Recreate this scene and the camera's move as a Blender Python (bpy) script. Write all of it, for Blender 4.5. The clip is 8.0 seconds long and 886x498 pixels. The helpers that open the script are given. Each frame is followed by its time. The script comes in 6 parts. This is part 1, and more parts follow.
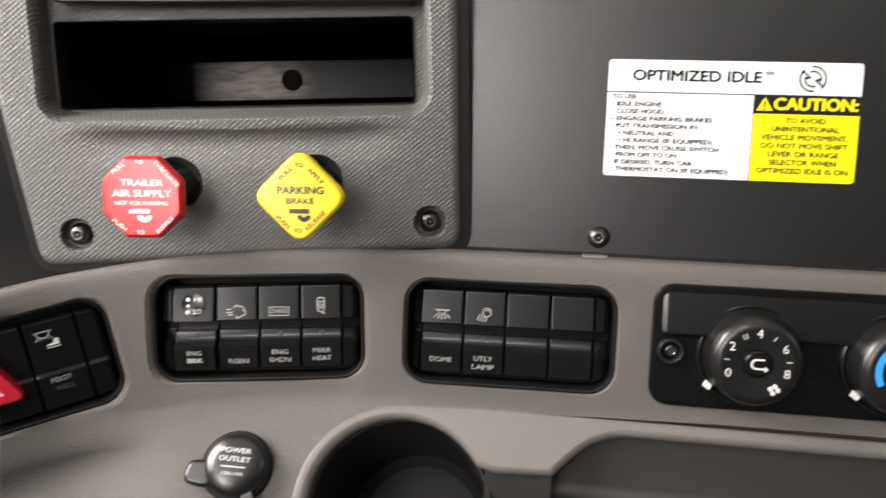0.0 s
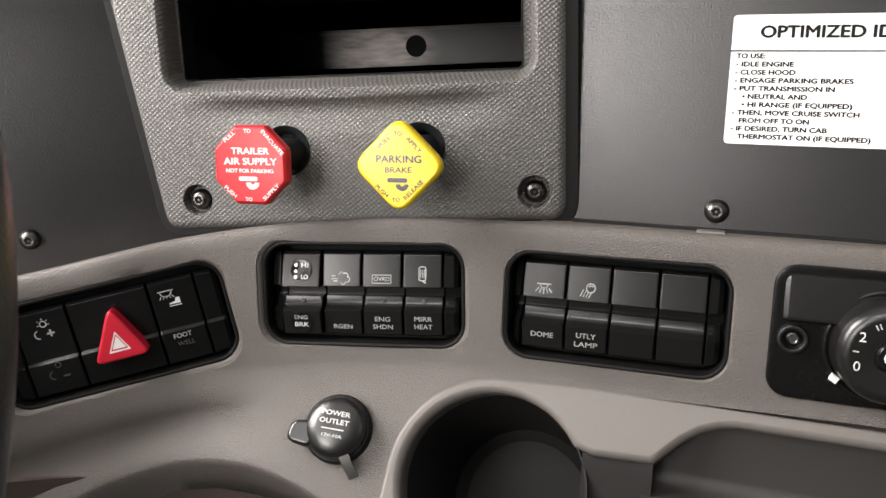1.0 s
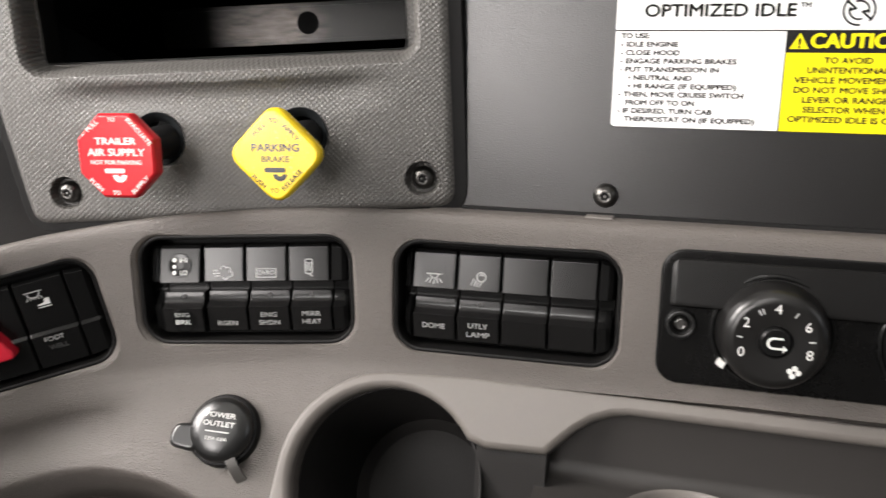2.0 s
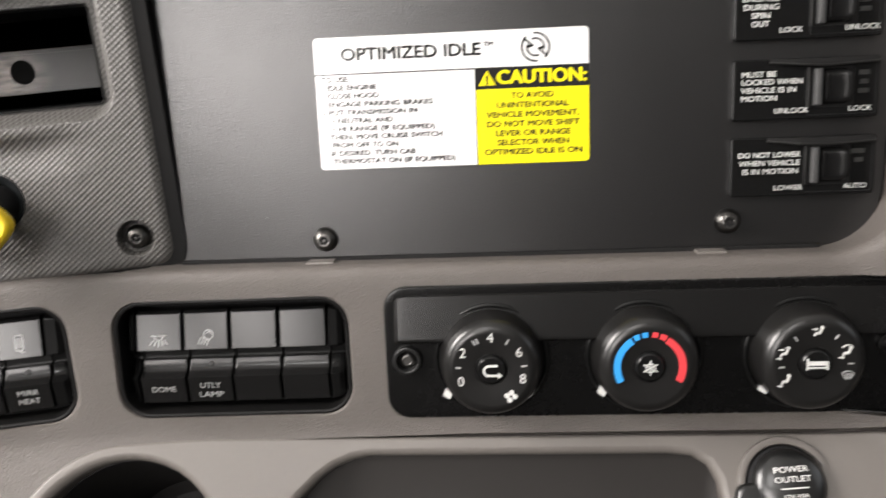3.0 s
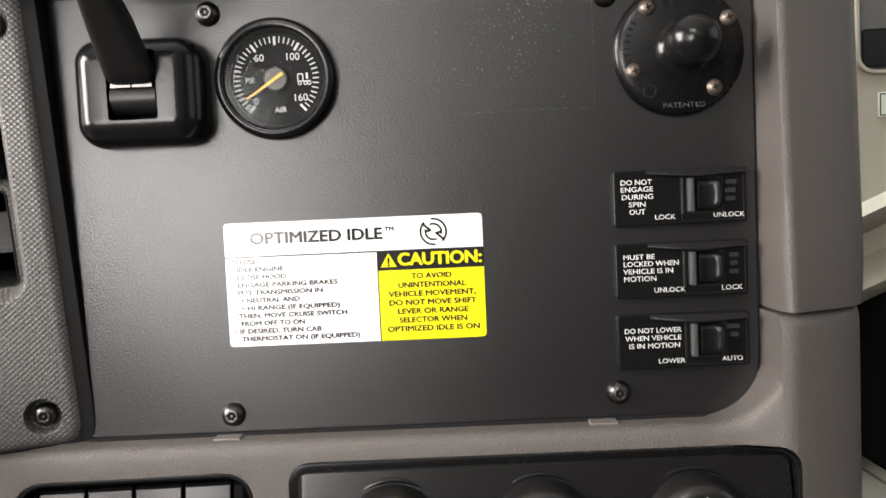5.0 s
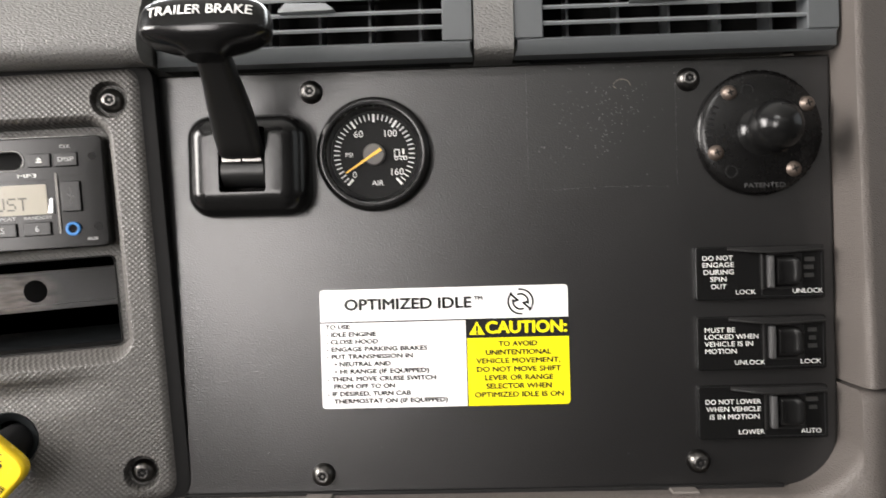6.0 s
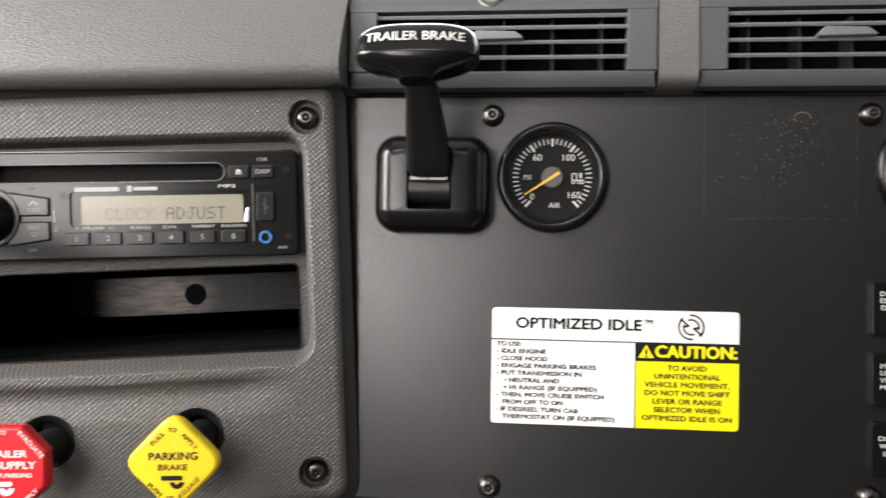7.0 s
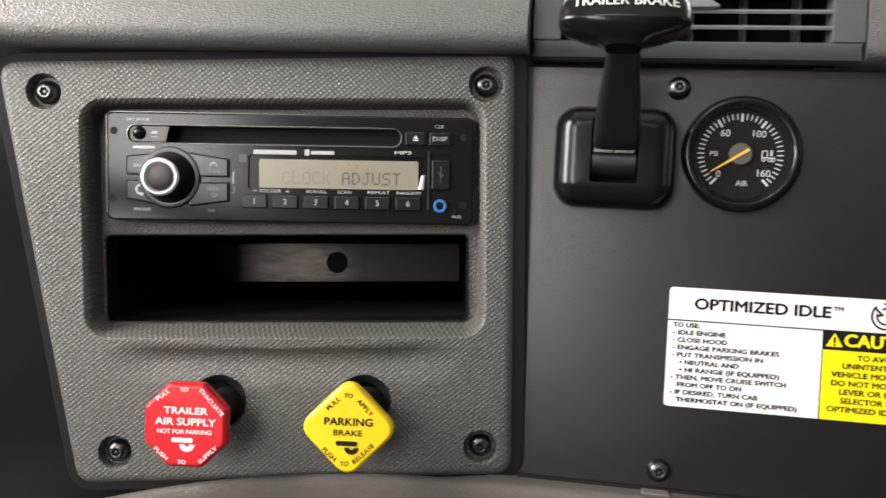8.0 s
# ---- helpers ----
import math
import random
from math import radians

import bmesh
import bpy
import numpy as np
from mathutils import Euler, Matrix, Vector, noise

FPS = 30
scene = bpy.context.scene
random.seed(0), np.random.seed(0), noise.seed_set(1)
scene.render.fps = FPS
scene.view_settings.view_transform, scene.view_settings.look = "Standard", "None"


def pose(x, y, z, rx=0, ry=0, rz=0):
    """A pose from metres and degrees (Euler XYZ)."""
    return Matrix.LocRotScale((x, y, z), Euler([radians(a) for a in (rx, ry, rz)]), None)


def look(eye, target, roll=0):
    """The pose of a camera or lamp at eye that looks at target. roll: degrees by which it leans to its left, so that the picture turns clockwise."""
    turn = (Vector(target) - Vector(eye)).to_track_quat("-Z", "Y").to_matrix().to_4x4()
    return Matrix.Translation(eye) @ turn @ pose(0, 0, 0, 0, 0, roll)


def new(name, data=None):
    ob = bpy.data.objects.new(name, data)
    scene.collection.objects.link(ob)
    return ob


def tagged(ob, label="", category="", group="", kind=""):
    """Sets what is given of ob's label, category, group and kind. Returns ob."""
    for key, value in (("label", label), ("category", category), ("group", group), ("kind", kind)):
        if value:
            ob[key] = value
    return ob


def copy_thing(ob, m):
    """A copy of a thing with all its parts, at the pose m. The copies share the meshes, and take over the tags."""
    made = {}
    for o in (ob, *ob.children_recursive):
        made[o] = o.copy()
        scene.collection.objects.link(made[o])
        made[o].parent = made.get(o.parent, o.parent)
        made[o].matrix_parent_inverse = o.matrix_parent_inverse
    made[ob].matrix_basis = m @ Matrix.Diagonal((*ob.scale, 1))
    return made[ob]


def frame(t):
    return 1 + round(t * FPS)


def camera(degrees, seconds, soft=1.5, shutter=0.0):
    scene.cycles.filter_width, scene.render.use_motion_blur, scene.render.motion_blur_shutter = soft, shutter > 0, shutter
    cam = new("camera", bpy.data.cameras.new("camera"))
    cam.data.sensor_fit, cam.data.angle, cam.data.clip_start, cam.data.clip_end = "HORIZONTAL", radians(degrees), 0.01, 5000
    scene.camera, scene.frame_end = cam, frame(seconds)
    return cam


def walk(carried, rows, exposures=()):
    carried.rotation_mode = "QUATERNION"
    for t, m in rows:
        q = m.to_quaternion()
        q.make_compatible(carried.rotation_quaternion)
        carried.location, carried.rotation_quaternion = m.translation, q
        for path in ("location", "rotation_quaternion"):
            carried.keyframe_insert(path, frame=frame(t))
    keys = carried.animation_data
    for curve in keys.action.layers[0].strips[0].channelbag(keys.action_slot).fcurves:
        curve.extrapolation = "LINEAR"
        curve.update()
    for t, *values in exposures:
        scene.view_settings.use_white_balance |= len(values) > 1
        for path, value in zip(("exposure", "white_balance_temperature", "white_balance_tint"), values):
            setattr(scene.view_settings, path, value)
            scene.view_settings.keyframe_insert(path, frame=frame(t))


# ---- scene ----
cam = camera(57.6, 8.0, shutter=0.35)
PATH = [
    (0, (0.0083, 0.0135, 1.2015), (-0.2740, 1.9801, 0.9714), 2.04),
    (0.2, (0.0054, 0.0131, 1.2095), (-0.3677, 1.9554, 0.9125), 1.83),
    (0.5, (0.0130, 0.0160, 1.2026), (-0.5293, 1.9167, 0.8969), 2.15),
    (1, (0.0412, 0.0338, 1.2049), (-0.6440, 1.8831, 0.8726), 1.66),
    (1.2, (0.0486, 0.0433, 1.1997), (-0.6570, 1.8855, 0.8704), 1.61),
    (2.3, (0.0712, 0.0640, 1.2157), (-0.3457, 1.9754, 0.7997), 0.34),
    (2.5, (0.0843, 0.0696, 1.2143), (-0.2524, 1.9998, 0.8133), -0.35),
    (3, (0.1132, 0.0746, 1.2275), (-0.0253, 2.0338, 0.8503), -2.40),
    (3.5, (0.1382, 0.0744, 1.2410), (0.0869, 2.0485, 0.9239), -3.27),
    (4, (0.1468, 0.0683, 1.2522), (0.1395, 2.0561, 1.0310), -3.33),
    (4.2, (0.1472, 0.0675, 1.2586), (0.1384, 2.0564, 1.0486), -3.33),
    (5.3, (0.1332, 0.0578, 1.2628), (0.1049, 2.0561, 1.1854), -2.22),
    (5.5, (0.1262, 0.0547, 1.2657), (0.0911, 2.0536, 1.2084), -2.03),
    (6, (0.1049, 0.0445, 1.2774), (0.0507, 2.0437, 1.2636), -1.57),
    (6.5, (0.0825, 0.0371, 1.2808), (-0.0309, 2.0337, 1.3035), -0.49),
    (7, (0.0479, 0.0280, 1.2776), (-0.1603, 2.0168, 1.3132), 1.00),
    (7.5, (0.0145, 0.0223, 1.2730), (-0.2810, 2.0003, 1.2854), 2.45),
    (8, (-0.0129, 0.0290, 1.2713), (-0.3638, 1.9979, 1.2538), 3.22),
]
walk(cam, [(t, look(eye, target, roll)) for t, eye, target, roll in PATH], ((0.0, 0.0), (5.8, 0.0), (6.5, -0.16), (7.0, -0.28), (8.0, -0.38)))

# ---- world and lights ----
world = bpy.data.worlds.new("sky")
scene.world = world
world.use_nodes = True
wn = world.node_tree.nodes
sky = wn.new("ShaderNodeTexSky")
sky.sky_type, sky.sun_disc = "NISHITA", False
sky.sun_elevation, sky.sun_rotation = radians(48), radians(-60)
world.node_tree.links.new(sky.outputs[0], wn["Background"].inputs[0])
wn["Background"].inputs[1].default_value = 0.05


def lamp(name, kind, m, energy, color, size=(1, 1)):
    data = bpy.data.lights.new(name, kind)
    data.energy, data.color = energy, color
    if kind == "AREA":
        data.shape, data.size, data.size_y = "RECTANGLE", size[0], size[1]
    ob = new(name, data)
    ob.matrix_world = m
    return ob


sun = lamp("sun", "SUN", look((-2.0, 1.2, 4.0), (0, 0, 1)), 1.0, (1.0, 0.95, 0.88))
sun.data.angle = radians(14)
# daylight standing in the openings of the cab
lamp("driver_window_light", "AREA", look((-0.70, 0.13, 1.50), (0.1, 0.36, 1.22)), 29, (1.0, 0.945, 0.905), (0.44, 0.48))
lamp("passenger_window_light", "AREA", look((1.44, 0.16, 1.68), (0.1, 0.42, 1.2)), 1.8, (1.0, 0.98, 0.95), (0.85, 0.6))
lamp("windshield_light", "AREA", look((0.2, 0.98, 1.84), (0.15, 0.25, 1.2)), 58, (0.95, 0.98, 1.0), (1.7, 0.5))
lamp("rear_window_light", "AREA", look((-0.54, -1.14, 1.31), (-0.40, 0.45, 1.20)), 20, (1.0, 0.945, 0.915), (0.48, 0.58))
lamp("driver_rear_window_light", "AREA", look((-0.70, -0.66, 1.42), (0.3, -0.10, 1.30)), 2.5, (1.0, 0.945, 0.905), (0.42, 0.5))
# fill light added overhead to brighten the rear wall and upward faces
lamp("roof_fill_light", "AREA", look((-0.16, -0.88, 2.14), (-0.16, -0.88, 1.2)), 11.5, (1.0, 0.97, 0.95), (0.46, 0.36))

# ---- materials ----


def plastic(name, color, rough, grain="", size=0.001, depth=0.0002, vary=0.10, metal=0.0, spec=0.5, coat=0.0, uneven=0.25):
    """A procedural surface: two scales of colour variation, a grain of the given size in metres, uneven gloss."""
    m = bpy.data.materials.new(name)
    m.use_nodes = True
    nt = m.node_tree
    n, link = nt.nodes, nt.links.new
    b = n["Principled BSDF"]
    b.inputs["Metallic"].default_value = metal
    b.inputs["Specular IOR Level"].default_value = spec
    b.inputs["Coat Weight"].default_value = coat
    co = n.new("ShaderNodeTexCoord").outputs["Object"]

    def noise(scale, detail=3.0):
        t = n.new("ShaderNodeTexNoise")
        t.inputs["Scale"].default_value, t.inputs["Detail"].default_value = scale, detail
        link(co, t.inputs["Vector"])
        return t.outputs["Fac"]

    def math(op, a, c):
        t = n.new("ShaderNodeMath")
        t.operation = op
        for i, v in enumerate((a, c)):
            if isinstance(v, (int, float)):
                t.inputs[i].default_value = v
            else:
                link(v, t.inputs[i])
        return t.outputs[0]

    big, fine = noise(14), noise(420, 4.0)
    mixed = math("ADD", math("MULTIPLY", big, 0.6), math("MULTIPLY", fine, 0.4))
    ramp = n.new("ShaderNodeMix")
    ramp.data_type = "RGBA"
    ramp.inputs[6].default_value = (*[c * (1 - vary) for c in color], 1)
    ramp.inputs[7].default_value = (*[min(1.0, c * (1 + vary)) for c in color], 1)
    link(mixed, ramp.inputs[0])
    link(ramp.outputs[2], b.inputs["Base Color"])
    link(math("ADD", math("MULTIPLY", math("SUBTRACT", mixed, 0.5), uneven), rough), b.inputs["Roughness"])
    if grain:
        if grain == "weave":
            sep = n.new("ShaderNodeSeparateXYZ")
            link(co, sep.inputs[0])
            # rows of raised oval dots, each row shifted by half a dot, the whole lying a little aslant
            k = 2 * 3.14159 / size
            p = math("COSINE", math("ADD", math("MULTIPLY", sep.outputs[0], k * 0.86), math("MULTIPLY", sep.outputs[2], k * 0.78)), 0)
            q = math("COSINE", math("SUBTRACT", math("MULTIPLY", sep.outputs[2], k * 0.92), math("MULTIPLY", sep.outputs[0], k * 0.70)), 0)
            dots = n.new("ShaderNodeMapRange")
            dots.interpolation_type = "SMOOTHSTEP"
            for i, v in enumerate((-0.9, 1.5, 0.0, 1.0)):
                dots.inputs[i + 1].default_value = v
            link(math("ADD", p, q), dots.inputs[0])
            height = math("ADD", dots.outputs[0], math("MULTIPLY", fine, 0.25))
        elif grain == "creased":
            # pebbled hide: drawn-out cells parted by fine creases, with a finer wrinkle over them
            long = n.new("ShaderNodeMapping")
            long.inputs["Scale"].default_value = (0.55, 1.0, 1.0)
            long.inputs["Rotation"].default_value = (0.0, -0.30, 0.0)
            link(co, long.inputs["Vector"])
            bend = n.new("ShaderNodeTexNoise")
            bend.inputs["Scale"].default_value = 0.55 / size
            link(long.outputs[0], bend.inputs["Vector"])
            add = n.new("ShaderNodeVectorMath")
            add.operation = "MULTIPLY_ADD"
            add.inputs[1].default_value = (size * 1.3,) * 3
            link(bend.outputs["Color"], add.inputs[0])
            link(long.outputs[0], add.inputs[2])
            v = n.new("ShaderNodeTexVoronoi")
            v.feature = "DISTANCE_TO_EDGE"
            v.inputs["Scale"].default_value = 1 / size
            link(add.outputs[0], v.inputs["Vector"])
            cell = n.new("ShaderNodeMapRange")
            cell.interpolation_type = "SMOOTHSTEP"
            for i, q in enumerate((0.0, 0.34, 0.0, 1.0)):
                cell.inputs[i + 1].default_value = q
            link(v.outputs["Distance"], cell.inputs[0])
            height = math("ADD", cell.outputs[0], math("MULTIPLY", noise(1.3 / size, 4.0), 1.1))
        elif grain == "leather":
            long = n.new("ShaderNodeMapping")
            long.inputs["Scale"].default_value = (0.6, 1.0, 1.0)
            long.inputs["Rotation"].default_value = (0.0, 0.16, 0.0)
            link(co, long.inputs["Vector"])
            flat = co
            co = long.outputs[0]
            v = n.new("ShaderNodeTexVoronoi")
            v.feature = "SMOOTH_F1"
            v.inputs["Scale"].default_value = 1 / size
            d = n.new("ShaderNodeTexNoise")
            d.inputs["Scale"].default_value = 0.45 / size
            link(co, d.inputs["Vector"])
            add = n.new("ShaderNodeVectorMath")
            add.operation = "MULTIPLY_ADD"
            add.inputs[1].default_value = (size * 1.6,) * 3
            link(d.outputs["Color"], add.inputs[0])
            link(co, add.inputs[2])
            link(add.outputs[0], v.inputs["Vector"])
            height = math("ADD", math("MULTIPLY", v.outputs["Distance"], 0.7), math("MULTIPLY", noise(0.9 / size, 5.0), 1.0))
            co = flat
        else:
            height = noise(1.5 / size, 2.0)
        bump = n.new("ShaderNodeBump")
        bump.inputs["Distance"].default_value = depth
        bump.inputs["Strength"].default_value = 1.0
        link(height, bump.inputs["Height"])
        link(bump.outputs[0], b.inputs["Normal"])
    return m


def glass(name, rough=0.02):
    m = bpy.data.materials.new(name)
    m.use_nodes = True
    n, link = m.node_tree.nodes, m.node_tree.links.new
    n.remove(n["Principled BSDF"])
    clear, gloss = n.new("ShaderNodeBsdfTransparent"), n.new("ShaderNodeBsdfGlossy")
    gloss.inputs["Roughness"].default_value = rough
    fres, mix = n.new("ShaderNodeFresnel"), n.new("ShaderNodeMixShader")
    fres.inputs[0].default_value = 1.22
    link(fres.outputs[0], mix.inputs[0])
    link(clear.outputs[0], mix.inputs[1])
    link(gloss.outputs[0], mix.inputs[2])
    link(mix.outputs[0], n["Material Output"].inputs[0])
    return m


M = dict(
    console=plastic("console_grain", (0.094, 0.083, 0.0755), 0.46, "creased", 0.0010, 0.00015, spec=0.45),
    pad=plastic("dash_pad_grain", (0.108, 0.106, 0.101), 0.44, "creased", 0.0014, 0.00018, spec=0.62),
    insert=plastic("tray_plastic", (0.130, 0.118, 0.108), 0.42, "pebble", 0.0009, 0.00005, spec=0.45),
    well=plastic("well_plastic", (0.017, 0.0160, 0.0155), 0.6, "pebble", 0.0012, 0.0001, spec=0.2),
    bezel=plastic("bezel_weave", (0.084, 0.080, 0.075), 0.47, "weave", 0.0023, 0.00026, spec=0.58, uneven=0.12),
    panel=plastic("panel_pebble", (0.0060, 0.0057, 0.0057), 0.30, "pebble", 0.0012, 0.00016, vary=0.3, spec=0.80, uneven=0.12),
    vent=plastic("vent_plastic", (0.070, 0.0755, 0.0790), 0.46, "pebble", 0.0010, 0.00005, spec=0.4),
    slat=plastic("slat_plastic", (0.140, 0.149, 0.154), 0.36, "pebble", 0.0010, 0.00004),
    black=plastic("black_plastic", (0.0075, 0.0075, 0.0075), 0.34, "pebble", 0.0008, 0.00005, vary=0.25, spec=0.4),
    gloss=plastic("gloss_black", (0.0055, 0.0055, 0.0055), 0.20, "pebble", 0.004, 0.00004, vary=0.25, spec=0.28, uneven=0.10),
    matt=plastic("matt_black", (0.0065, 0.0065, 0.007), 0.6, "pebble", 0.0010, 0.0001, vary=0.25, spec=0.25),
    key=plastic("switch_key", (0.0072, 0.0070, 0.0070), 0.26, "pebble", 0.0016, 0.00001, vary=0.2, spec=0.36, uneven=0.06),
    dark=plastic("void_black", (0.0090, 0.0088, 0.0088), 0.7, vary=0.3, spec=0.15),
    pit=plastic("pocket_black", (0.0065, 0.0063, 0.0062), 0.42, vary=0.3, spec=0.15),
    steel=plastic("dark_steel", (0.15, 0.145, 0.14), 0.33, "pebble", 0.001, 0.00005, metal=1.0, vary=0.25),
    oxide=plastic("black_oxide", (0.085, 0.082, 0.078), 0.30, "pebble", 0.001, 0.00005, metal=1.0, vary=0.25),
    chrome=plastic("chrome", (0.82, 0.82, 0.83), 0.36, metal=0.75, vary=0.04),
    red=plastic("red_plastic", (0.50, 0.013, 0.020), 0.24, "pebble", 0.0030, 0.00005, vary=0.06, uneven=0.1),
    hazard=plastic("hazard_red", (0.46, 0.011, 0.028), 0.32, "pebble", 0.0020, 0.00003, vary=0.06, uneven=0.1),
    yellow=plastic("yellow_plastic", (0.83, 0.58, 0.012), 0.24, "pebble", 0.0030, 0.00005, vary=0.04),
    sticker_white=plastic("label_white", (0.74, 0.74, 0.73), 0.19, "pebble", 0.004, 0.00004, vary=0.03),
    sticker_yellow=plastic("label_yellow", (0.80, 0.70, 0.010), 0.20, "pebble", 0.004, 0.00004, vary=0.03),
    ink=plastic("black_ink", (0.013, 0.0125, 0.0125), 0.19, vary=0.15),
    paint=plastic("white_print", (0.62, 0.62, 0.60), 0.5, vary=0.05),
    faint=plastic("grey_print", (0.36, 0.36, 0.355), 0.5, vary=0.05),
    dim=plastic("dim_print", (0.055, 0.055, 0.055), 0.5, vary=0.05),
    blue=plastic("blue_print", (0.03, 0.30, 0.72), 0.45, vary=0.05),
    redprint=plastic("red_print", (0.72, 0.05, 0.06), 0.45, vary=0.05),
    needle=plastic("needle_orange", (0.85, 0.48, 0.05), 0.45, vary=0.05),
    hub=plastic("grey_hub", (0.09, 0.085, 0.08), 0.5, vary=0.08),
    lcd=plastic("display_cream", (0.215, 0.195, 0.147), 0.30, "pebble", 0.004, 0.00003, vary=0.06),
    lcd_ink=plastic("display_ink", (0.066, 0.061, 0.046), 0.4, vary=0.1),
    leather=plastic("wheel_leather", (0.0062, 0.0060, 0.0057), 0.33, "leather", 0.0009, 0.00014, vary=0.2),
    # the console's plastic again, with shade and a brown tint in the colour
    knee=plastic("shaded_knee_panel", (0.060, 0.046, 0.042), 0.6, "leather", 0.0015, 0.0003, spec=0.25),
    beige=plastic("beige_panel", (0.29, 0.262, 0.205), 0.6, "pebble", 0.0015, 0.0002),
    sill=plastic("sill_plastic", (0.15, 0.135, 0.11), 0.55, "pebble", 0.0015, 0.0002),
    ghost=plastic("worn_print", (0.020, 0.020, 0.019), 0.5, vary=0.2),
    headliner=plastic("headliner_cloth", (0.58, 0.57, 0.545), 0.9, "pebble", 0.003, 0.0005),
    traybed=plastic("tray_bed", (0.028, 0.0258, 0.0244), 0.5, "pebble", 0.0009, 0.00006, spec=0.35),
    liner=plastic("cab_liner", (0.070, 0.067, 0.063), 0.8, "pebble", 0.003, 0.0005),
    mat_blue=plastic("blue_mat", (0.022, 0.022, 0.050), 0.8, "pebble", 0.003, 0.0006),
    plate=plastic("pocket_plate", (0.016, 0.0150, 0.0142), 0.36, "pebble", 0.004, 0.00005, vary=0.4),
    satin=plastic("satin_black", (0.0075, 0.0072, 0.0070), 0.30, "pebble", 0.0012, 0.00003, vary=0.25, spec=0.52, uneven=0.10),
    field=plastic("satin_field", (0.0055, 0.0053, 0.0052), 0.26, "pebble", 0.0010, 0.00003, vary=0.25, spec=0.42, uneven=0.10),
    fascia=plastic("radio_fascia", (0.0060, 0.0058, 0.0057), 0.20, "pebble", 0.004, 0.000008, vary=0.25, spec=0.28, uneven=0.08),
    deep=plastic("pocket_deep_black", (0.0095, 0.0112, 0.0122), 0.75, vary=0.2, spec=0.10),
    jack=plastic("jack_blue", (0.015, 0.13, 0.36), 0.4, vary=0.08),
    rubber=plastic("cap_rubber", (0.0065, 0.0065, 0.0065), 0.30, "pebble", 0.0012, 0.00003, vary=0.25, spec=0.75, uneven=0.12),
    cap=plastic("brushed_cap", (0.050, 0.047, 0.045), 0.40, "pebble", 0.003, 0.00002, metal=1.0, vary=0.15),
    face=plastic("control_face", (0.0032, 0.0031, 0.0031), 0.27, "pebble", 0.0010, 0.00003, vary=0.25, spec=0.30, uneven=0.14),
    film=plastic("adhesive_film", (0.0060, 0.0060, 0.0058), 0.31, "pebble", 0.0012, 0.00016, vary=0.3, spec=0.78, uneven=0.16),
    lcd_faint=plastic("display_ghost", (0.160, 0.145, 0.110), 0.4, vary=0.05),
    residue=plastic("adhesive_residue", (0.065, 0.065, 0.062), 0.34, "pebble", 0.0006, 0.0002, vary=0.4, spec=0.9),
    glass=glass("gauge_glass", 0.12),
    rust=plastic("rusty_steel", (0.16, 0.13, 0.11), 0.42, "pebble", 0.0008, 0.0001, metal=0.8, vary=0.4),
    pale=plastic("pale_print", (0.62, 0.66, 0.56), 0.5, vary=0.05),
)


def pale_patch(m, centre, reach, color):
    """Paler streaked colour on a surface, thinning out from a centre."""
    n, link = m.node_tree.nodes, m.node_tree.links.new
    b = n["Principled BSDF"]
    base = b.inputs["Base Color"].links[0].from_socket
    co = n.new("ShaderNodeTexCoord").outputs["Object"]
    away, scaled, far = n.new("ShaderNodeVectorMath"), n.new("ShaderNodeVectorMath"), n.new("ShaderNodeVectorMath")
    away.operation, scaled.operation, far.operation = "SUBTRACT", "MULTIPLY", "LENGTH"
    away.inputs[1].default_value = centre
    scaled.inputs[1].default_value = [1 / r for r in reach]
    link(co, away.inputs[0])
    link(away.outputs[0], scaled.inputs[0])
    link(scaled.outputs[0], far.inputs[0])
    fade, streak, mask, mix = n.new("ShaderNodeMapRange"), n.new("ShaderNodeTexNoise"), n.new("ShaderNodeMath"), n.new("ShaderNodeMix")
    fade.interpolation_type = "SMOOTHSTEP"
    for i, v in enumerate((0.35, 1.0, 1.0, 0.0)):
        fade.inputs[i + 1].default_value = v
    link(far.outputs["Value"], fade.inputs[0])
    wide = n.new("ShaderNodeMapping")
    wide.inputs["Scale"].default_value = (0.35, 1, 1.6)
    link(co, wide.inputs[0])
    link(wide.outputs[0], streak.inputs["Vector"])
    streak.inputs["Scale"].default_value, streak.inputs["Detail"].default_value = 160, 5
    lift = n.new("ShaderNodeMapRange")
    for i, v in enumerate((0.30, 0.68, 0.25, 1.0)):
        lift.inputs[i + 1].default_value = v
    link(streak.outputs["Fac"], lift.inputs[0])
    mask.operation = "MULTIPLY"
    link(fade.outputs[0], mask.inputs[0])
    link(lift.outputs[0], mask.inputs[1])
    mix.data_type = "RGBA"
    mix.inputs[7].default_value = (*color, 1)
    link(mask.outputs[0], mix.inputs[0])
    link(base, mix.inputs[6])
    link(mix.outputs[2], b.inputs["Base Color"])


# paler streaked patch on the back plate, left of its hole
pale_patch(M["plate"], (-0.122, 0.166, 0.0820), (0.050, 1.0, 0.026), (0.42, 0.335, 0.285))

# ---- mesh helpers: in a thing's own axes x is right, z up, and y runs into the dash ----


def rrect(w, h, r, cx=0.0, cz=0.0, n=5):
    """A rounded rectangle, counter-clockwise as the camera sees it."""
    out = []
    for i, (sx, sz) in enumerate(((1, -1), (1, 1), (-1, 1), (-1, -1))):
        ox, oz = cx + sx * (w / 2 - r), cz + sz * (h / 2 - r)
        for k in range(n + 1):
            a = radians(-90 + 90 * i + 90 * k / n)
            out.append((ox + r * math.cos(a), oz + r * math.sin(a)))
    return out


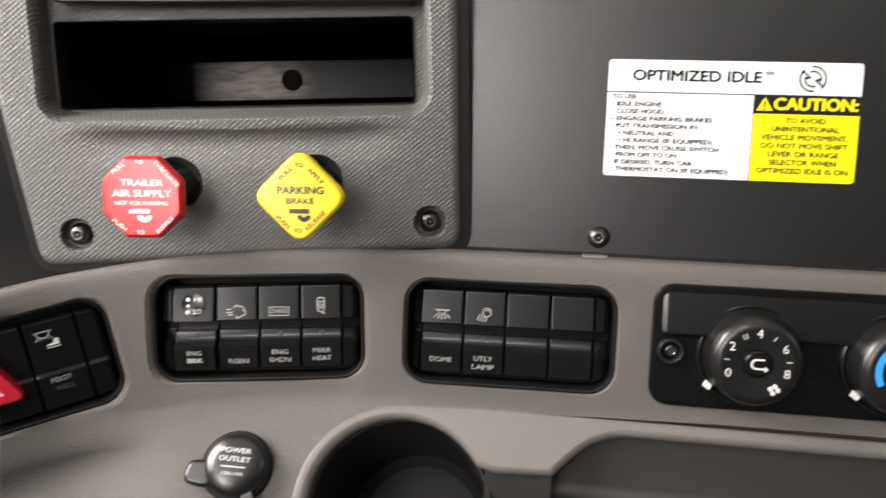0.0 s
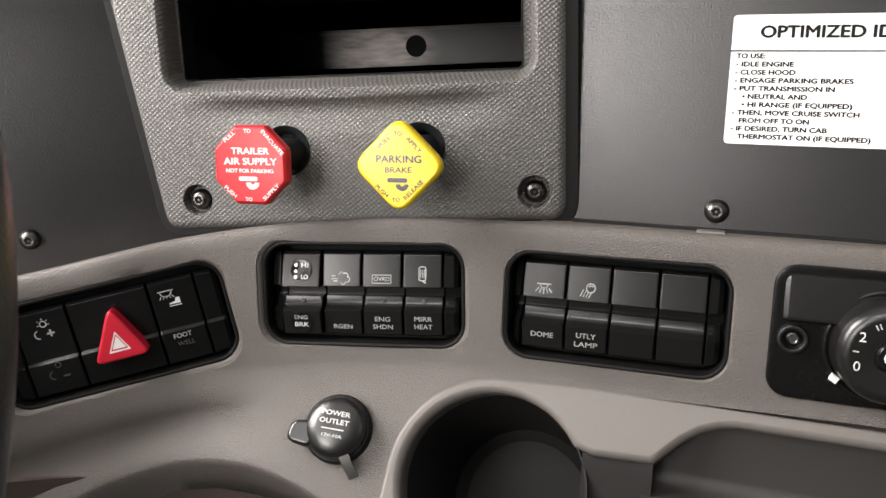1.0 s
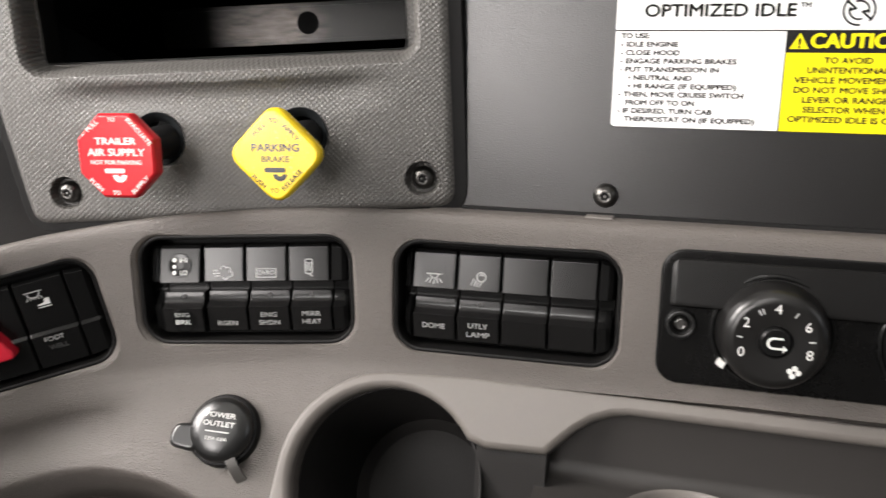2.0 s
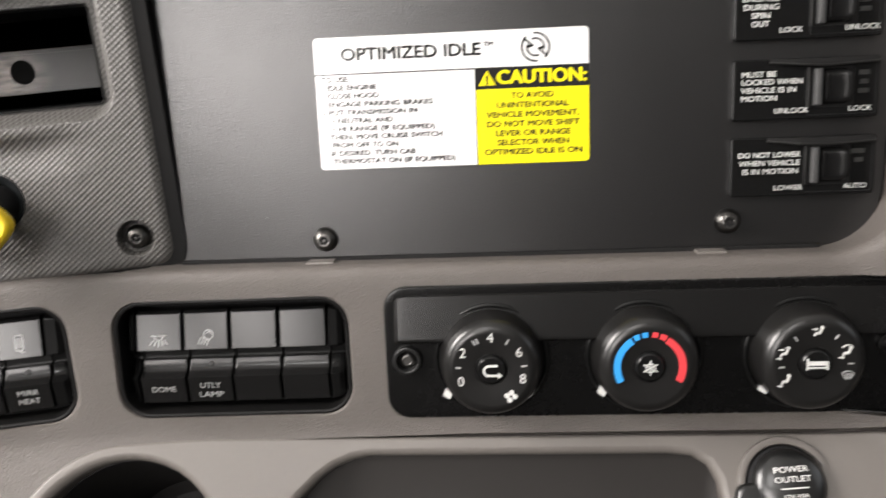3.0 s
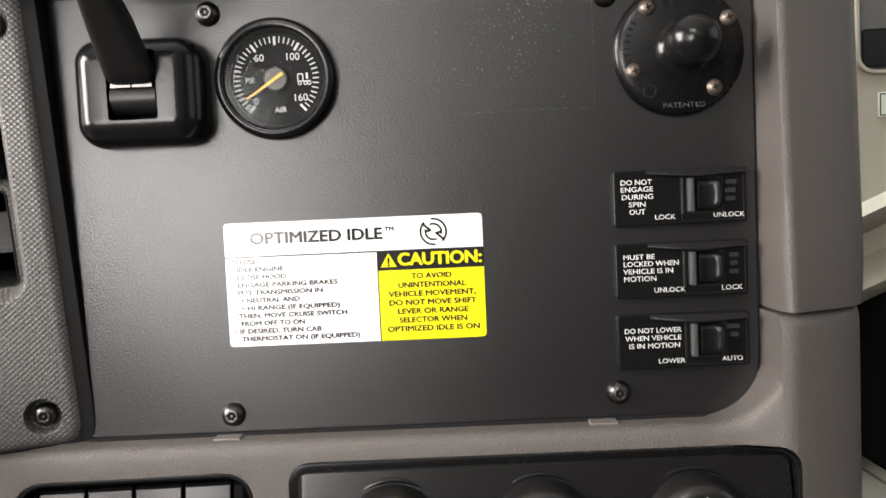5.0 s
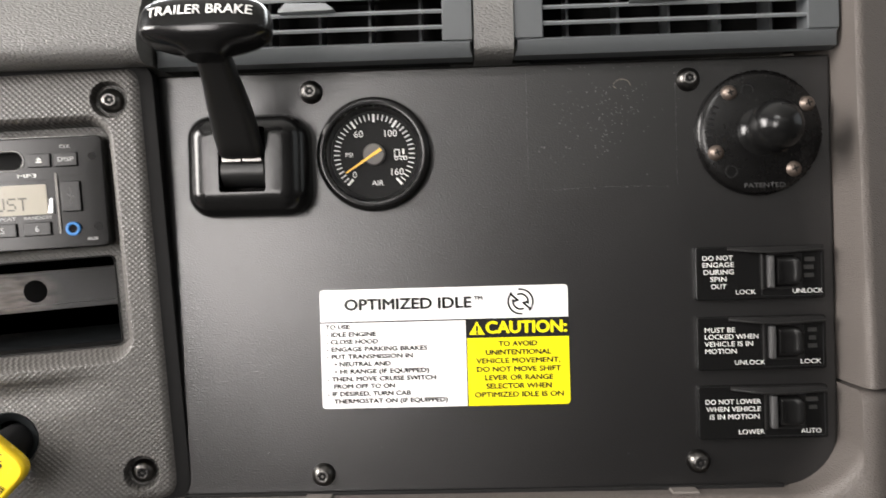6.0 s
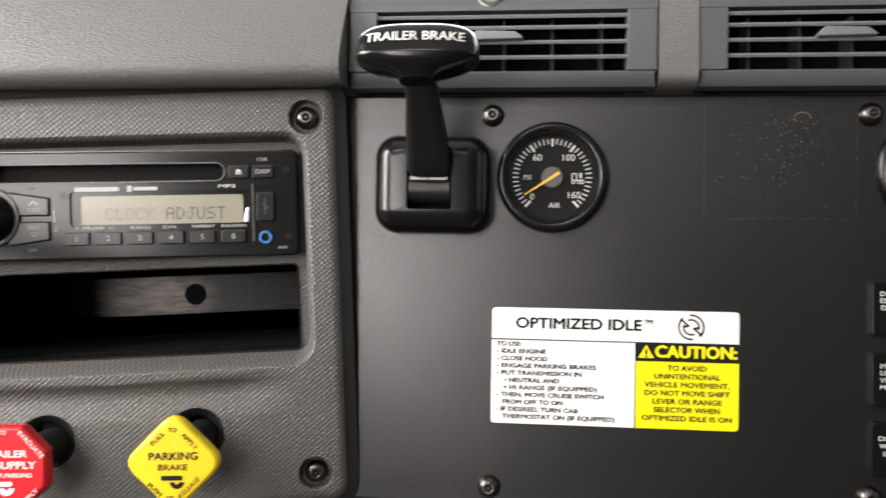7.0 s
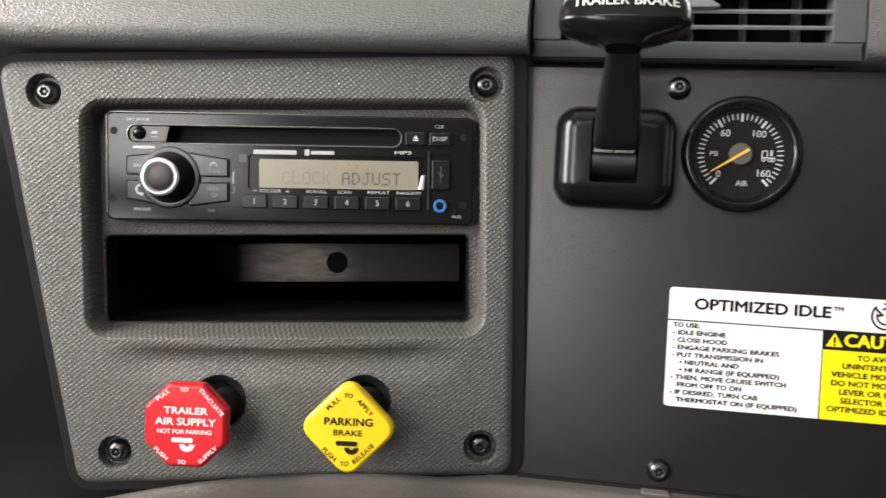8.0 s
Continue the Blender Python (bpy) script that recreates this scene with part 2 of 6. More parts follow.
def circle(r, cx=0.0, cz=0.0, n=32):
    return [(cx + r * math.cos(2 * math.pi * k / n), cz + r * math.sin(2 * math.pi * k / n)) for k in range(n)]


def rounded(points, r, n=4):
    """A polygon (counter-clockwise) with its corners rounded."""
    out, count = [], len(points)
    for i in range(count):
        p, a, b = Vector(points[i]), Vector(points[i - 1]), Vector(points[(i + 1) % count])
        rr = r[i] if isinstance(r, (list, tuple)) else r
        u, v = (a - p).normalized(), (b - p).normalized()
        half = u.angle(v) / 2
        cut = min(rr / math.tan(half), (a - p).length * 0.49, (b - p).length * 0.49)
        s, e = p + u * cut, p + v * cut
        for k in range(n + 1):
            t = k / n
            out.append(tuple(s * (1 - t) ** 2 + p * 2 * t * (1 - t) + e * t * t))
    return out


def grown(poly, d):
    """The outline moved outwards by d."""
    out, count = [], len(poly)
    for i in range(count):
        a, p, b = (Vector(poly[(i + k) % count]) for k in (-1, 0, 1))
        u, v = p - a, b - p
        u = u.normalized() if u.length > 1e-9 else v.normalized()
        v = v.normalized() if v.length > 1e-9 else u
        m = Vector((u.y + v.y, -u.x - v.x))
        m = m.normalized() if m.length > 1e-6 else Vector((u.y, -u.x))
        k = max(0.5, m.dot(Vector((u.y, -u.x))))
        out.append(tuple(p + m * (d / k)))
    return out


def loft(bm, rings, cap0=True, cap1=True, closed=False):
    made = [[bm.verts.new(p) for p in ring] for ring in rings]
    pairs = list(zip(made, made[1:])) + ([(made[-1], made[0])] if closed else [])
    for a, b in pairs:
        for i in range(len(a)):
            j = (i + 1) % len(a)
            try:
                bm.faces.new((a[i], a[j], b[j], b[i]))
            except ValueError:
                pass
    if not closed:
        if cap0:
            bm.faces.new(made[0])
        if cap1:
            bm.faces.new(made[-1])
    return bm


def slab(bm, poly, y0, y1, bev=0.0, seg=3):
    """A plate with this outline, from its front at y0 (rounded by bev) to its back at y1."""
    rings = [[(x, y1, z) for x, z in poly]]
    if bev > 0:
        for k in range(seg + 1):
            a = radians(90 * k / seg)
            rings.append([(x, y0 + bev * (1 - math.sin(a)), z) for x, z in grown(poly, -bev * (1 - math.cos(a)))])
    else:
        rings.append([(x, y0, z) for x, z in poly])
    return loft(bm, rings)


def ring(bm, outer, inner, y0, y1, bev=0.0):
    """A frame between two outlines of the same number of points."""
    def at(poly, y):
        return [(x, y, z) for x, z in poly]
    b = bev
    loops = [at(outer, y1), at(outer, y0 + b)]
    if b:
        loops += [at(grown(outer, -b * 0.3), y0 + b * 0.3), at(grown(outer, -b), y0), at(grown(inner, b), y0), at(grown(inner, b * 0.3), y0 + b * 0.3)]
    else:
        loops[1] = at(outer, y0)
        loops.append(at(inner, y0))
    loops += [at(inner, y0 + b)] if b else []
    loops.append(at(inner, y1))
    return loft(bm, loops, closed=True)


def lathe(bm, profile, n=40, cx=0.0, cz=0.0, hollow=False):
    """A turned body round the y axis: profile of (radius, y) from front to back."""
    rings = []
    for r, y in profile:
        rings.append([(cx + max(r, 1e-5) * math.cos(2 * math.pi * k / n), y, cz + max(r, 1e-5) * math.sin(2 * math.pi * k / n)) for k in range(n)])
    return loft(bm, rings, closed=hollow)


def box(bm, x0, x1, y0, y1, z0, z1, bev=0.0):
    made = bmesh.ops.create_cube(bm, size=1.0, matrix=Matrix.Translation(((x0 + x1) / 2, (y0 + y1) / 2, (z0 + z1) / 2)) @ Matrix.Diagonal((x1 - x0, y1 - y0, z1 - z0, 1)))
    if bev:
        edges = {e for v in made["verts"] for e in v.link_edges}
        bmesh.ops.bevel(bm, geom=list(edges), offset=bev, segments=2, affect="EDGES", profile=0.5)
    return bm


def finish(name, bm, material, sharp=38):
    bmesh.ops.remove_doubles(bm, verts=bm.verts, dist=1e-6)
    bmesh.ops.recalc_face_normals(bm, faces=bm.faces)
    for f in bm.faces:
        f.smooth = True
    for e in bm.edges:
        if len(e.link_faces) == 2 and e.calc_face_angle(0) > radians(sharp):
            e.smooth = False
    me = bpy.data.meshes.new(name)
    bm.to_mesh(me)
    bm.free()
    me.materials.append(material)
    return me


def even(ob):
    """Let the large faces of a mesh lead its shading."""
    mod = ob.modifiers.new("even_shading", "WEIGHTED_NORMAL")
    mod.keep_sharp, mod.weight = True, 70
    return ob


def thing(name, m, label, category, group="", kind=""):
    ob = new(name)
    ob.empty_display_size = 0.01
    ob.matrix_world = m
    return tagged(ob, label, category, group, kind)


def part(name, bm, material, parent, label="", sharp=38):
    ob = new(name, finish(name, bm, material, sharp))
    ob.parent = parent
    return tagged(even(ob), label)


def solid(name, bm, material, m=None, label="", category="", kind="", sharp=38, group=""):
    ob = new(name, finish(name, bm, material, sharp))
    if m is not None:
        ob.matrix_world = m
    return tagged(even(ob), label, category, group, kind)


def carve(ob, cutters, sharp=38):
    """Take the closed bodies in cutters out of ob, for good."""
    ob.modifiers.clear()
    tools = []
    for i, (bm, m) in enumerate(cutters):
        bmesh.ops.recalc_face_normals(bm, faces=bm.faces)
        me = bpy.data.meshes.new("tool")
        bm.to_mesh(me)
        bm.free()
        tool = new("tool", me)
        tool.matrix_world = m
        tools.append(tool)
        mod = ob.modifiers.new("cut", "BOOLEAN")
        mod.operation, mod.solver, mod.object = "DIFFERENCE", "EXACT", tool
    bpy.context.view_layer.update()
    dg = bpy.context.evaluated_depsgraph_get()
    me = bpy.data.meshes.new_from_object(ob.evaluated_get(dg))
    ob.modifiers.clear()
    old = ob.data
    ob.data = me
    bpy.data.meshes.remove(old)
    for tool in tools:
        data = tool.data
        bpy.data.objects.remove(tool)
        bpy.data.meshes.remove(data)
    bm = bmesh.new()
    bm.from_mesh(me)
    bmesh.ops.triangulate(bm, faces=[f for f in bm.faces if len(f.verts) > 4])
    for f in bm.faces:
        f.smooth = True
    for e in bm.edges:
        e.smooth = not (len(e.link_faces) == 2 and e.calc_face_angle(0) > radians(sharp))
    bm.to_mesh(me)
    bm.free()
    return even(ob)


def words(s, material, parent, x, z, y, h, w=0.0, align="CENTER", turn=0.0, bold=0.0, name="lettering"):
    """One line of lettering, h high in capitals and w wide (0: as it comes), standing in the plane y and facing the camera."""
    cu = bpy.data.curves.new(name, "FONT")
    cu.body, cu.align_x, cu.align_y, cu.size, cu.offset, cu.resolution_u = s, align, "CENTER", 1.0, 0.0, 3
    tmp = new("tmp", cu)
    bpy.context.view_layer.update()
    me = bpy.data.meshes.new_from_object(tmp.evaluated_get(bpy.context.evaluated_depsgraph_get()))
    bpy.data.objects.remove(tmp)
    bpy.data.curves.remove(cu)
    xs = [v.co.x for v in me.vertices]
    kz = h / 0.73
    kx = w / (max(xs) - min(xs)) if w else kz
    c, sn = math.cos(radians(turn)), math.sin(radians(turn))
    for v in me.vertices:
        px, pz = v.co.x * kx, v.co.y * kz
        v.co = (x + px * c - pz * sn, y, z + px * sn + pz * c)
    if bold > 0:
        # a heavier stroke: the same line laid twice more, shifted by a part of the stroke
        bm = bmesh.new()
        bm.from_mesh(me)
        once = list(bm.faces)
        for i, (d, e) in enumerate(((-1, 0), (1, 0), (0, 0.7), (0, -0.7))):
            copy = bmesh.ops.duplicate(bm, geom=once)
            verts = {v for f in copy["geom"] if isinstance(f, bmesh.types.BMFace) for v in f.verts}
            for v in verts:
                v.co += Vector(((d * c - e * sn) * bold * kz, -0.00001 * (i + 1), (d * sn + e * c) * bold * kz))
        bm.to_mesh(me)
        bm.free()
    me.materials.clear()
    me.materials.append(material)
    ob = new(name, me)
    ob.parent = parent
    return ob


def mark(name, polys, y, material, parent, thick=0.00012):
    """Printed shapes: flat pieces of these outlines, a hair proud of the plane y."""
    bm = bmesh.new()
    for poly in polys:
        slab(bm, poly, y - thick, y)
    return part(name, bm, material, parent)


def bar(x0, z0, x1, z1, w):
    """A straight stroke as an outline."""
    d = Vector((x1 - x0, z1 - z0)).normalized()
    p = Vector((-d.y, d.x)) * w / 2
    a, b = Vector((x0, z0)), Vector((x1, z1))
    return [tuple(a - p), tuple(b - p), tuple(b + p), tuple(a + p)]


def arc(r0, r1, a0, a1, cx=0.0, cz=0.0, n=10):
    """A bent stroke between two radii; angles in degrees clockwise from the top."""
    o = [(cx + r1 * math.sin(radians(a1 + (a0 - a1) * k / n)), cz + r1 * math.cos(radians(a1 + (a0 - a1) * k / n))) for k in range(n + 1)]
    i = [(cx + r0 * math.sin(radians(a0 + (a1 - a0) * k / n)), cz + r0 * math.cos(radians(a0 + (a1 - a0) * k / n))) for k in range(n + 1)]
    return o + i


def frame_of(x, y, z, yaw=0.0, lean=0.0, roll=0.0):
    """Axes on a surface: yaw turns its right end away, roll lifts its right end, lean tips its face up (+) or down."""
    return Matrix.Translation((x, y, z)) @ Matrix.Rotation(radians(yaw), 4, "Z") @ Matrix.Rotation(radians(-lean), 4, "X") @ Matrix.Rotation(radians(-roll), 4, "Y")

# ---- large structure ----
# the console's front in plan, the height of its lip, and where its face breaks outwards
PLAN = [(-0.62, 0.07), (-0.50, 0.19), (-0.42, 0.262), (-0.36, 0.310), (-0.307, 0.3515), (-0.277, 0.3695), (-0.244, 0.391), (-0.19, 0.411), (-0.126, 0.4265),
        (-0.08, 0.4325), (-0.03, 0.436), (0.05, 0.437), (0.25, 0.437), (0.272, 0.4355), (0.286, 0.431), (0.292, 0.4286), (0.2965, 0.4282), (0.307, 0.4315), (0.320, 0.4370), (0.331, 0.4440), (0.3375, 0.4520), (0.3400, 0.4640)]
LIP = [(-0.62, 1.02), (-0.50, 1.055), (-0.42, 1.080), (-0.36, 1.1), (-0.307, 1.1157), (-0.277, 1.1246), (-0.244, 1.1338), (-0.19, 1.1436), (-0.126, 1.1495), (-0.04, 1.151), (0.26, 1.151)]


def smooth(keys, x):
    """A smooth curve through the keys."""
    if x <= keys[0][0]:
        return keys[0][1]
    for i in range(len(keys) - 1):
        (x0, y0), (x1, y1) = keys[i], keys[i + 1]
        if x <= x1:
            def slope(k):
                if k <= 0 or k >= len(keys) - 1:
                    k = min(max(k, 1), len(keys) - 2)
                return (keys[k + 1][1] - keys[k - 1][1]) / (keys[k + 1][0] - keys[k - 1][0])
            h, t = x1 - x0, (x - x0) / (x1 - x0)
            return y0 * (1 + 2 * t) * (1 - t) ** 2 + slope(i) * h * t * (1 - t) ** 2 + y1 * t * t * (3 - 2 * t) + slope(i + 1) * h * t * t * (t - 1)
    return keys[-1][1]


def lip_height(x):
    if x <= 0.26:
        return smooth(LIP, x)
    if x < 0.2905:
        return 1.151 + 0.031 - math.sqrt(max(0.0, 0.031 ** 2 - (x - 0.26) ** 2))
    return 1.2025


def console_body():
    """The console's moulding: a section swept along the plan, with a lip above, a steep face, and a slope that comes out below."""
    stations = [-0.62 + 0.012 * k for k in range(int(0.88 / 0.012) + 1)]
    stations = [x for x in stations if x < 0.258] + [0.26 + 0.0305 * math.sin(radians(a)) for a in range(0, 90, 8)] + [0.2906, 0.2935, 0.2965, 0.300, 0.305, 0.311, 0.317, 0.323, 0.329, 0.334, 0.3375, 0.3395]
    rings = []
    for x in stations:
        y, top = smooth(PLAN, x), lip_height(x)
        slope = (smooth(PLAN, x + 0.004) - smooth(PLAN, x - 0.004)) / 0.008
        if x > 0:
            slope = 0.0
        nx, ny = slope / math.hypot(slope, 1), -1 / math.hypot(slope, 1)
        brk = min(smooth(LIP, min(x, 0.26)) - 0.085, 1.066)
        sect = [(-0.06, 0.0), (-0.012, -0.0005), (-0.0055, -0.0003), (-0.0028, -0.0012), (-0.0010, -0.0030), (-0.0002, -0.006), (0.0, -0.010)]
        fall = min(1.0, max(0.0, (-0.055 - x) / 0.05))
        sect = [(d, h - fall * (0.022 if d < -0.05 else 0.0040 if d < -0.01 else 0.0004 if d < -0.005 else 0.0)) for d, h in sect]
        pts = [(d, top + h) for d, h in sect]
        pts += [(0.0, brk + 0.05), (0.0, brk + 0.02), (0.0, brk + 0.006), (0.0008, brk + 0.002), (0.0022, brk - 0.002)]
        # the slope rolls under at a crest that arches towards the driver's knee
        crest = min(brk - 0.012, 1.0165 - 3.9 * (x + 0.215) ** 2) if x < -0.04 else 0.90
        crest = max(crest, brk - 0.125)
        out = 0.6 * (brk - crest) - 0.001
        drop = brk - 0.009 - crest
        # below the hazard switches the face hollows in before it sweeps out to the crest
        u = min(1.0, max(0.0, (-0.190 - x) / 0.06))
        u = u * u * (3 - 2 * u)
        for k in (0.0, 0.15, 0.30, 0.45, 0.60, 0.75, 0.90):
            straight = out - 0.6 * drop * (1 - k) * 0.97
            hollow = 0.004 + (out - 0.004) * k ** 2.6 - 0.040 * drop / 0.045 * k ** 0.8 * (1 - k)
            pts.append((straight * (1 - u) + hollow * u, brk - 0.009 - drop * k))
        pts += [(out + 0.0012, crest - 0.0022), (out + 0.0012, crest - 0.0048), (out - 0.0010, crest - 0.0085), (out - 0.007, crest - 0.016), (out - 0.020, crest - 0.030), (-0.06, crest - 0.045)]
        # towards the driver the lower face tucks under instead of coming out
        g = min(1.0, max(0.0, (x + 0.29) / 0.12))
        g = 0.25 + 0.75 * g * g * (3 - 2 * g)
        pts = [(d * g if d > 0 or i > 10 and z > crest - 0.002 else d, z) for i, (d, z) in enumerate(pts)]
        rings.append([(x + nx * d, y + ny * d, z) for d, z in pts])
    return loft(bmesh.new(), rings)


F_BANK1 = frame_of(-0.1483, 0.4200, 1.1065, 12.0, 0.0, 2.4)
F_BANK2 = frame_of(-0.0152, 0.4352, 1.1080, 2.0)
F_BANK3 = frame_of(-0.2745, 0.3715, 1.0795, 31.0, 0.0, 14.0)
F_HVAC = frame_of(0.1785, 0.4370, 1.1083)
F_TRAY = frame_of(0.0, 0.4370, 1.0660, 0.0, 30.96)
BANK = rrect(0.1128, 0.0580, 0.0138, 0.0, -0.0007, n=6)
BANK_LONG = rrect(0.128, 0.0590, 0.0140, n=6)
HVAC = rrect(0.2380, 0.0625, 0.0095, n=6)


def flare(poly, deep, lip=0.0022):
    """A cutter for a pocket with a rounded rim."""
    rings = [[(x, deep, z) for x, z in poly], [(x, lip, z) for x, z in poly]]
    for k in range(1, 5):
        a = radians(90 * k / 4)
        rings.append([(x, lip * (1 - math.sin(a)) - 0.0002 * k, z) for x, z in grown(poly, lip * (1 - math.cos(a)))])
    rings.append([(x, -0.03, z) for x, z in grown(poly, lip * 1.3)])
    return loft(bmesh.new(), rings)


def tray_opening(d=0.0):
    """The outline of the tray's opening: a round cup hole, a neck, and a long pocket."""
    cx, cz, r = -0.0675, -0.0566, 0.047 + d
    pts = [(cx + r * math.cos(radians(a)), cz + r * math.sin(radians(a))) for a in range(34, 331, 9)]
    pts = [(-0.0195 - d, -0.0335 + d)] + pts
    pts += [(-0.015, -0.118 - d), (0.205, -0.118 - d), (0.2135 + d, -0.110), (0.2135 + d, -0.032), (0.2120 + d, -0.021), (0.2080 + d, -0.0135 + d), (0.2010, -0.0095 + d), (0.19, -0.0085 + d)]
    pts += [(0.048, -0.0085 + d), (0.040, -0.0100 + d), (0.0315, -0.0135 + d), (0.0240, -0.0190 + d), (0.0165, -0.0265 + d), (0.0105, -0.0325 + d)]
    return pts


def tray_bend(x):
    """How far the tray insert lies behind its flat plane: it follows the console's curve and sinks towards the passenger."""
    b = 0.8575 * (smooth(PLAN, min(x, 0.2965)) - 0.437) if x < 0.0 or x > 0.25 else 0.0
    return b + max(0.0, 0.0066 * (x + 0.03) / 0.33)


def tray_seat():
    """A shallow seat cut for the tray insert."""
    xs = [-0.03 + 0.0320 * i for i in range(11)]
    c = [(x, -0.0014 + 0.0026 * min(1.0, (x + 0.03) / 0.13)) for x in xs[:-1]] + [(0.2870 + 0.0162 * math.sin(radians(a)), -0.0150 + 0.0162 * math.cos(radians(a))) for a in range(10, 91, 16)] + [(0.3032, -0.125)] + [(x, -0.125) for x in xs[::-1]]
    c = c[::-1]
    return loft(bmesh.new(), [[(x, 0.0022 + tray_bend(x), z) for x, z in c], [(x, -0.03, z) for x, z in c]])


console = solid("console", console_body(), M["console"], label="greige grained plastic dash console with switch pockets and sloping lower face", category="dashboard", kind="structure", sharp=50)
carve(console, [
    (flare(BANK, 0.030, 0.0026), F_BANK1), (flare(BANK, 0.030, 0.0026), F_BANK2), (flare(BANK_LONG, 0.030, 0.0026), F_BANK3),
    (flare(HVAC, 0.012, 0.0014), F_HVAC @ Matrix.Translation((0, 0, 0))),
    (flare(grown(tray_opening(), 0.001), 0.14, 0.001), F_TRAY), (tray_seat(), F_TRAY),
], 50)

# the knee panel below the console's rolled edge; its darker brown stands in for shade
rows = []
for k in range(24):
    x = -0.62 + 0.488 * k / 23
    y = smooth(PLAN, x)
    rows.append([(x, y + d, z) for d, z in ((-0.004, 1.000), (0.002, 0.960), (0.020, 0.900), (0.045, 0.820), (0.075, 0.820), (0.075, 1.000))])
solid("shaded_knee_panel", loft(bmesh.new(), rows), M["knee"], None, "knee panel under the console, shade and brown tint put into its colour", "panel", "structure", 50)

# the flat black instrument panel
bm = bmesh.new()
outline = rounded([(-0.060, 1.150), (0.2905, 1.150), (0.2905, 1.3672), (-0.060, 1.3672)], [0.002, 0.032, 0.002, 0.002], 8)
slab(bm, outline, 0.0, 0.004, 0.0013, 3)
solid("instrument_panel", bm, M["panel"], Matrix.Translation((0, 0.455, 0)), "flat black pebbled plastic instrument panel screwed to the dash", "panel", "structure")

# black strip over the joint at the panel's lower edge
bm = bmesh.new()
box(bm, -0.042, 0.262, 0.4520, 0.4549, 1.1480, 1.1522, 0.0004)
solid("panel_foot_strip", bm, M["dark"], None, "thin black strip along the instrument panel's lower edge", "seal", "structure")

# backing behind the panels
bm = bmesh.new()
box(bm, -0.30, 0.315, 0.475, 0.485, 1.085, 1.22)
solid("dash_backing", bm, M["dark"], None, "black dash backing behind the panels", "panel", "structure")


def upper_trim():
    """The moulding beside the panel: an inner wall, a ridge and a rounded outer flank."""
    rings = []
    for k in range(26):
        z = 1.2035 + 0.27 * k / 25
        e = min(1.0, k / 2.0)
        s = -0.0035 * min(1, (z - 1.2) / 0.15)
        pts = [(0.2910, 0.4560), (0.2912 + s * .2, 0.4400), (0.2916 + s * .5, 0.4300), (0.2930 + s, 0.4262), (0.2950 + s, 0.4252), (0.2975 + s, 0.4258), (0.3085 + s, 0.4300),
               (0.3220 + s, 0.4355), (0.3330 + s, 0.4420), (0.3395 + s, 0.4500), (0.3425 + s, 0.4620), (0.3425 + s, 0.5000), (0.2910, 0.5000)]
        mx, my = 0.312, 0.46
        q = 0.955 + 0.045 * e
        rings.append([(mx + (x - mx) * q, my + (y - my) * q, z) for x, y in pts])
    return loft(bmesh.new(), rings)


solid("pillar_trim", upper_trim(), M["console"], None, "greige grained plastic trim beside the instrument panel", "trim", "structure", 50)


def dash_pad():
    """The padded upper dash to the driver's side: a rolled lower edge, then a face that leans back."""
    rings = []
    for k in range(24):
        t = k / 23
        x = -0.0475 - 0.55 * t
        y = 0.4210 + (x + 0.0475) * 0.185 - 0.9 * max(0.0, -x - 0.27) ** 2
        z = 1.3685 + (x + 0.0475) * 0.045
        sect = [(0.10, 0.004), (0.020, 0.0005), (0.010, -0.0004), (0.004, 0.0010), (0.0008, 0.0048), (0.0, 0.010), (0.0035, 0.020), (0.012, 0.036), (0.024, 0.056), (0.045, 0.080), (0.085, 0.102), (0.15, 0.112), (0.5, 0.10), (0.5, 0.02)]
        rings.append([(x, y + d, z + h) for d, h in sect])
    return loft(bmesh.new(), rings)


solid("dash_pad", dash_pad(), M["pad"], None, "grey grained padded upper dash with a rolled lower edge", "dashboard", "structure", 50)

# the panel to the driver's side of the radio bezel
F_LEFT = frame_of(-0.262, 0.4400, 1.24, 33.0, -3.0, 0.0)
bm = bmesh.new()
slab(bm, rrect(0.34, 0.29, 0.004, cx=-0.165, cz=-0.035), 0.0, 0.004, 0.001)
cluster = solid("cluster_panel", bm, M["panel"], F_LEFT, "flat black pebbled panel between radio bezel and gauges", "panel", "structure")

# ---- air vents above the panel ----


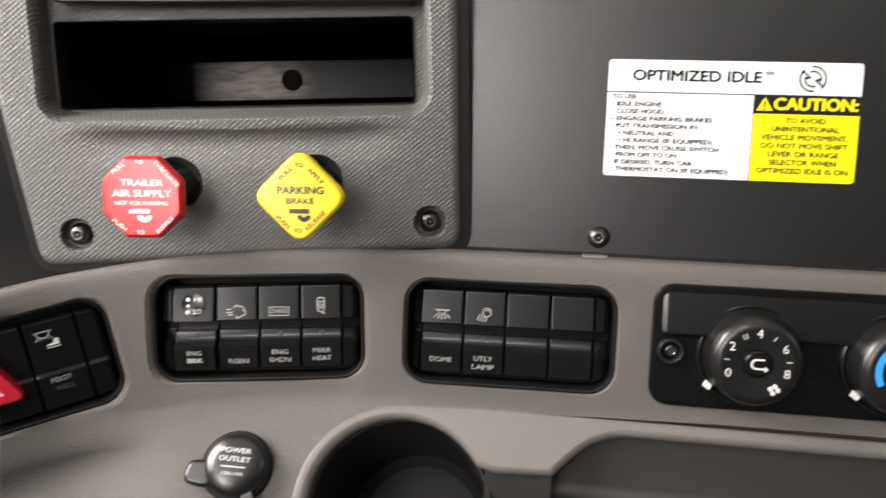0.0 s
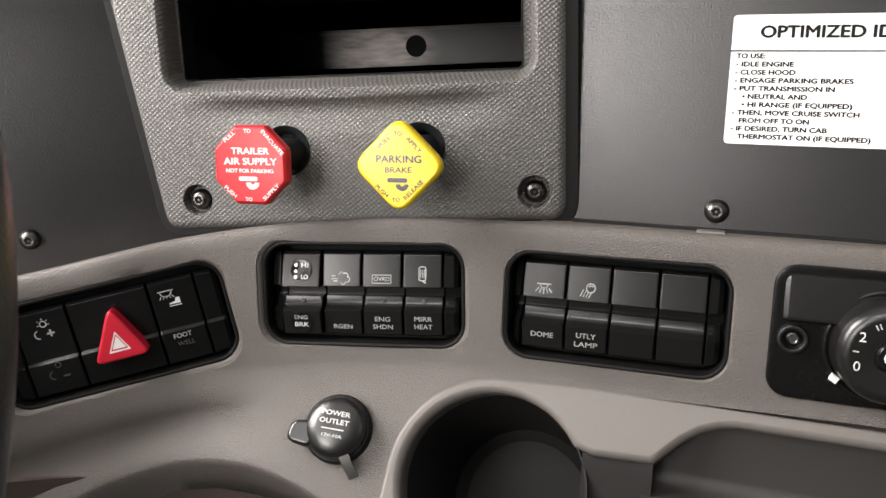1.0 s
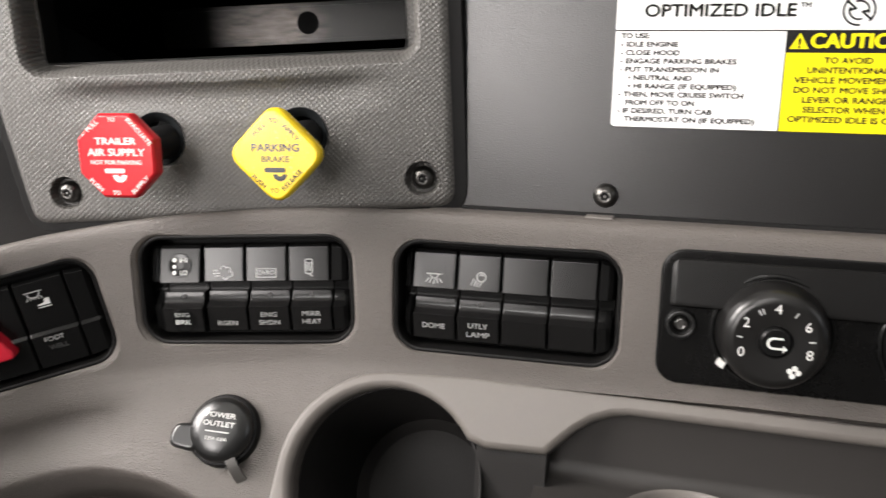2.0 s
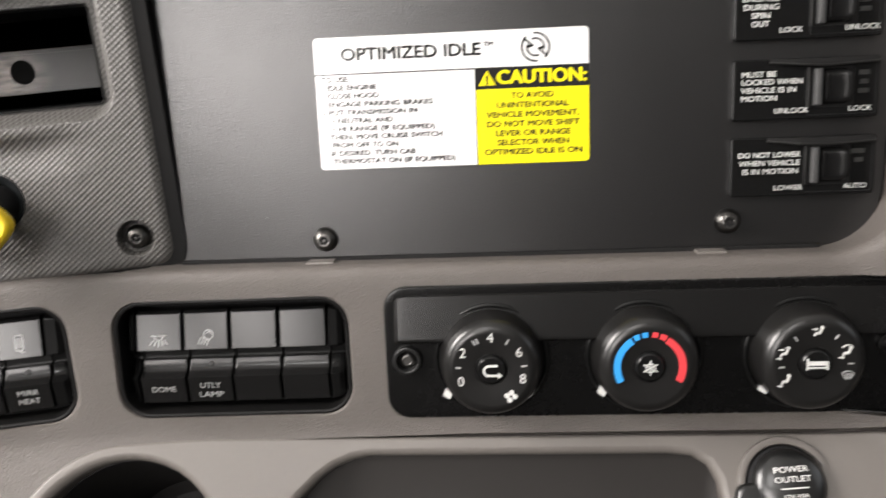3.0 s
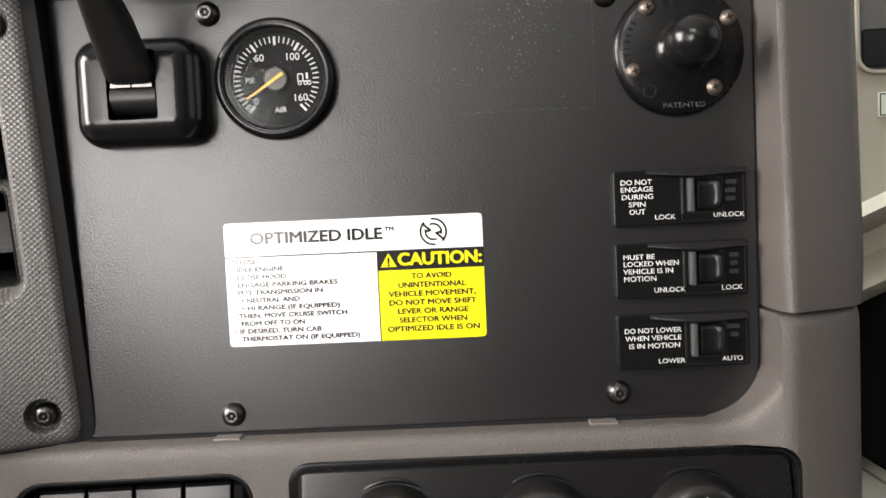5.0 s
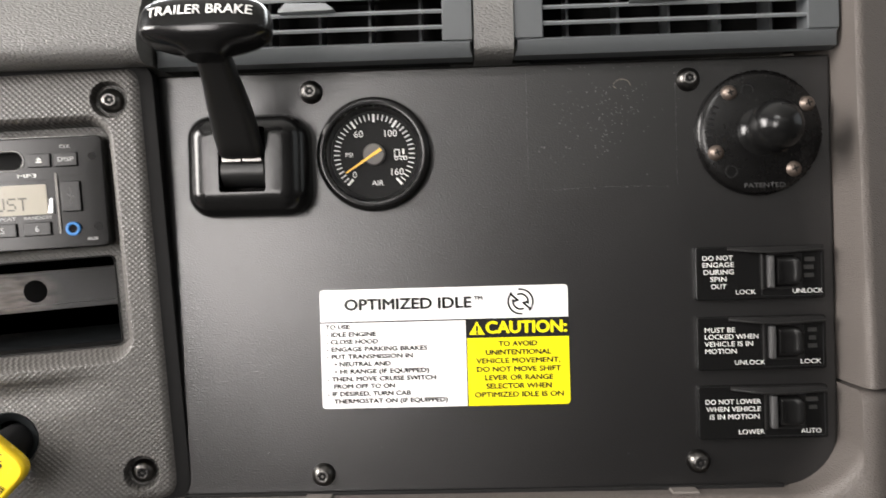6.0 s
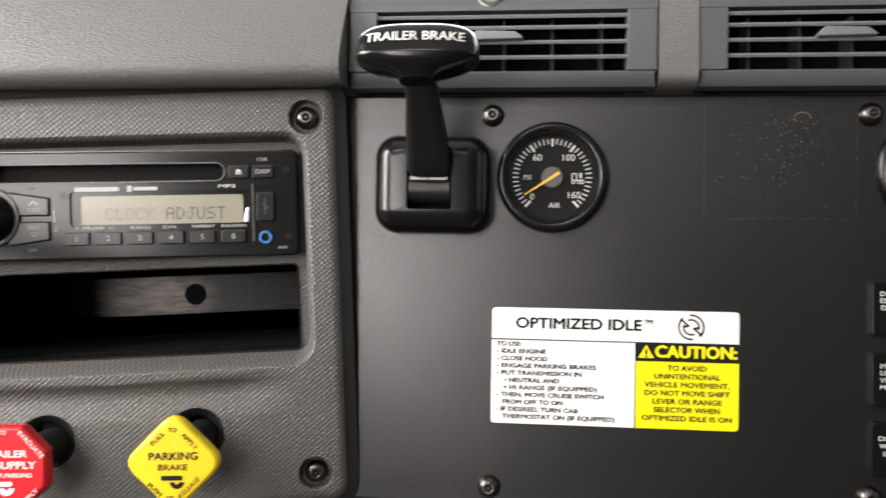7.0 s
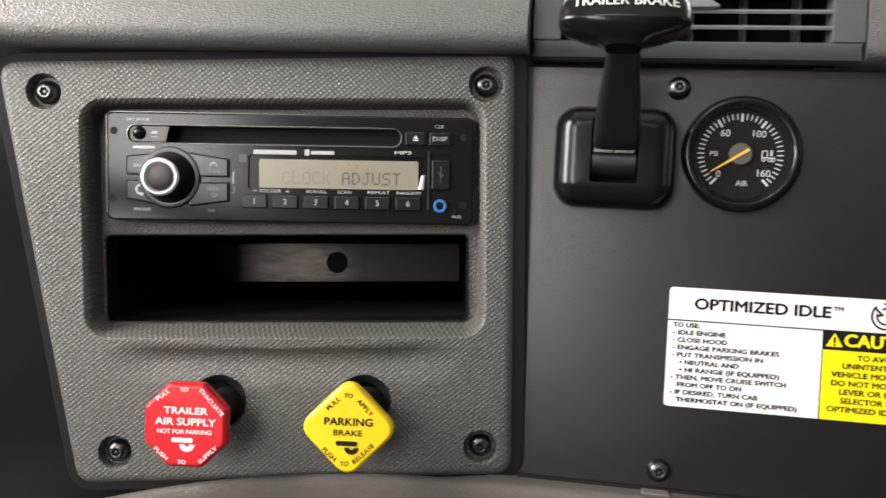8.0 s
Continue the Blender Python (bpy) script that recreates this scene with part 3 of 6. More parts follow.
def air_vent(x0, x1, fx0, fx1, tab, label):
    """A dash vent: frame, horizontal slats, upright vanes behind them, a tab, and a dark duct."""
    v = thing("air_vent", Matrix.Translation(((fx0 + fx1) / 2, 0.440, 1.3685)), label, "air vent", "dash air vents")
    cx, cz = (fx0 + fx1) / 2, 1.3685
    bm = bmesh.new()
    z0, z1 = 1.3768 - cz, 1.4080 - cz
    fw = fx1 - fx0
    # face of the frame with its lower edge rolled under
    prof = [(0.012, 0.0), (0.0035, 0.0005), (0.0008, 0.0035), (0.0, z0 - 0.0012), (0.0012, z0)]
    lower = [[(sx * (fw / 2 - (0.0015 if d < 0.001 else 0.0)), d, h) for d, h in prof + [(0.014, z0)]] for sx in (-1, 1)]
    loft(bm, lower)
    box(bm, -fw / 2, x0 - cx, 0.0, 0.014, z0, z1, 0.0006)
    box(bm, x1 - cx, fw / 2, 0.0, 0.014, z0, z1, 0.0006)
    loft(bm, [[(s * fw / 2, d, h) for d, h in ((0.0, z1), (0.0, z1 + 0.004), (0.004, z1 + 0.010), (0.012, z1 + 0.016), (0.03, z1 + 0.016), (0.014, z1))] for s in (-1, 1)])
    part("frame", bm, M["vent"], v)
    bm = bmesh.new()
    rows = []
    for d, g in ((0.0142, 0.0010), (0.045, 0.0010), (0.045, 0.0030), (0.0142, 0.0030)):
        rows.append([(x0 - cx - g, d, z0 - g), (x1 - cx + g, d, z0 - g), (x1 - cx + g, d, z1 + g), (x0 - cx - g, d, z1 + g)])
    loft(bm, rows, closed=True)
    part("duct", bm, M["dark"], v)
    bm = bmesh.new()
    slab(bm, rrect(x1 - x0 + 0.003, z1 - z0 + 0.003, 0.001, (x0 + x1) / 2 - cx, (z0 + z1) / 2), 0.045, 0.048)
    part("duct_end", bm, M["dark"], v)
    for h in (0.0072, 0.0150, 0.0226, 0.0284):
        bm = bmesh.new()
        prof = [(0.0015, h - 0.0010), (0.0008, h), (0.0015, h + 0.0010), (0.011, h + 0.0036), (0.0115, h + 0.0024)]
        loft(bm, [[(x, d, z0 + q) for d, q in prof] for x in (x0 - cx, x1 - cx)])
        part("slat", bm, M["slat"], v)
    n = 5
    for k in range(n):
        x = x0 - cx + (x1 - x0) * (k + 0.55) / n
        bm = bmesh.new()
        loft(bm, [[(x + s * 0.0007, 0.017, z0), (x + s * 0.0007, 0.034, z0), (x + s * 0.0007, 0.034, z1), (x + s * 0.0007, 0.017, z1)] for s in (-1, 1)])
        part("vane", bm, M["vent"], v)
    bm = bmesh.new()
    tx = tab - cx
    prof = rounded([(tx - 0.0150, 0.0152), (tx + 0.0150, 0.0158), (tx + 0.0095, 0.0196), (tx - 0.0105, 0.0202)], 0.0008, 2)
    slab(bm, [(x, z0 + z) for x, z in prof], -0.0035, 0.003, 0.0008, 2)
    part("tab", bm, M["slat"], v, "grey vent tab")
    return v


v1 = air_vent(-0.0318, 0.0967, -0.0462, 0.1115, 0.0305, "dark grey plastic air vent with four slats behind brake lever")
air_vent(0.1460, 0.2740, 0.1320, 0.2890, 0.2020, "dark grey plastic air vent with four slats above ball mount")
bm = bmesh.new()
lathe(bm, [(0.0, -0.0016), (0.0050, -0.0018), (0.0062, -0.0024), (0.0072, -0.0022), (0.0080, 0.0), (0.0080, 0.006)], 28)
wheel = part("closing_wheel", bm, M["steel"], v1, "small steel vent closing wheel")
wheel.location = (0.0266 - 0.0326, 0.002, 1.4170 - 1.3685)
bm = bmesh.new()
loft(bm, [[(x, 0.4405 + d, 1.3685 + h) for d, h in ((0.012, 0.0), (0.001, 0.001), (-0.0015, 0.006), (-0.001, 0.040), (0.006, 0.060), (0.05, 0.09), (0.05, 0.0))] for x in (0.1122, 0.1131, 0.1308, 0.1316)])
solid("vent_divider", bm, M["pad"], None, "grey grained strip between the two vents", "trim", "structure", 60)
bm = bmesh.new()
loft(bm, [[(x, 0.4405 + d, 1.428 + h) for d, h in ((0.012, 0.0), (0.05, 0.010), (0.15, 0.016), (0.5, 0.012), (0.5, -0.05), (0.06, -0.05), (0.05, -0.004))] for x in (-0.047, 0.10, 0.32)])
solid("dash_top", bm, M["pad"], None, "grey grained dash top above the vents", "dashboard", "structure", 60)

# ---- screws ----


def torx(bm, r, y, deep):
    """A six-lobed socket as a dark sunken star."""
    poly = [(r * (1 - 0.22 * (0.5 - 0.5 * math.cos(6 * a))) * math.cos(a), r * (1 - 0.22 * (0.5 - 0.5 * math.cos(6 * a))) * math.sin(a)) for a in [2 * math.pi * k / 36 for k in range(36)]]
    return slab(bm, poly, y, y + deep)


def panel_screw(name, label, group):
    s = thing(name, Matrix.Identity(4), label, "screw", group)
    bm = bmesh.new()
    lathe(bm, [(0.0024, -0.0044), (0.0026, -0.0050), (0.0036, -0.0046), (0.0047, -0.0037), (0.0055, -0.0024), (0.0059, -0.0010), (0.0060, 0.0)], 32)
    part("head", bm, M["oxide"], s)
    bm = bmesh.new()
    ring(bm, circle(0.0031, n=36), [(0.0023 * (1 - 0.22 * (0.5 - 0.5 * math.cos(6 * a))) * math.cos(a), 0.0023 * (1 - 0.22 * (0.5 - 0.5 * math.cos(6 * a))) * math.sin(a)) for a in [2 * math.pi * k / 36 for k in range(36)]], -0.00512, -0.0040, 0.0002)
    part("socket_rim", bm, M["steel"], s, "worn bright rim of the socket")
    bm = bmesh.new()
    torx(bm, 0.0024, -0.00455, 0.002)
    part("socket", bm, M["dark"], s)
    bm = bmesh.new()
    lathe(bm, [(0.0, -0.0050), (0.0006, -0.0049), (0.0008, -0.0044)], 12)
    part("pin", bm, M["steel"], s)
    return s


screw = panel_screw("panel_screw", "black button-head security screw in the instrument panel", "instrument panel screws")
screw.matrix_world = Matrix.Translation((0.0286, 0.455, 1.3563))
for x, z in ((0.2195, 1.3567), (0.0296, 1.1608), (0.2200, 1.1638)):
    copy_thing(screw, Matrix.Translation((x, 0.455, z)) @ Matrix.Rotation(x * 40, 4, "Y"))
ls = copy_thing(screw, F_LEFT @ Matrix.Translation((-0.1020, 0.0, -0.1158)))
ls["label"] = "black button-head security screw in the cluster panel"
for x in (0.0280, 0.2110):
    bm = bmesh.new()
    slab(bm, rrect(0.0135, 0.0018, 0.0007), -0.0105, 0.004, 0.0006, 2)
    clip = solid("panel_clip", bm, M["insert"], Matrix.Translation((x, 0.455, 1.1507)), "worn grey clip under the panel's lower edge", "clip", "", 38, "panel clips")

# ---- radio bezel ----
F_BEZEL = frame_of(-0.0616, 0.4475, 1.1651, 10.86, -3.0, 3.3)
BEZEL = rounded([(-0.2125, -0.0205), (0.0180, -0.0165), (0.0190, 0.2045), (-0.2480, 0.2012)], [0.012, 0.012, 0.009, 0.012], 6)
RECESS = rrect(0.1992, 0.1165, 0.0085, -0.1010, 0.1186, 5)
POCKET = rrect(0.1932, 0.0472, 0.0030, -0.1024, 0.0876, 3)
KNOBS = ((-0.1452, 0.0202), (-0.0662, 0.0184))
HOLES = ((-0.1362, 0.0248), (-0.0610, 0.0245))
SCREWS = ((-0.2218, 0.1843), (0.0026, 0.1879), (0.0, 0.0), (-0.1904, -0.0021))


def bezel_body():
    rings = [[(x, 0.030, z) for x, z in BEZEL]]
    for k in range(6):
        a = radians(90 * k / 5)
        rings.append([(x, 0.0075 * (1 - math.sin(a)), z) for x, z in grown(BEZEL, -0.0062 * (1 - math.cos(a)))])
    return loft(bmesh.new(), rings)


def recess_cutter():
    """The radio's recess, with a sloping sill below."""
    rings = []
    for y, d, sill in ((0.016, 0.0, 0.0030), (0.007, 0.0008, 0.0012), (0.0035, 0.0016, 0.0008), (0.0012, 0.0028, 0.0010), (0.0002, 0.0040, 0.0014), (-0.0006, 0.0052, 0.0014), (-0.02, 0.0060, 0.0010)):
        rings.append([(x, y, z + (sill if z < 0.09 else 0.0)) for x, z in grown(RECESS, d)])
    return loft(bmesh.new(), rings)


def scoop_cutter():
    """A shallow scoop under the sill, steep above and running out below, fading towards both ends."""
    rings = []
    for i in range(25):
        t = i / 24
        x = -0.197 + 0.190 * t
        d = 0.0034 * min(1.0, 6.5 * t, 6.5 * (1 - t)) ** 1.5 - 0.0001
        top = 0.0540 - 0.0010 * math.sin(math.pi * t)
        rings.append([(x, -0.012, top + 0.0015), (x, min(0, d) - 0.0002, top)] + [(x, d * f, top - h) for f, h in ((0.35, 0.0014), (0.75, 0.0036), (1.0, 0.0066), (0.85, 0.0100), (0.52, 0.0140), (0.22, 0.0180))] + [(x, min(0, d) - 0.0002, top - 0.0220), (x, -0.012, top - 0.0235)])
    return loft(bmesh.new(), rings)


bezel = thing("radio_bezel", F_BEZEL, "grey dimple-textured plastic radio bezel held by four screws", "bezel")
ob = part("bezel_frame", bezel_body(), M["bezel"], bezel, "", 45)
bpy.context.view_layer.update()
# black ring stands in for the gap and shadow round the bezel
bm = bmesh.new()
ring(bm, [(x + (0.0022 if x > 0.0 else 0.0), z) for x, z in grown(BEZEL, 0.0026)], grown(BEZEL, -0.004), 0.0022, 0.030, 0.0006)
part("shadow_gap", bm, M["dark"], bezel, "black ring standing in for the shadowed gap round the bezel")
cuts = [(recess_cutter(), F_BEZEL), (scoop_cutter(), F_BEZEL), (slab(bmesh.new(), POCKET, -0.01, 0.06), F_BEZEL)]
for a, b in HOLES:
    cuts.append((lathe(bmesh.new(), [(0.0, -0.02), (0.0150, -0.02), (0.0150, 0.0), (0.0140, 0.0012), (0.0136, 0.003), (0.0136, 0.06), (0.0, 0.06)], 36, a, b), F_BEZEL))
for a, b in SCREWS:
    cuts.append((lathe(bmesh.new(), [(0.0, -0.02), (0.0096, -0.02), (0.0096, -0.0006), (0.0086, 0.0008), (0.0078, 0.006), (0.0, 0.006)], 32, a, b), F_BEZEL))
carve(ob, cuts, 45)
# pocket below the radio, passing behind the end of the panel beside it
carve(cluster, [(box(bmesh.new(), -0.2030, -0.0020, 0.0145, 0.20, 0.0600, 0.1150), F_BEZEL)])
bm = bmesh.new()
x0, x1, z0, z1 = -0.1995, -0.0053, 0.0635, 0.1115
box(bm, x0 - 0.002, x0, 0.0306, 0.190, z0, z1)
box(bm, x1, x1 + 0.002, 0.0306, 0.190, z0, z1)
box(bm, x0, x1, 0.0306, 0.190, z0 - 0.002, z0)
box(bm, x0, x1, 0.0306, 0.190, z1, z1 + 0.002)
box(bm, x0, x1, 0.190, 0.192, z0, z1)
part("pocket", bm, M["deep"], bezel, "deep black open pocket")
bm = bmesh.new()
ring(bm, grown(POCKET, -0.0001), grown(POCKET, -0.0008), 0.0150, 0.0305, 0.0003)
part("pocket_rim", bm, M["pit"], bezel)
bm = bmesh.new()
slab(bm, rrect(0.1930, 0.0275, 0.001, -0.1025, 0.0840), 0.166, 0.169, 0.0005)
plate = part("back_plate", bm, M["plate"], bezel, "dark plate with a paler streaked patch at the pocket's back")
bm = bmesh.new()
lathe(bm, [(0.0, 0.1650), (0.0060, 0.1652), (0.0077, 0.1659)], 24, -0.0943, 0.0841)
part("plate_hole", bm, M["dark"], plate)
for a, b, w in ((-0.1025, 0.0955, 0.190), (-0.1025, 0.0737, 0.190)):
    bm = bmesh.new()
    box(bm, a - w / 2, a + w / 2, 0.1645, 0.166, b - 0.0005, b + 0.0005)
    part("rib", bm, M["plate"], plate)

bscrew = panel_screw("bezel_screw", "black button-head screw sunk in the radio bezel", "radio bezel screws")
bscrew.matrix_world = F_BEZEL @ Matrix.Translation((SCREWS[0][0], 0.0055, SCREWS[0][1]))
for i, (a, b) in enumerate(SCREWS[1:]):
    copy_thing(bscrew, F_BEZEL @ Matrix.Translation((a, 0.0055, b)) @ Matrix.Rotation(i + 0.4, 4, "Y"))
for a, b in HOLES:
    bm = bmesh.new()
    lathe(bm, [(0.0088, 0.0045), (0.0105, 0.0024), (0.0128, 0.0008), (0.0138, 0.0006), (0.0139, 0.0012), (0.0136, 0.0020), (0.0136, 0.0080), (0.0088, 0.0080)], 36, a, b, True)
    part("collar", bm, M["deep"], bezel, "black rubber valve collar")

# ---- brake valve knobs ----


def valve_knob(name, at, hole, outline, colour, label, turn):
    """A pull knob: a thick faceplate on a round stem."""
    k = thing(name, F_BEZEL @ Matrix.Translation((at[0], -0.0286, at[1])) @ Matrix.Rotation(radians(1.5), 4, "Y") @ Matrix.Rotation(radians(turn), 4, "Z") @ Matrix.Rotation(radians(-2.3), 4, "X") @ Matrix.Translation((0.0, 0.0286, 0.0)), label, "valve knob", "air brake valve knobs")
    bm = bmesh.new()
    rings = [[(x, -0.0190, z) for x, z in grown(outline, -0.0019)], [(x, -0.0205, z) for x, z in grown(outline, -0.0006)], [(x, -0.0225, z) for x, z in outline], [(x, -0.0265, z) for x, z in outline],
             [(x, -0.0276, z) for x, z in grown(outline, -0.0005)], [(x, -0.0284, z) for x, z in grown(outline, -0.0013)], [(x, -0.0286, z) for x, z in grown(outline, -0.0019)]]
    loft(bm, rings)
    part("faceplate", bm, colour, k)
    bm = bmesh.new()
    dx, dz = hole[0] - at[0], hole[1] - at[1]
    loft(bm, [[(dx * f + r * math.cos(a), y, dz * f + r * math.sin(a)) for a in [2 * math.pi * q / 32 for q in range(32)]] for r, y, f in ((0.0118, -0.0195, 0.18), (0.0100, -0.0165, 0.30), (0.0088, -0.0100, 0.55), (0.0085, 0.0, 1.0), (0.0085, 0.0075, 1.0))])
    part("stem", bm, M["matt"], k, "black stem")
    return k


OCT = [(0.0205 / math.cos(radians(22.5)) * math.cos(radians(22.5 + 45 * k)), 0.0205 / math.cos(radians(22.5)) * math.sin(radians(22.5 + 45 * k))) for k in range(8)]
red = valve_knob("trailer_air_supply_knob", KNOBS[0], HOLES[0], rounded(OCT, 0.0022, 3), M["red"], "red octagonal trailer air supply pull knob with white lettering", -5.0)
Y = -0.02875
words("TRAILER", M["paint"], red, 0.0005, 0.0072, Y, 0.0034, 0.0215, bold=0.030)
words("AIR SUPPLY", M["paint"], red, 0.0005, 0.0018, Y, 0.0036, 0.0300, bold=0.030)
words("NOT FOR PARKING", M["paint"], red, 0.0, -0.0030, Y, 0.0021, 0.0268, bold=0.030)
for s, x, z, t, w in (("PULL", -0.0110, 0.0145, 38, 0.0075), ("TO", -0.0005, 0.0175, 0, 0.0040), ("EVACUATE", 0.0132, 0.0118, -47, 0.0165),
                      ("PUSH", -0.0115, -0.0140, -40, 0.0080), ("TO", -0.0010, -0.0178, 0, 0.0040), ("SUPPLY", 0.0118, -0.0138, 43, 0.0115)):
    words(s, M["paint"], red, x, z, Y, 0.0021, w, turn=t, bold=0.022)
mark("maker_mark", [rrect(0.0105, 0.0022, 0.0008, -0.001, -0.0070), arc(0.0012, 0.0038, 95, 265, 0.0015, -0.0088)], Y, M["paint"], red)

SQ = rounded([(0.0, -0.0252), (0.0252, 0.0), (0.0, 0.0252), (-0.0252, 0.0)], 0.0085, 5)
yel = valve_knob("parking_brake_knob", KNOBS[1], HOLES[1], SQ, M["yellow"], "yellow diamond-shaped parking brake pull knob with black lettering", -4.0)
words("PARKING", M["ink"], yel, 0.0003, 0.0032, Y, 0.0038, 0.0235, bold=0.035)
words("BRAKE", M["ink"], yel, 0.0, -0.0022, Y, 0.0030, 0.0140, bold=0.022)
for s, x, z, t, w in (("PULL", -0.0072, 0.0118, 44, 0.0080), ("TO", 0.0, 0.0160, 0, 0.0042), ("APPLY", 0.0082, 0.0105, -46, 0.0100),
                      ("PUSH", -0.0088, -0.0128, -42, 0.0080), ("TO", -0.0012, -0.0172, 5, 0.0042), ("RELEASE", 0.0078, -0.0120, 44, 0.0132)):
    words(s, M["ink"], yel, x, z, Y, 0.0023, w, turn=t, bold=0.022)
mark("maker_mark", [rrect(0.0105, 0.0024, 0.0008, -0.0005, -0.0072), arc(0.0012, 0.0036, 95, 265, 0.0020, -0.0090)], Y, M["ink"], yel)

# ---- radio ----


def button(name, parent, poly, y0, y1, material, bev=0.0006, label=""):
    bm = bmesh.new()
    slab(bm, poly, y0, y1, bev, 2)
    return part(name, bm, material, parent, label)


radio = thing("car_radio", F_BEZEL @ Matrix.Translation((-0.0982, 0.0040, 0.1454)) @ Matrix.Rotation(radians(1.0), 4, "Y"), "black single-DIN truck radio with cream display and chrome-ringed knob", "radio")
bm = bmesh.new()
slab(bm, rrect(0.1885, 0.0555, 0.0030), 0.0, 0.030, 0.0010)
face = part("faceplate", bm, M["fascia"], radio)
slot = rrect(0.1400, 0.0088, 0.0042, -0.0133, 0.0166)
bpy.context.view_layer.update()
carve(face, [(slab(bmesh.new(), slot, -0.01, 0.012), radio.matrix_world.copy()), (slab(bmesh.new(), rrect(0.0915, 0.0180, 0.0018, 0.0240, -0.0020), -0.01, 0.0016), radio.matrix_world.copy()),
             (slab(bmesh.new(), rrect(0.0125, 0.0270, 0.001, 0.0776, -0.0050), -0.01, 0.0008), radio.matrix_world.copy())], 38)
bm = bmesh.new()
ring(bm, grown(slot, 0.0006), slot, -0.0005, 0.002, 0.0002)
part("disc_slot_rim", bm, M["steel"], radio)
# highlight along the left and top edges, drawn as a thin steel line
bm = bmesh.new()
run = [(-0.0942, -0.0240 + 0.0490 * q / 8) for q in range(9)] + [(-0.0912 - 0.0030 * math.cos(radians(q)), 0.0247 + 0.0030 * math.sin(radians(q))) for q in range(18, 91, 18)] + [(-0.0912 + 0.1780 * q / 8, 0.0277) for q in range(1, 9)]
loft(bm, [[(x + 0.00028 * math.cos(q), -0.0001 + 0.00028 * math.sin(q), z + 0.00028 * math.cos(q)) for q in [math.pi * k / 3 for k in range(6)]] for x, z in run])
part("faceplate_highlight", bm, M["steel"], radio, "fine steel line standing in for the highlight on the faceplate's edge")
bm = bmesh.new()
slab(bm, grown(slot, 0.0005), 0.0108, 0.013)
part("disc_slot", bm, M["dark"], radio)
bm = bmesh.new()
slab(bm, rrect(0.0822, 0.0148, 0.0010, 0.0248, -0.0026), 0.0011, 0.004)
lcd = part("display", bm, M["lcd"], radio, "cream radio display")
DOTS = {"C": "0e11101010110e", "L": "1010101010101f", "O": "0e11111111110e", "K": "11121418141211", "A": "0e11111f111111", "D": "1c12111111121c", "J": "0702020202120c", "U": "1111111111110e", "S": "0f10100e01011e", "T": "1f040404040404"}


def dot_text(s, x, z, pitch, material):
    """Lettering on the display, made of five by seven square dots a letter."""
    bm = bmesh.new()
    for i, ch in enumerate(s):
        for row in range(7):
            bits = int(DOTS[ch][2 * row:2 * row + 2], 16)
            for col in range(5):
                if bits >> (4 - col) & 1:
                    slab(bm, rrect(pitch * 0.92, pitch * 1.02, 0.00004, x + (6.2 * i + col) * pitch, z + (3 - row) * pitch * 1.10, 1), 0.00098, 0.0011)
    part("lettering", bm, material, lcd)


dot_text("CLOCK", -0.0040, -0.0046, 0.00084, M["lcd_faint"])
dot_text("ADJUST", 0.0268, -0.0046, 0.00084, M["lcd_ink"])
# glint on the display lens, made as a small chrome piece
bm = bmesh.new()
slab(bm, [(0.0660, -0.0096), (0.0690, -0.0100), (0.0694, -0.0020), (0.0676, -0.0024)], -0.0004, 0.003, 0.0006, 2)
part("lens_glint", bm, M["chrome"], radio, "chrome sliver standing in for a glint at the display lens's end")
KX, KZ = -0.0618, -0.0056
bm = bmesh.new()
ring(bm, circle(0.0158, KX, KZ, 44), circle(0.0125, KX, KZ, 44), -0.0016, 0.001, 0.0007)
part("knob_collar", bm, M["satin"], radio)
bm = bmesh.new()
lathe(bm, [(0.0072, -0.0158), (0.0084, -0.0164), (0.0096, -0.0152), (0.0101, -0.0130), (0.0114, -0.0070), (0.0136, -0.0005), (0.0136, 0.001)], 44, KX, KZ)
kn = part("volume_knob", bm, M["satin"], radio)
bm = bmesh.new()
lathe(bm, [(0.0073, -0.0160), (0.0078, -0.0171), (0.0087, -0.0170), (0.0095, -0.0159), (0.0093, -0.0148), (0.0073, -0.0150)], 44, KX, KZ, True)
part("chrome_ring", bm, M["chrome"], kn, "polished chrome ring")
bm = bmesh.new()
lathe(bm, [(0.0, -0.0164), (0.0030, -0.0163), (0.0055, -0.0161), (0.0066, -0.0158), (0.0074, -0.0153), (0.0074, -0.0140)], 40, KX, KZ)
part("cap", bm, M["cap"], kn, "brushed metal cap")
for poly in ([(-0.0834, -0.0041), (-0.0712, -0.0041), (-0.0712, 0.0064), (-0.0834, 0.0050)], [(-0.0834, -0.0166), (-0.0660, -0.0195), (-0.0660, -0.0075), (-0.0834, -0.0075)],
             [(-0.0520, -0.0047), (-0.0319, -0.0047), (-0.0319, 0.0040), (-0.0520, 0.0072)], [(-0.0520, -0.0200), (-0.0319, -0.0172), (-0.0319, -0.0081), (-0.0520, -0.0081)]):
    b = button("side_button", radio, rounded(poly, 0.0009, 3), -0.0010, 0.002, M["satin"], 0.0006)
    bm = bmesh.new()
    ring(bm, rounded([(x + (0.0005 if x > -0.06 else -0.0005), z) for x, z in grown(poly, 0.0004)], 0.0009, 3), rounded(grown(poly, -0.0001), 0.0009, 3), -0.00012, 0.001)
    part("button_gap", bm, M["deep"], b)
words("BAND", M["faint"], radio, -0.0768, 0.0004, -0.00115, 0.0019, 0.0068)
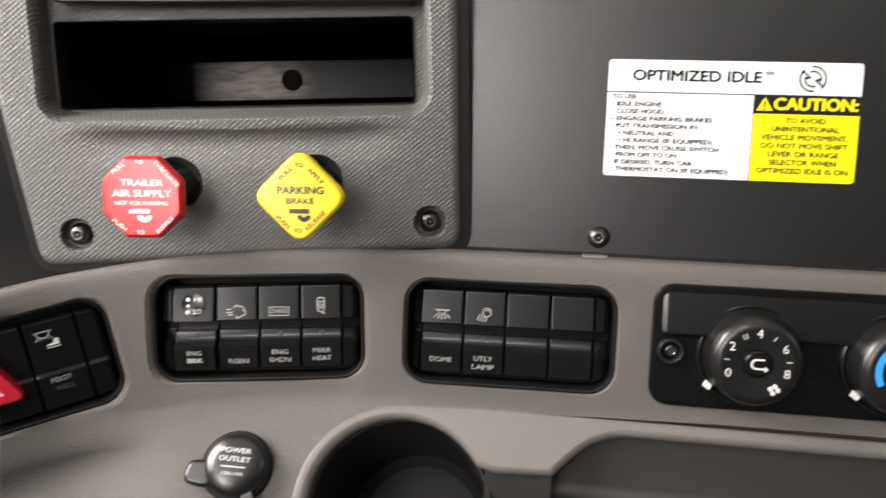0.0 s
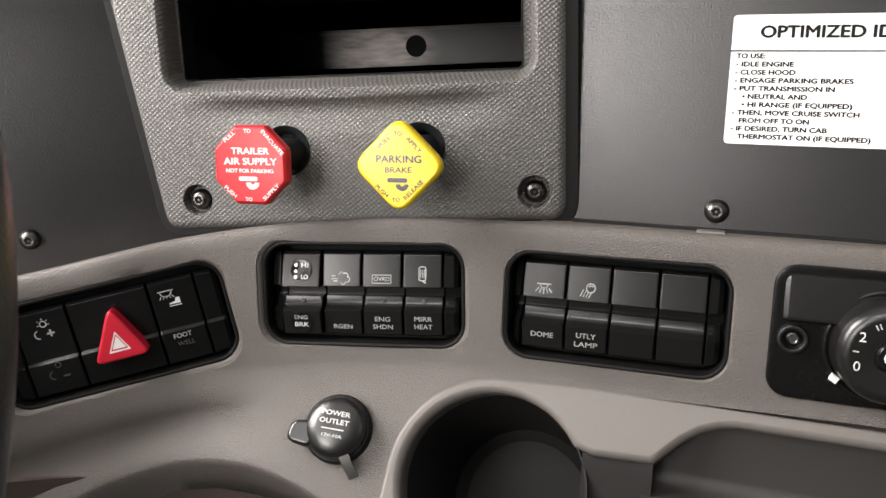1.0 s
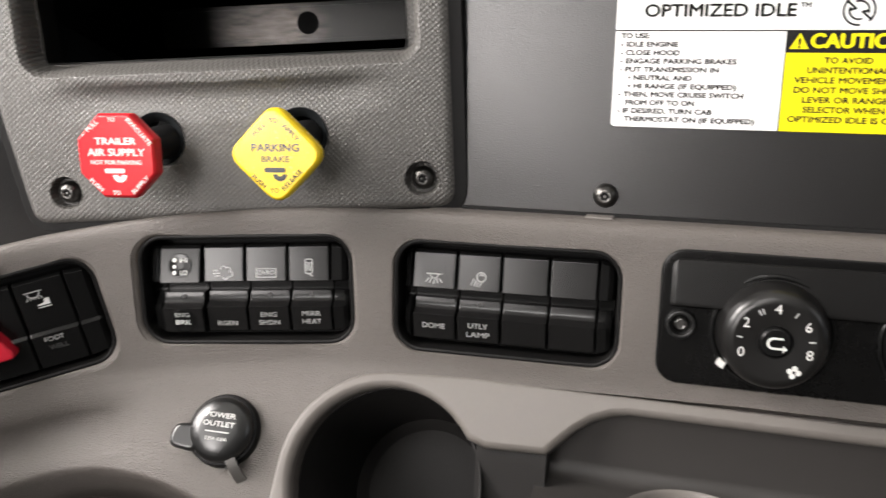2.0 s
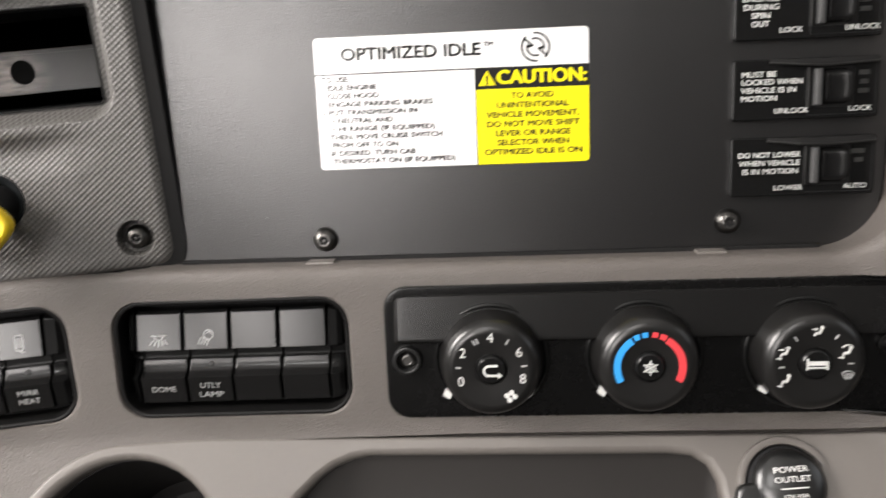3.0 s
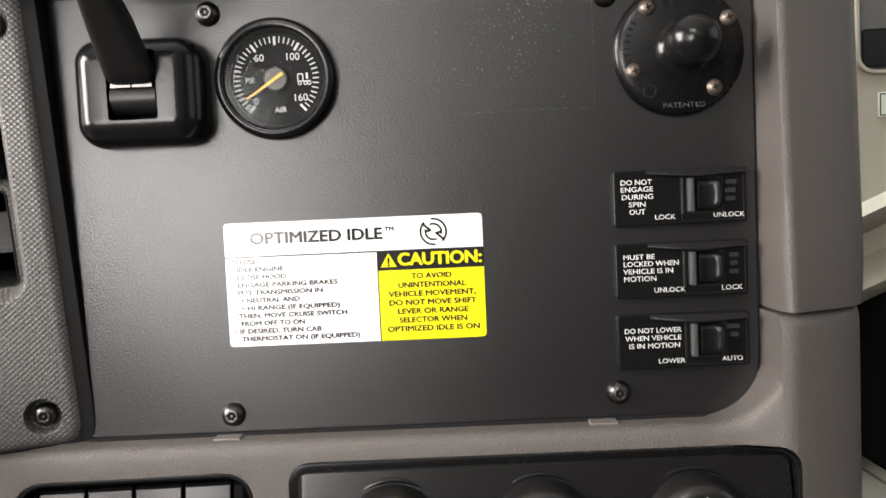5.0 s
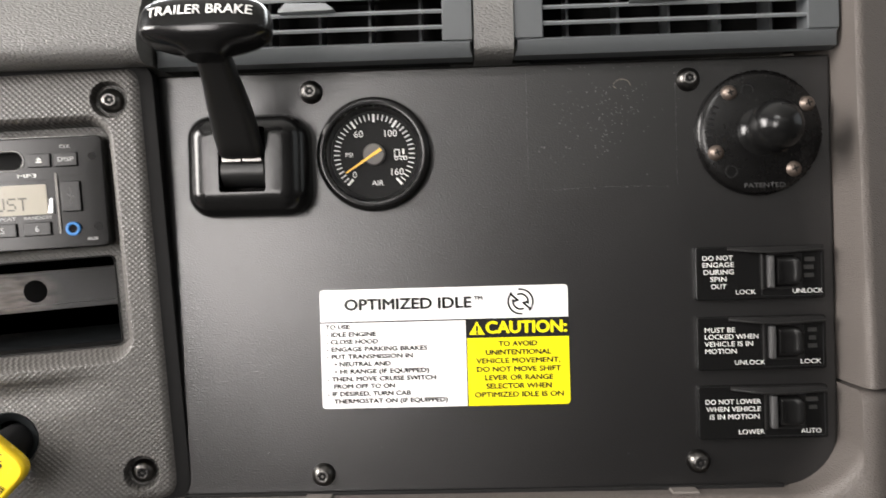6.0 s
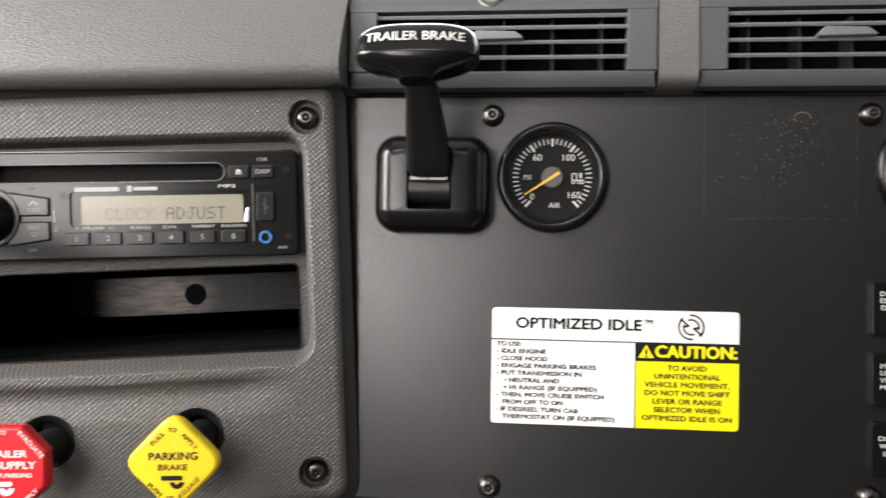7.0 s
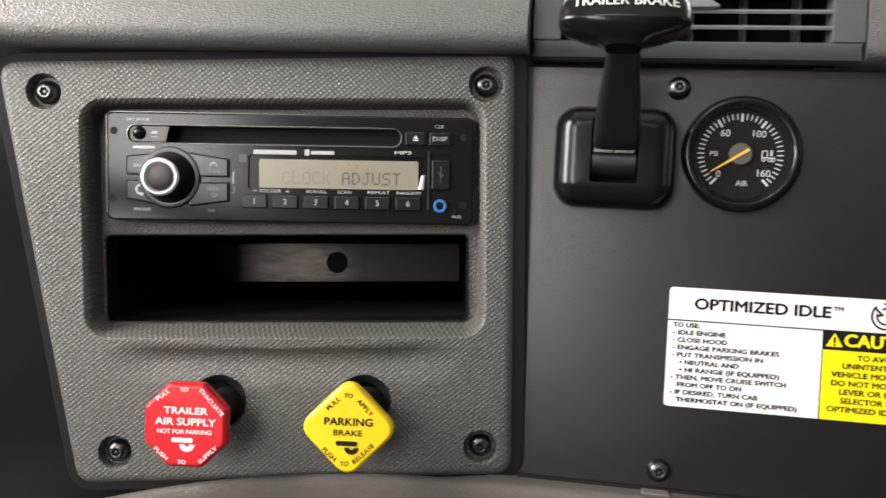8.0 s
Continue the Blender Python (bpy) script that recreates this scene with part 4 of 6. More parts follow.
words("TUNE", M["faint"], radio, -0.0392, -0.0018, -0.00115, 0.0019, 0.0068)
words("SEEK", M["faint"], radio, -0.0394, -0.0111, -0.00115, 0.0019, 0.0066)
mark("arrow", [bar(-0.0412, 0.0006, -0.0392, 0.0028, 0.0004), bar(-0.0392, 0.0028, -0.0372, 0.0006, 0.0004)], -0.0010, M["paint"], radio)
mark("arrow", [bar(-0.0412, -0.0134, -0.0392, -0.0156, 0.0004), bar(-0.0392, -0.0156, -0.0372, -0.0134, 0.0004), bar(-0.0411, -0.0134, -0.0373, -0.0134, 0.0003)], -0.0010, M["faint"], radio)
mark("phone_icon", [arc(0.0018, 0.0029, 190, 350, -0.0765, -0.0119), circle(0.0009, -0.0768, -0.0096, 10), circle(0.0009, -0.0762, -0.0143, 10), arc(0.0010, 0.0013, 20, 110, -0.0762, -0.0108), arc(0.0020, 0.0023, 20, 110, -0.0762, -0.0108)], -0.0010, M["faint"], radio)
words("PHONE", M["faint"], radio, -0.0762, -0.0222, -0.00012, 0.0016, 0.0088)
for i in range(6):
    x = -0.0183 + 0.01585 * i
    b = button("preset_button", radio, rrect(0.0130, 0.0068, 0.0006, x, -0.0172), -0.0016, 0.002, M["key"])
    words(str(i + 1), M["faint"], b, x, -0.0172, -0.00175, 0.0030)
for s, x, w in (("FOLDER", -0.0103, 0.0110), ("SCROLL", 0.0135, 0.0105), ("SCAN", 0.0280, 0.0070), ("REPEAT", 0.0455, 0.0115), ("RANDOM", 0.0612, 0.0125)):
    words(s, M["faint"], radio, x, -0.0117, -0.00012, 0.0017, w)
mark("caret", [bar(-0.0190, -0.0112, -0.0182, -0.0120, 0.0004), bar(-0.0182, -0.0120, -0.0174, -0.0112, 0.0004), bar(-0.0022, -0.0122, -0.0014, -0.0112, 0.0004), bar(-0.0014, -0.0112, -0.0006, -0.0122, 0.0004)], 0.0, M["faint"], radio)
for x, s in ((0.0644, ""), (0.0768, "DISP")):
    b = button("top_button", radio, rrect(0.0108, 0.0068, 0.0006, x, 0.0163), -0.0014, 0.002, M["key"])
    if s:
        words(s, M["faint"], b, x, 0.0163, -0.00155, 0.0022, 0.0075)
    else:
        mark("eject_icon", [[(x - 0.0014, 0.0163), (x + 0.0014, 0.0163), (x, 0.0180)], bar(x - 0.0014, 0.0155, x + 0.0014, 0.0155, 0.0006)], -0.0014, M["paint"], b)
words("CLK", M["faint"], radio, 0.0765, 0.0227, -0.00012, 0.0018, 0.0050)
words("SRC/PWR", M["faint"], radio, -0.0782, 0.0236, -0.00012, 0.0019, 0.0120)
words("MP3", M["paint"], radio, 0.0580, 0.0090, -0.00012, 0.0018, 0.0085)
words("AUX", M["faint"], radio, 0.0862, -0.0235, -0.00012, 0.0016, 0.0050)
for w, h, x, z in ((0.0115, 0.0014, -0.0752, 0.0098), (0.0222, 0.0022, -0.0080, 0.0083), (0.0024, 0.0032, 0.0085, 0.0084), (0.0120, 0.0018, 0.0165, 0.0084)):
    mark("print_bar", [rrect(w, h, 0.0004, x, z)], 0.0, M["faint"], radio)
for w, h, x, z in ((0.0036, 0.0040, -0.0245, 0.0050), (0.0036, 0.0014, -0.0405, 0.0093), (0.0050, 0.0014, -0.0612, 0.0102), (0.0040, 0.0014, -0.0405, -0.0222)):
    mark("print_bar", [rrect(w, h, 0.0004, x, z)], 0.0, M["dim"], radio)
mark("tune_bracket", [bar(-0.0290, -0.0130, -0.0290, -0.0095, 0.0003), bar(-0.0290, -0.0130, -0.0308, -0.0130, 0.0003), rrect(0.0008, 0.0062, 0.0002, -0.0294, -0.0052)], 0.0, M["faint"], radio)
bm = bmesh.new()
slab(bm, rounded([(-0.0828, 0.0124), (-0.0640, 0.0124), (-0.0620, 0.0208), (-0.0828, 0.0208)], [0.0040, 0.001, 0.001, 0.0040], 6), 0.0004, 0.006, 0.0004)
part("slot_end", bm, M["gloss"], radio)
bm = bmesh.new()
lathe(bm, [(0.0, -0.0030), (0.0016, -0.0028), (0.0028, -0.0018), (0.0034, 0.0), (0.0036, 0.001)], 26, -0.0776, 0.0170)
part("power_button", bm, M["gloss"], radio)
mark("print_bar", [rrect(0.0034, 0.0014, 0.0003, -0.0700, 0.0174), rrect(0.0034, 0.0006, 0.0002, -0.0700, 0.0152)], 0.0004, M["faint"], radio)
button("usb_door", radio, rrect(0.0094, 0.0150, 0.0008, 0.0776, -0.0020), -0.0010, 0.003, M["key"])
mark("usb_icon", [bar(0.0776, -0.0060, 0.0776, 0.0025, 0.0004), bar(0.0776, -0.0035, 0.0792, -0.0015, 0.0004), bar(0.0776, -0.0025, 0.0761, -0.0005, 0.0004)], -0.0010, M["dim"], radio)
bm = bmesh.new()
ring(bm, circle(0.0035, 0.0774, -0.0180, 28), circle(0.0020, 0.0774, -0.0180, 28), -0.0012, 0.003, 0.0004)
jack = part("aux_jack", bm, M["jack"], radio, "blue-ringed audio jack")
bm = bmesh.new()
slab(bm, circle(0.0021, 0.0774, -0.0180, 20), 0.0, 0.002)
part("jack_hole", bm, M["dark"], jack)
for x, z in ((-0.0905, 0.0180), (-0.0915, -0.0165), (0.0890, 0.0175), (0.0893, -0.0175)):
    bm = bmesh.new()
    slab(bm, circle(0.0019, x, z, 18), -0.0001, 0.002)
    part("release_hole", bm, M["dark"], radio)
bm = bmesh.new()
slab(bm, rrect(0.0010, 0.0300, 0.0003, 0.0712, -0.0050), -0.0003, 0.001)
part("trim_line", bm, M["oxide"], radio)

# ---- rocker switch banks ----


def key_profile(p, h):
    """Section of a rocker: an upper face leaning in, a deep groove, a ledge that slopes out, a lower face."""
    top = h / 2 - 0.0022
    return [(0.014, top), (0.0093 - p, top), (0.0088 - p, top - 0.0002), (0.0078 - p, top - 0.0013), (0.0075 - p, top - 0.0018), (0.0042 - p, 0.0036), (0.0050 - p, 0.0030), (0.0135, 0.0028), (0.0135, -0.0030),
            (0.0100 - p, -0.0032), (0.0096 - p, -0.0062), (0.0076 - p, -0.0088), (0.0050 - p, -0.0100), (0.0042 - p, -0.0106), (0.0062 - p, -h / 2 + 0.0008), (0.0072 - p, -h / 2), (0.014, -h / 2)]


def tipped_profile(p, h):
    """Section of the rocker that is pressed in at its top."""
    return [(y + max(0.0, z - 0.0030) * 0.10 if y < 0.0125 else y, z) for y, z in key_profile(p, h)]


def plain_profile(p, h):
    """Section of a rocker with only a fine bright step across it."""
    top = h / 2 - 0.0022
    return [(0.014, top), (0.0062 - p, top), (0.0056 - p, top - 0.0002), (0.0046 - p, top - 0.0013), (0.0043 - p, top - 0.0018), (0.0058 - p, -0.0050), (0.0059 - p, -0.0054), (0.0048 - p, -0.0065), (0.0042 - p, -0.0071), (0.0056 - p, -h / 2 + 0.0008), (0.0064 - p, -h / 2), (0.014, -h / 2)]


def rocker(bank, x0, x1, proud=0.0, h=0.0488, name="rocker_key", material=None, section=key_profile):
    """One rocker key with softened sides."""
    bm = bmesh.new()
    g = 0.00055
    rows = []
    for x, k in ((x0 + g, 0.0011), (x0 + g + 0.0003, 0.0003), (x0 + g + 0.0009, 0.0), (x1 - g - 0.0009, 0.0), (x1 - g - 0.0003, 0.0003), (x1 - g, 0.0011)):
        rows.append([(x, y + (k if y < 0.0125 else 0.0), z) for y, z in section(proud, h)])
    loft(bm, rows)
    return part(name, bm, material or M["key"], bank, "", 30)


def switch_bank(name, m, outline, w, label, edges, section=key_profile, h=0.0488):
    b = thing(name, m, label, "switch panel", "rocker switch banks")
    bm = bmesh.new()
    ring(bm, grown(outline, 0.0006), grown(outline, -0.0020), 0.0012, 0.022, 0.0010)
    part("housing", bm, M["pit"], b)
    bm = bmesh.new()
    slab(bm, grown(outline, -0.0003), 0.0160, 0.0200)
    part("back_plate", bm, M["dark"], b)
    # filler pieces at the two ends
    for side in (-1, 1):
        e = edges[0] if side < 0 else edges[-1]
        bm = bmesh.new()
        tip = side * (w / 2 - 0.0030)
        rows = []
        for x, k, back in ((e + side * 0.0004, 1.0, 0.0008), (e + side * 0.0010, 1.0, 0.0), (tip - side * 0.0034, 0.97, 0.0004), (tip - side * 0.0012, 0.92, 0.0020), (tip, 0.86, 0.0060)):
            rows.append([(x, y + (back if y < 0.0125 else 0), z * (k if abs(z) > 0.015 else 1.0)) for y, z in section(0.0, h)])
        loft(bm, rows)
        part("end_filler", bm, M["gloss"], b, "", 30)
    return b


def face_y(z, p=0.0):
    """Depth of a rocker's surface at height z."""
    if z > 0.0:
        return 0.0075 - p - (0.0204 - z) / 0.0168 * 0.0033
    return 0.0042 - p + (-0.0106 - z) / 0.0130 * 0.0020


def tipped_y(z, p=0.0):
    return face_y(z, p) + max(0.0, z - 0.0030) * 0.10


def plain_y(z, p=0.0):
    """Depth of a plain rocker's surface at height z."""
    if z > -0.0048:
        return 0.0042 - p + (0.0225 - z) / 0.0271 * 0.0016
    return 0.0042 - p + (-0.0069 - z) / 0.0178 * 0.0014


def leaning(ob, p=0.0, depth=face_y):
    """Lay lettering or marks on the leaning faces of a rocker."""
    ob.data = ob.data.copy()
    lo = min(v.co.y for v in ob.data.vertices)
    for v in ob.data.vertices:
        v.co.y = depth(v.co.z, p) - 0.00010 - (0.0001 if v.co.y <= lo + 1e-6 else 0.0)
    return ob


edges = [-0.0465, -0.0237, -0.0012, 0.0215, 0.0440]
b1 = switch_bank("switch_bank", F_BANK1, BANK, 0.1125, "black bank of four engine and mirror rocker switches in the console", edges)
for i in range(4):
    p = 0.0030 if i == 0 else 0.0
    k = rocker(b1, edges[i], edges[i + 1], p, section=tipped_profile if i == 0 else key_profile)
    c = (edges[i] + edges[i + 1]) / 2
    if i == 0:
        for z, lean in ((0.0122, -16.5), (-0.0172, 9.0)):
            bm = bmesh.new()
            lathe(bm, [(0.0, 0.0002), (0.0040, -0.0002), (0.0056, -0.0006), (0.0062, -0.0005), (0.0065, 0.0002), (0.0066, 0.0012)], 32)
            bmesh.ops.transform(bm, matrix=Matrix.Translation((c, tipped_y(z, p), z)) @ Matrix.Rotation(radians(lean), 4, "X"), verts=bm.verts)
            part("finger_pad", bm, M["gloss"], k, "round black finger rest")
        for s, z in (("HI", 0.0148), ("LO", 0.0086)):
            leaning(words(s, M["paint"], k, c + 0.0024, z, 0, 0.0025, 0.0038, bold=0.012), p + 0.0007, tipped_y)
        for z, r in ((0.0150, 0.0011), (0.0117, 0.0009), (0.0086, 0.0010)):
            leaning(mark("dot", [circle(r, c - 0.0026, z, 14)], 0, M["paint"], k), p + 0.0007, tipped_y)
        leaning(words("ENG", M["faint"], k, c, -0.0140, 0, 0.0025, 0.0075), p + 0.0007, tipped_y)
        leaning(words("BRK", M["paint"], k, c, -0.0182, 0, 0.0027, 0.0080, bold=0.012), p + 0.0007, tipped_y)
    if i == 1:
        leaning(mark("exhaust_icon", [bar(c - 0.0055, 0.0090, c - 0.0030, 0.0090, 0.0005), bar(c - 0.0055, 0.0075, c - 0.0020, 0.0075, 0.0005), bar(c - 0.0045, 0.0062, c - 0.0020, 0.0062, 0.0005)] +
                     [arc(0.0012, 0.0017, a, a + 170, c + x, z) for x, z, a in ((0.0, 0.0097, 270), (0.0022, 0.0092, 330), (0.0032, 0.0072, 20), (0.0010, 0.0060, 90))], 0, M["faint"], k))
        leaning(words("RGEN", M["faint"], k, c, -0.0198, 0, 0.0027, 0.0105))
    if i == 2:
        leaning(mark("icon_box", [bar(c - 0.0054, 0.0098, c + 0.0054, 0.0098, 0.0004), bar(c - 0.0054, 0.0054, c + 0.0054, 0.0054, 0.0004), bar(c - 0.0052, 0.0052, c - 0.0052, 0.0100, 0.0004), bar(c + 0.0052, 0.0052, c + 0.0052, 0.0100, 0.0004)], 0, M["faint"], k))
        leaning(words("OVRD", M["faint"], k, c, 0.0076, 0, 0.0024, 0.0088))
        leaning(words("ENG", M["faint"], k, c, -0.0150, 0, 0.0028, 0.0085))
        leaning(words("SHDN", M["faint"], k, c, -0.0195, 0, 0.0028, 0.0112))
    if i == 3:
        mir = rrect(0.0042, 0.0078, 0.0012, c, 0.0108)
        bm = bmesh.new()
        ring(bm, mir, grown(mir, -0.0005), 0.0, 0.0001)
        leaning(part("mirror_icon", bm, M["faint"], k))
        leaning(mark("mirror_icon", [bar(c - 0.0010 + 0.0010 * q, 0.0084, c - 0.0010 + 0.0010 * q, 0.0130, 0.00035) for q in range(3)] + [bar(c + 0.0002, 0.0069, c + 0.0020, 0.0058, 0.0007)], 0, M["faint"], k))
        leaning(words("MIRR", M["faint"], k, c, -0.0145, 0, 0.0029, 0.0098))
        leaning(words("HEAT", M["faint"], k, c, -0.0190, 0, 0.0029, 0.0100))
    if i != 1:
        bm = bmesh.new()
        slab(bm, circle(0.0011, c, -0.0052, 14), 0.0088 - p, 0.0105 - p)
        part("indicator", bm, M["dim"], k)

edges = [-0.0483, -0.0250, -0.0022, 0.0215, 0.0452]
b2 = switch_bank("switch_bank", F_BANK2, BANK, 0.1125, "black bank with dome and utility lamp rocker switches", edges)
for i in range(4):
    k = rocker(b2, edges[i], edges[i + 1], name="rocker_key" if i < 2 else "blank_key")
    c = (edges[i] + edges[i + 1]) / 2
    if i == 0:
        leaning(mark("dome_icon", [arc(0.0019, 0.0023, 95, 265, c, 0.0104), bar(c - 0.0038, 0.0105, c + 0.0038, 0.0105, 0.0005)] + [bar(c + q * 0.0013, 0.0078 + abs(q) * 0.0003, c + q * 0.0022, 0.0054 + abs(q) * 0.0004, 0.0005) for q in (-2, -1, 0, 1, 2)], 0, M["faint"], k))
        leaning(words("DOME", M["faint"], k, c, -0.0168, 0, 0.0029, 0.0118, bold=0.010))
    if i == 1:
        leaning(mark("lamp_icon", [arc(0.0020, 0.0025, 0, 359, c + 0.0012, 0.0104, 20), arc(0.0010, 0.0014, -70, 60, c + 0.0014, 0.0104)] + [bar(c + 0.0016 - q * 0.0013, 0.0080 + q * 0.0005, c + 0.0003 - q * 0.0014, 0.0054 + q * 0.0002, 0.00045) for q in range(4)], 0, M["faint"], k))
        leaning(words("UTLY", M["faint"], k, c, -0.0152, 0, 0.0029, 0.0100, bold=0.010))
        leaning(words("LAMP", M["faint"], k, c, -0.0200, 0, 0.0029, 0.0120, bold=0.010))
        bm = bmesh.new()
        slab(bm, circle(0.0010, c, -0.0052, 14), 0.0088, 0.0105)
        part("indicator", bm, M["dim"], k)

edges = [-0.0500, -0.0215, 0.0222, 0.0480]
b3 = switch_bank("hazard_switch_bank", F_BANK3, BANK_LONG, 0.128, "black switch bank with red hazard triangle and foot well lamp switch", edges, plain_profile, 0.0510)
for i in range(3):
    k = rocker(b3, edges[i], edges[i + 1], h=0.0510, material=M["gloss"], section=plain_profile)
    c = (edges[i] + edges[i + 1]) / 2
    if i == 0:
        leaning(mark("dimmer_icon", [arc(0.0014, 0.0019, 0, 359, c + 0.001, 0.0150, 16)] + [bar(c + 0.001 + 0.0024 * math.sin(q), 0.0150 + 0.0024 * math.cos(q), c + 0.001 + 0.0032 * math.sin(q), 0.0150 + 0.0032 * math.cos(q), 0.0004) for q in (0, 0.9, -0.9, 1.8, -1.8)] +
                     [arc(0.0020, 0.0026, 180, 350, c - 0.0025, 0.0095), bar(c + 0.0015, 0.0092, c + 0.0055, 0.0092, 0.0009), bar(c + 0.0035, 0.0072, c + 0.0035, 0.0112, 0.0009)], 0, M["faint"], k), 0.0, plain_y)
        leaning(mark("dimmer_icon", [arc(0.0013, 0.0017, 0, 359, c + 0.002, -0.0090, 16), arc(0.0020, 0.0026, 180, 350, c - 0.0015, -0.0145), bar(c + 0.003, -0.0160, c + 0.0065, -0.0160, 0.0008)], 0, M["dim"], k), 0.0, plain_y)
    if i == 2:
        leaning(mark("foot_icon", [arc(0.0029, 0.0034, 95, 265, c - 0.0035, 0.0165), bar(c - 0.0078, 0.0166, c + 0.0008, 0.0166, 0.0005)] + [bar(c - 0.0035 + q * 0.0014, 0.0140, c - 0.0035 + q * 0.0020, 0.0122, 0.0004) for q in (-2, -1, 0, 1, 2)], 0, M["faint"], k), 0.0, plain_y)
        leaning(mark("foot_icon", [[(c - 0.0030, 0.0085), (c + 0.0030, 0.0085), (c + 0.0030, 0.0118), (c + 0.0008, 0.0118), (c + 0.0002, 0.0098), (c - 0.0030, 0.0092)], bar(c - 0.0032, 0.0075, c + 0.0034, 0.0075, 0.0004)], 0, M["paint"], k), 0.0, plain_y)
        leaning(words("FOOT", M["faint"], k, c - 0.001, -0.0100, 0, 0.0028, 0.0098), 0.0, plain_y)
        leaning(words("WELL", M["dim"], k, c, -0.0148, 0, 0.0028, 0.0095), 0.0, plain_y)
tri = [(-0.0128, -0.0130), (0.0172, -0.0130), (0.0022, 0.0175)]
bm = bmesh.new()
slab(bm, rounded(tri, 0.0030, 5), -0.0050, 0.006, 0.0016, 3)
hz = part("hazard_button", bm, M["hazard"], b3, "raised red triangular hazard button")
inner = [(-0.0036, -0.0080), (0.0080, -0.0080), (0.0022, 0.0034)]
for f in (1.0, 0.62):
    q = [(0.0022 + (x - 0.0022) * f, -0.0033 + (z + 0.0033) * f) for x, z in inner]
    g = [(0.0022 + (x - 0.0022) * (f - 0.20), -0.0033 + (z + 0.0033) * (f - 0.20)) for x, z in inner]
    bm = bmesh.new()
    if f == 1.0:
        ring(bm, q, g, -0.00515, -0.0049)
    else:
        slab(bm, q, -0.00515, -0.0049)
    part("triangle_print", bm, M["paint"], hz)

# ---- climate control ----
hv = thing("climate_control", F_HVAC, "black climate control panel with three round dials in the console", "control panel")
bm = bmesh.new()
rows = []
outer = grown(HVAC, -0.0010)
for y, d in ((0.0115, 0.0), (0.0016, 0.0), (0.0010, 0.0020), (-0.0004, 0.0020), (-0.0011, 0.0014), (-0.0013, 0.0002), (-0.0012, -0.0016)):
    rows.append([(x, y, z) for x, z in grown(outer, d)])
loft(bm, rows)
part("plate", bm, M["face"], hv)
edge = [p for p in HVAC if p[0] > 0.1]
edge.sort(key=lambda p: (p[1], p[0] if p[1] < 0 else -p[0]))
edge = [(0.085, edge[0][1])] + edge + [(0.085, edge[-1][1])]
lining = []
for x, z in edge:
    rise = min(0.0, smooth(PLAN, 0.1785 + x) - 0.4370) + 0.0004
    nz = 0.0006 if z < 0 else -0.0006
    lining.append([(x, rise, z), (x, 0.002, z), (x - 0.0012, 0.002, z + nz), (x - 0.0012, rise + 0.0006, z + nz)])
part("end_return", loft(bmesh.new(), lining), M["gloss"], hv)
bm = bmesh.new()
rows = []
for x, k in ((-0.1150, 0.86), (-0.1130, 0.97), (-0.1100, 1.0), (0.1135, 1.0), (0.1160, 0.97), (0.1172, 0.88)):
    e = 0.0012 if x < -0.1145 or x > 0.1168 else 0.0
    rows.append([(x, y + (e if y < -0.0013 else 0), 0.0060 + (z - 0.0060) * k) for y, z in ((-0.0010, 0.0282), (-0.0022, 0.0275), (-0.0058, 0.0085), (-0.0056, 0.0068), (-0.0042, 0.0058), (-0.0010, 0.0056))])
loft(bm, rows)
part("upper_field", bm, M["field"], hv, "satin upper field catching light", 30)
for x, z, m, f in ((-0.1098, -0.0030, M["steel"], 1.0), (0.1085, 0.0010, M["matt"], 0.74)):
    bm = bmesh.new()
    ring(bm, circle(0.0068 * f, x, z, 28), circle(0.0048 * f, x, z, 28), -0.0040, 0.002, 0.0006)
    part("screw_boss", bm, M["black"] if f == 1.0 else M["face"], hv)
    bm = bmesh.new()
    lathe(bm, [(0.0018 * f, -0.0022), (0.0022 * f, -0.0026), (0.0036 * f, -0.0018), (0.0044 * f, -0.0004), (0.0044 * f, 0.002)], 26, x, z)
    s = part("screw", bm, m, hv)
    bm = bmesh.new()
    slab(bm, circle(0.0019, x, z, 12), -0.0020, 0.0)
    part("socket", bm, M["dark"], s)
for x in (-0.0912, -0.0198, 0.0530):
    mark("pointer", [[(x - 0.0020, -0.0192), (x + 0.0010, -0.0212), (x + 0.0025, -0.0184), (x - 0.0006, -0.0163)]], -0.0034, M["paint"], hv, 0.0028)


def dial(x, label):
    bm = bmesh.new()
    lathe(bm, [(0.0072, -0.0168), (0.0074, -0.0174), (0.0168, -0.0183), (0.0184, -0.0181), (0.0198, -0.0175), (0.0210, -0.0165), (0.0220, -0.0150), (0.0227, -0.0130), (0.0240, -0.0050), (0.0246, -0.0010)], 56, x, -0.0028)
    k = part("dial_knob", bm, M["satin"], hv, label)
    bm = bmesh.new()
    ring(bm, circle(0.0272, x, -0.0028, 48), circle(0.0244, x, -0.0028, 48), -0.0038, 0.0, 0.0012)
    part("dial_collar", bm, M["gloss"], k)
    bm = bmesh.new()
    lathe(bm, [(0.0, -0.0196), (0.0058, -0.0194), (0.0066, -0.0186), (0.0070, -0.0172), (0.0070, -0.0150)], 36, x, -0.0028)
    part("button", bm, M["gloss"], k)
    return k


def polar(cx, a, r, cz=-0.0028):
    return cx + r * math.sin(radians(a)), cz + r * math.cos(radians(a))


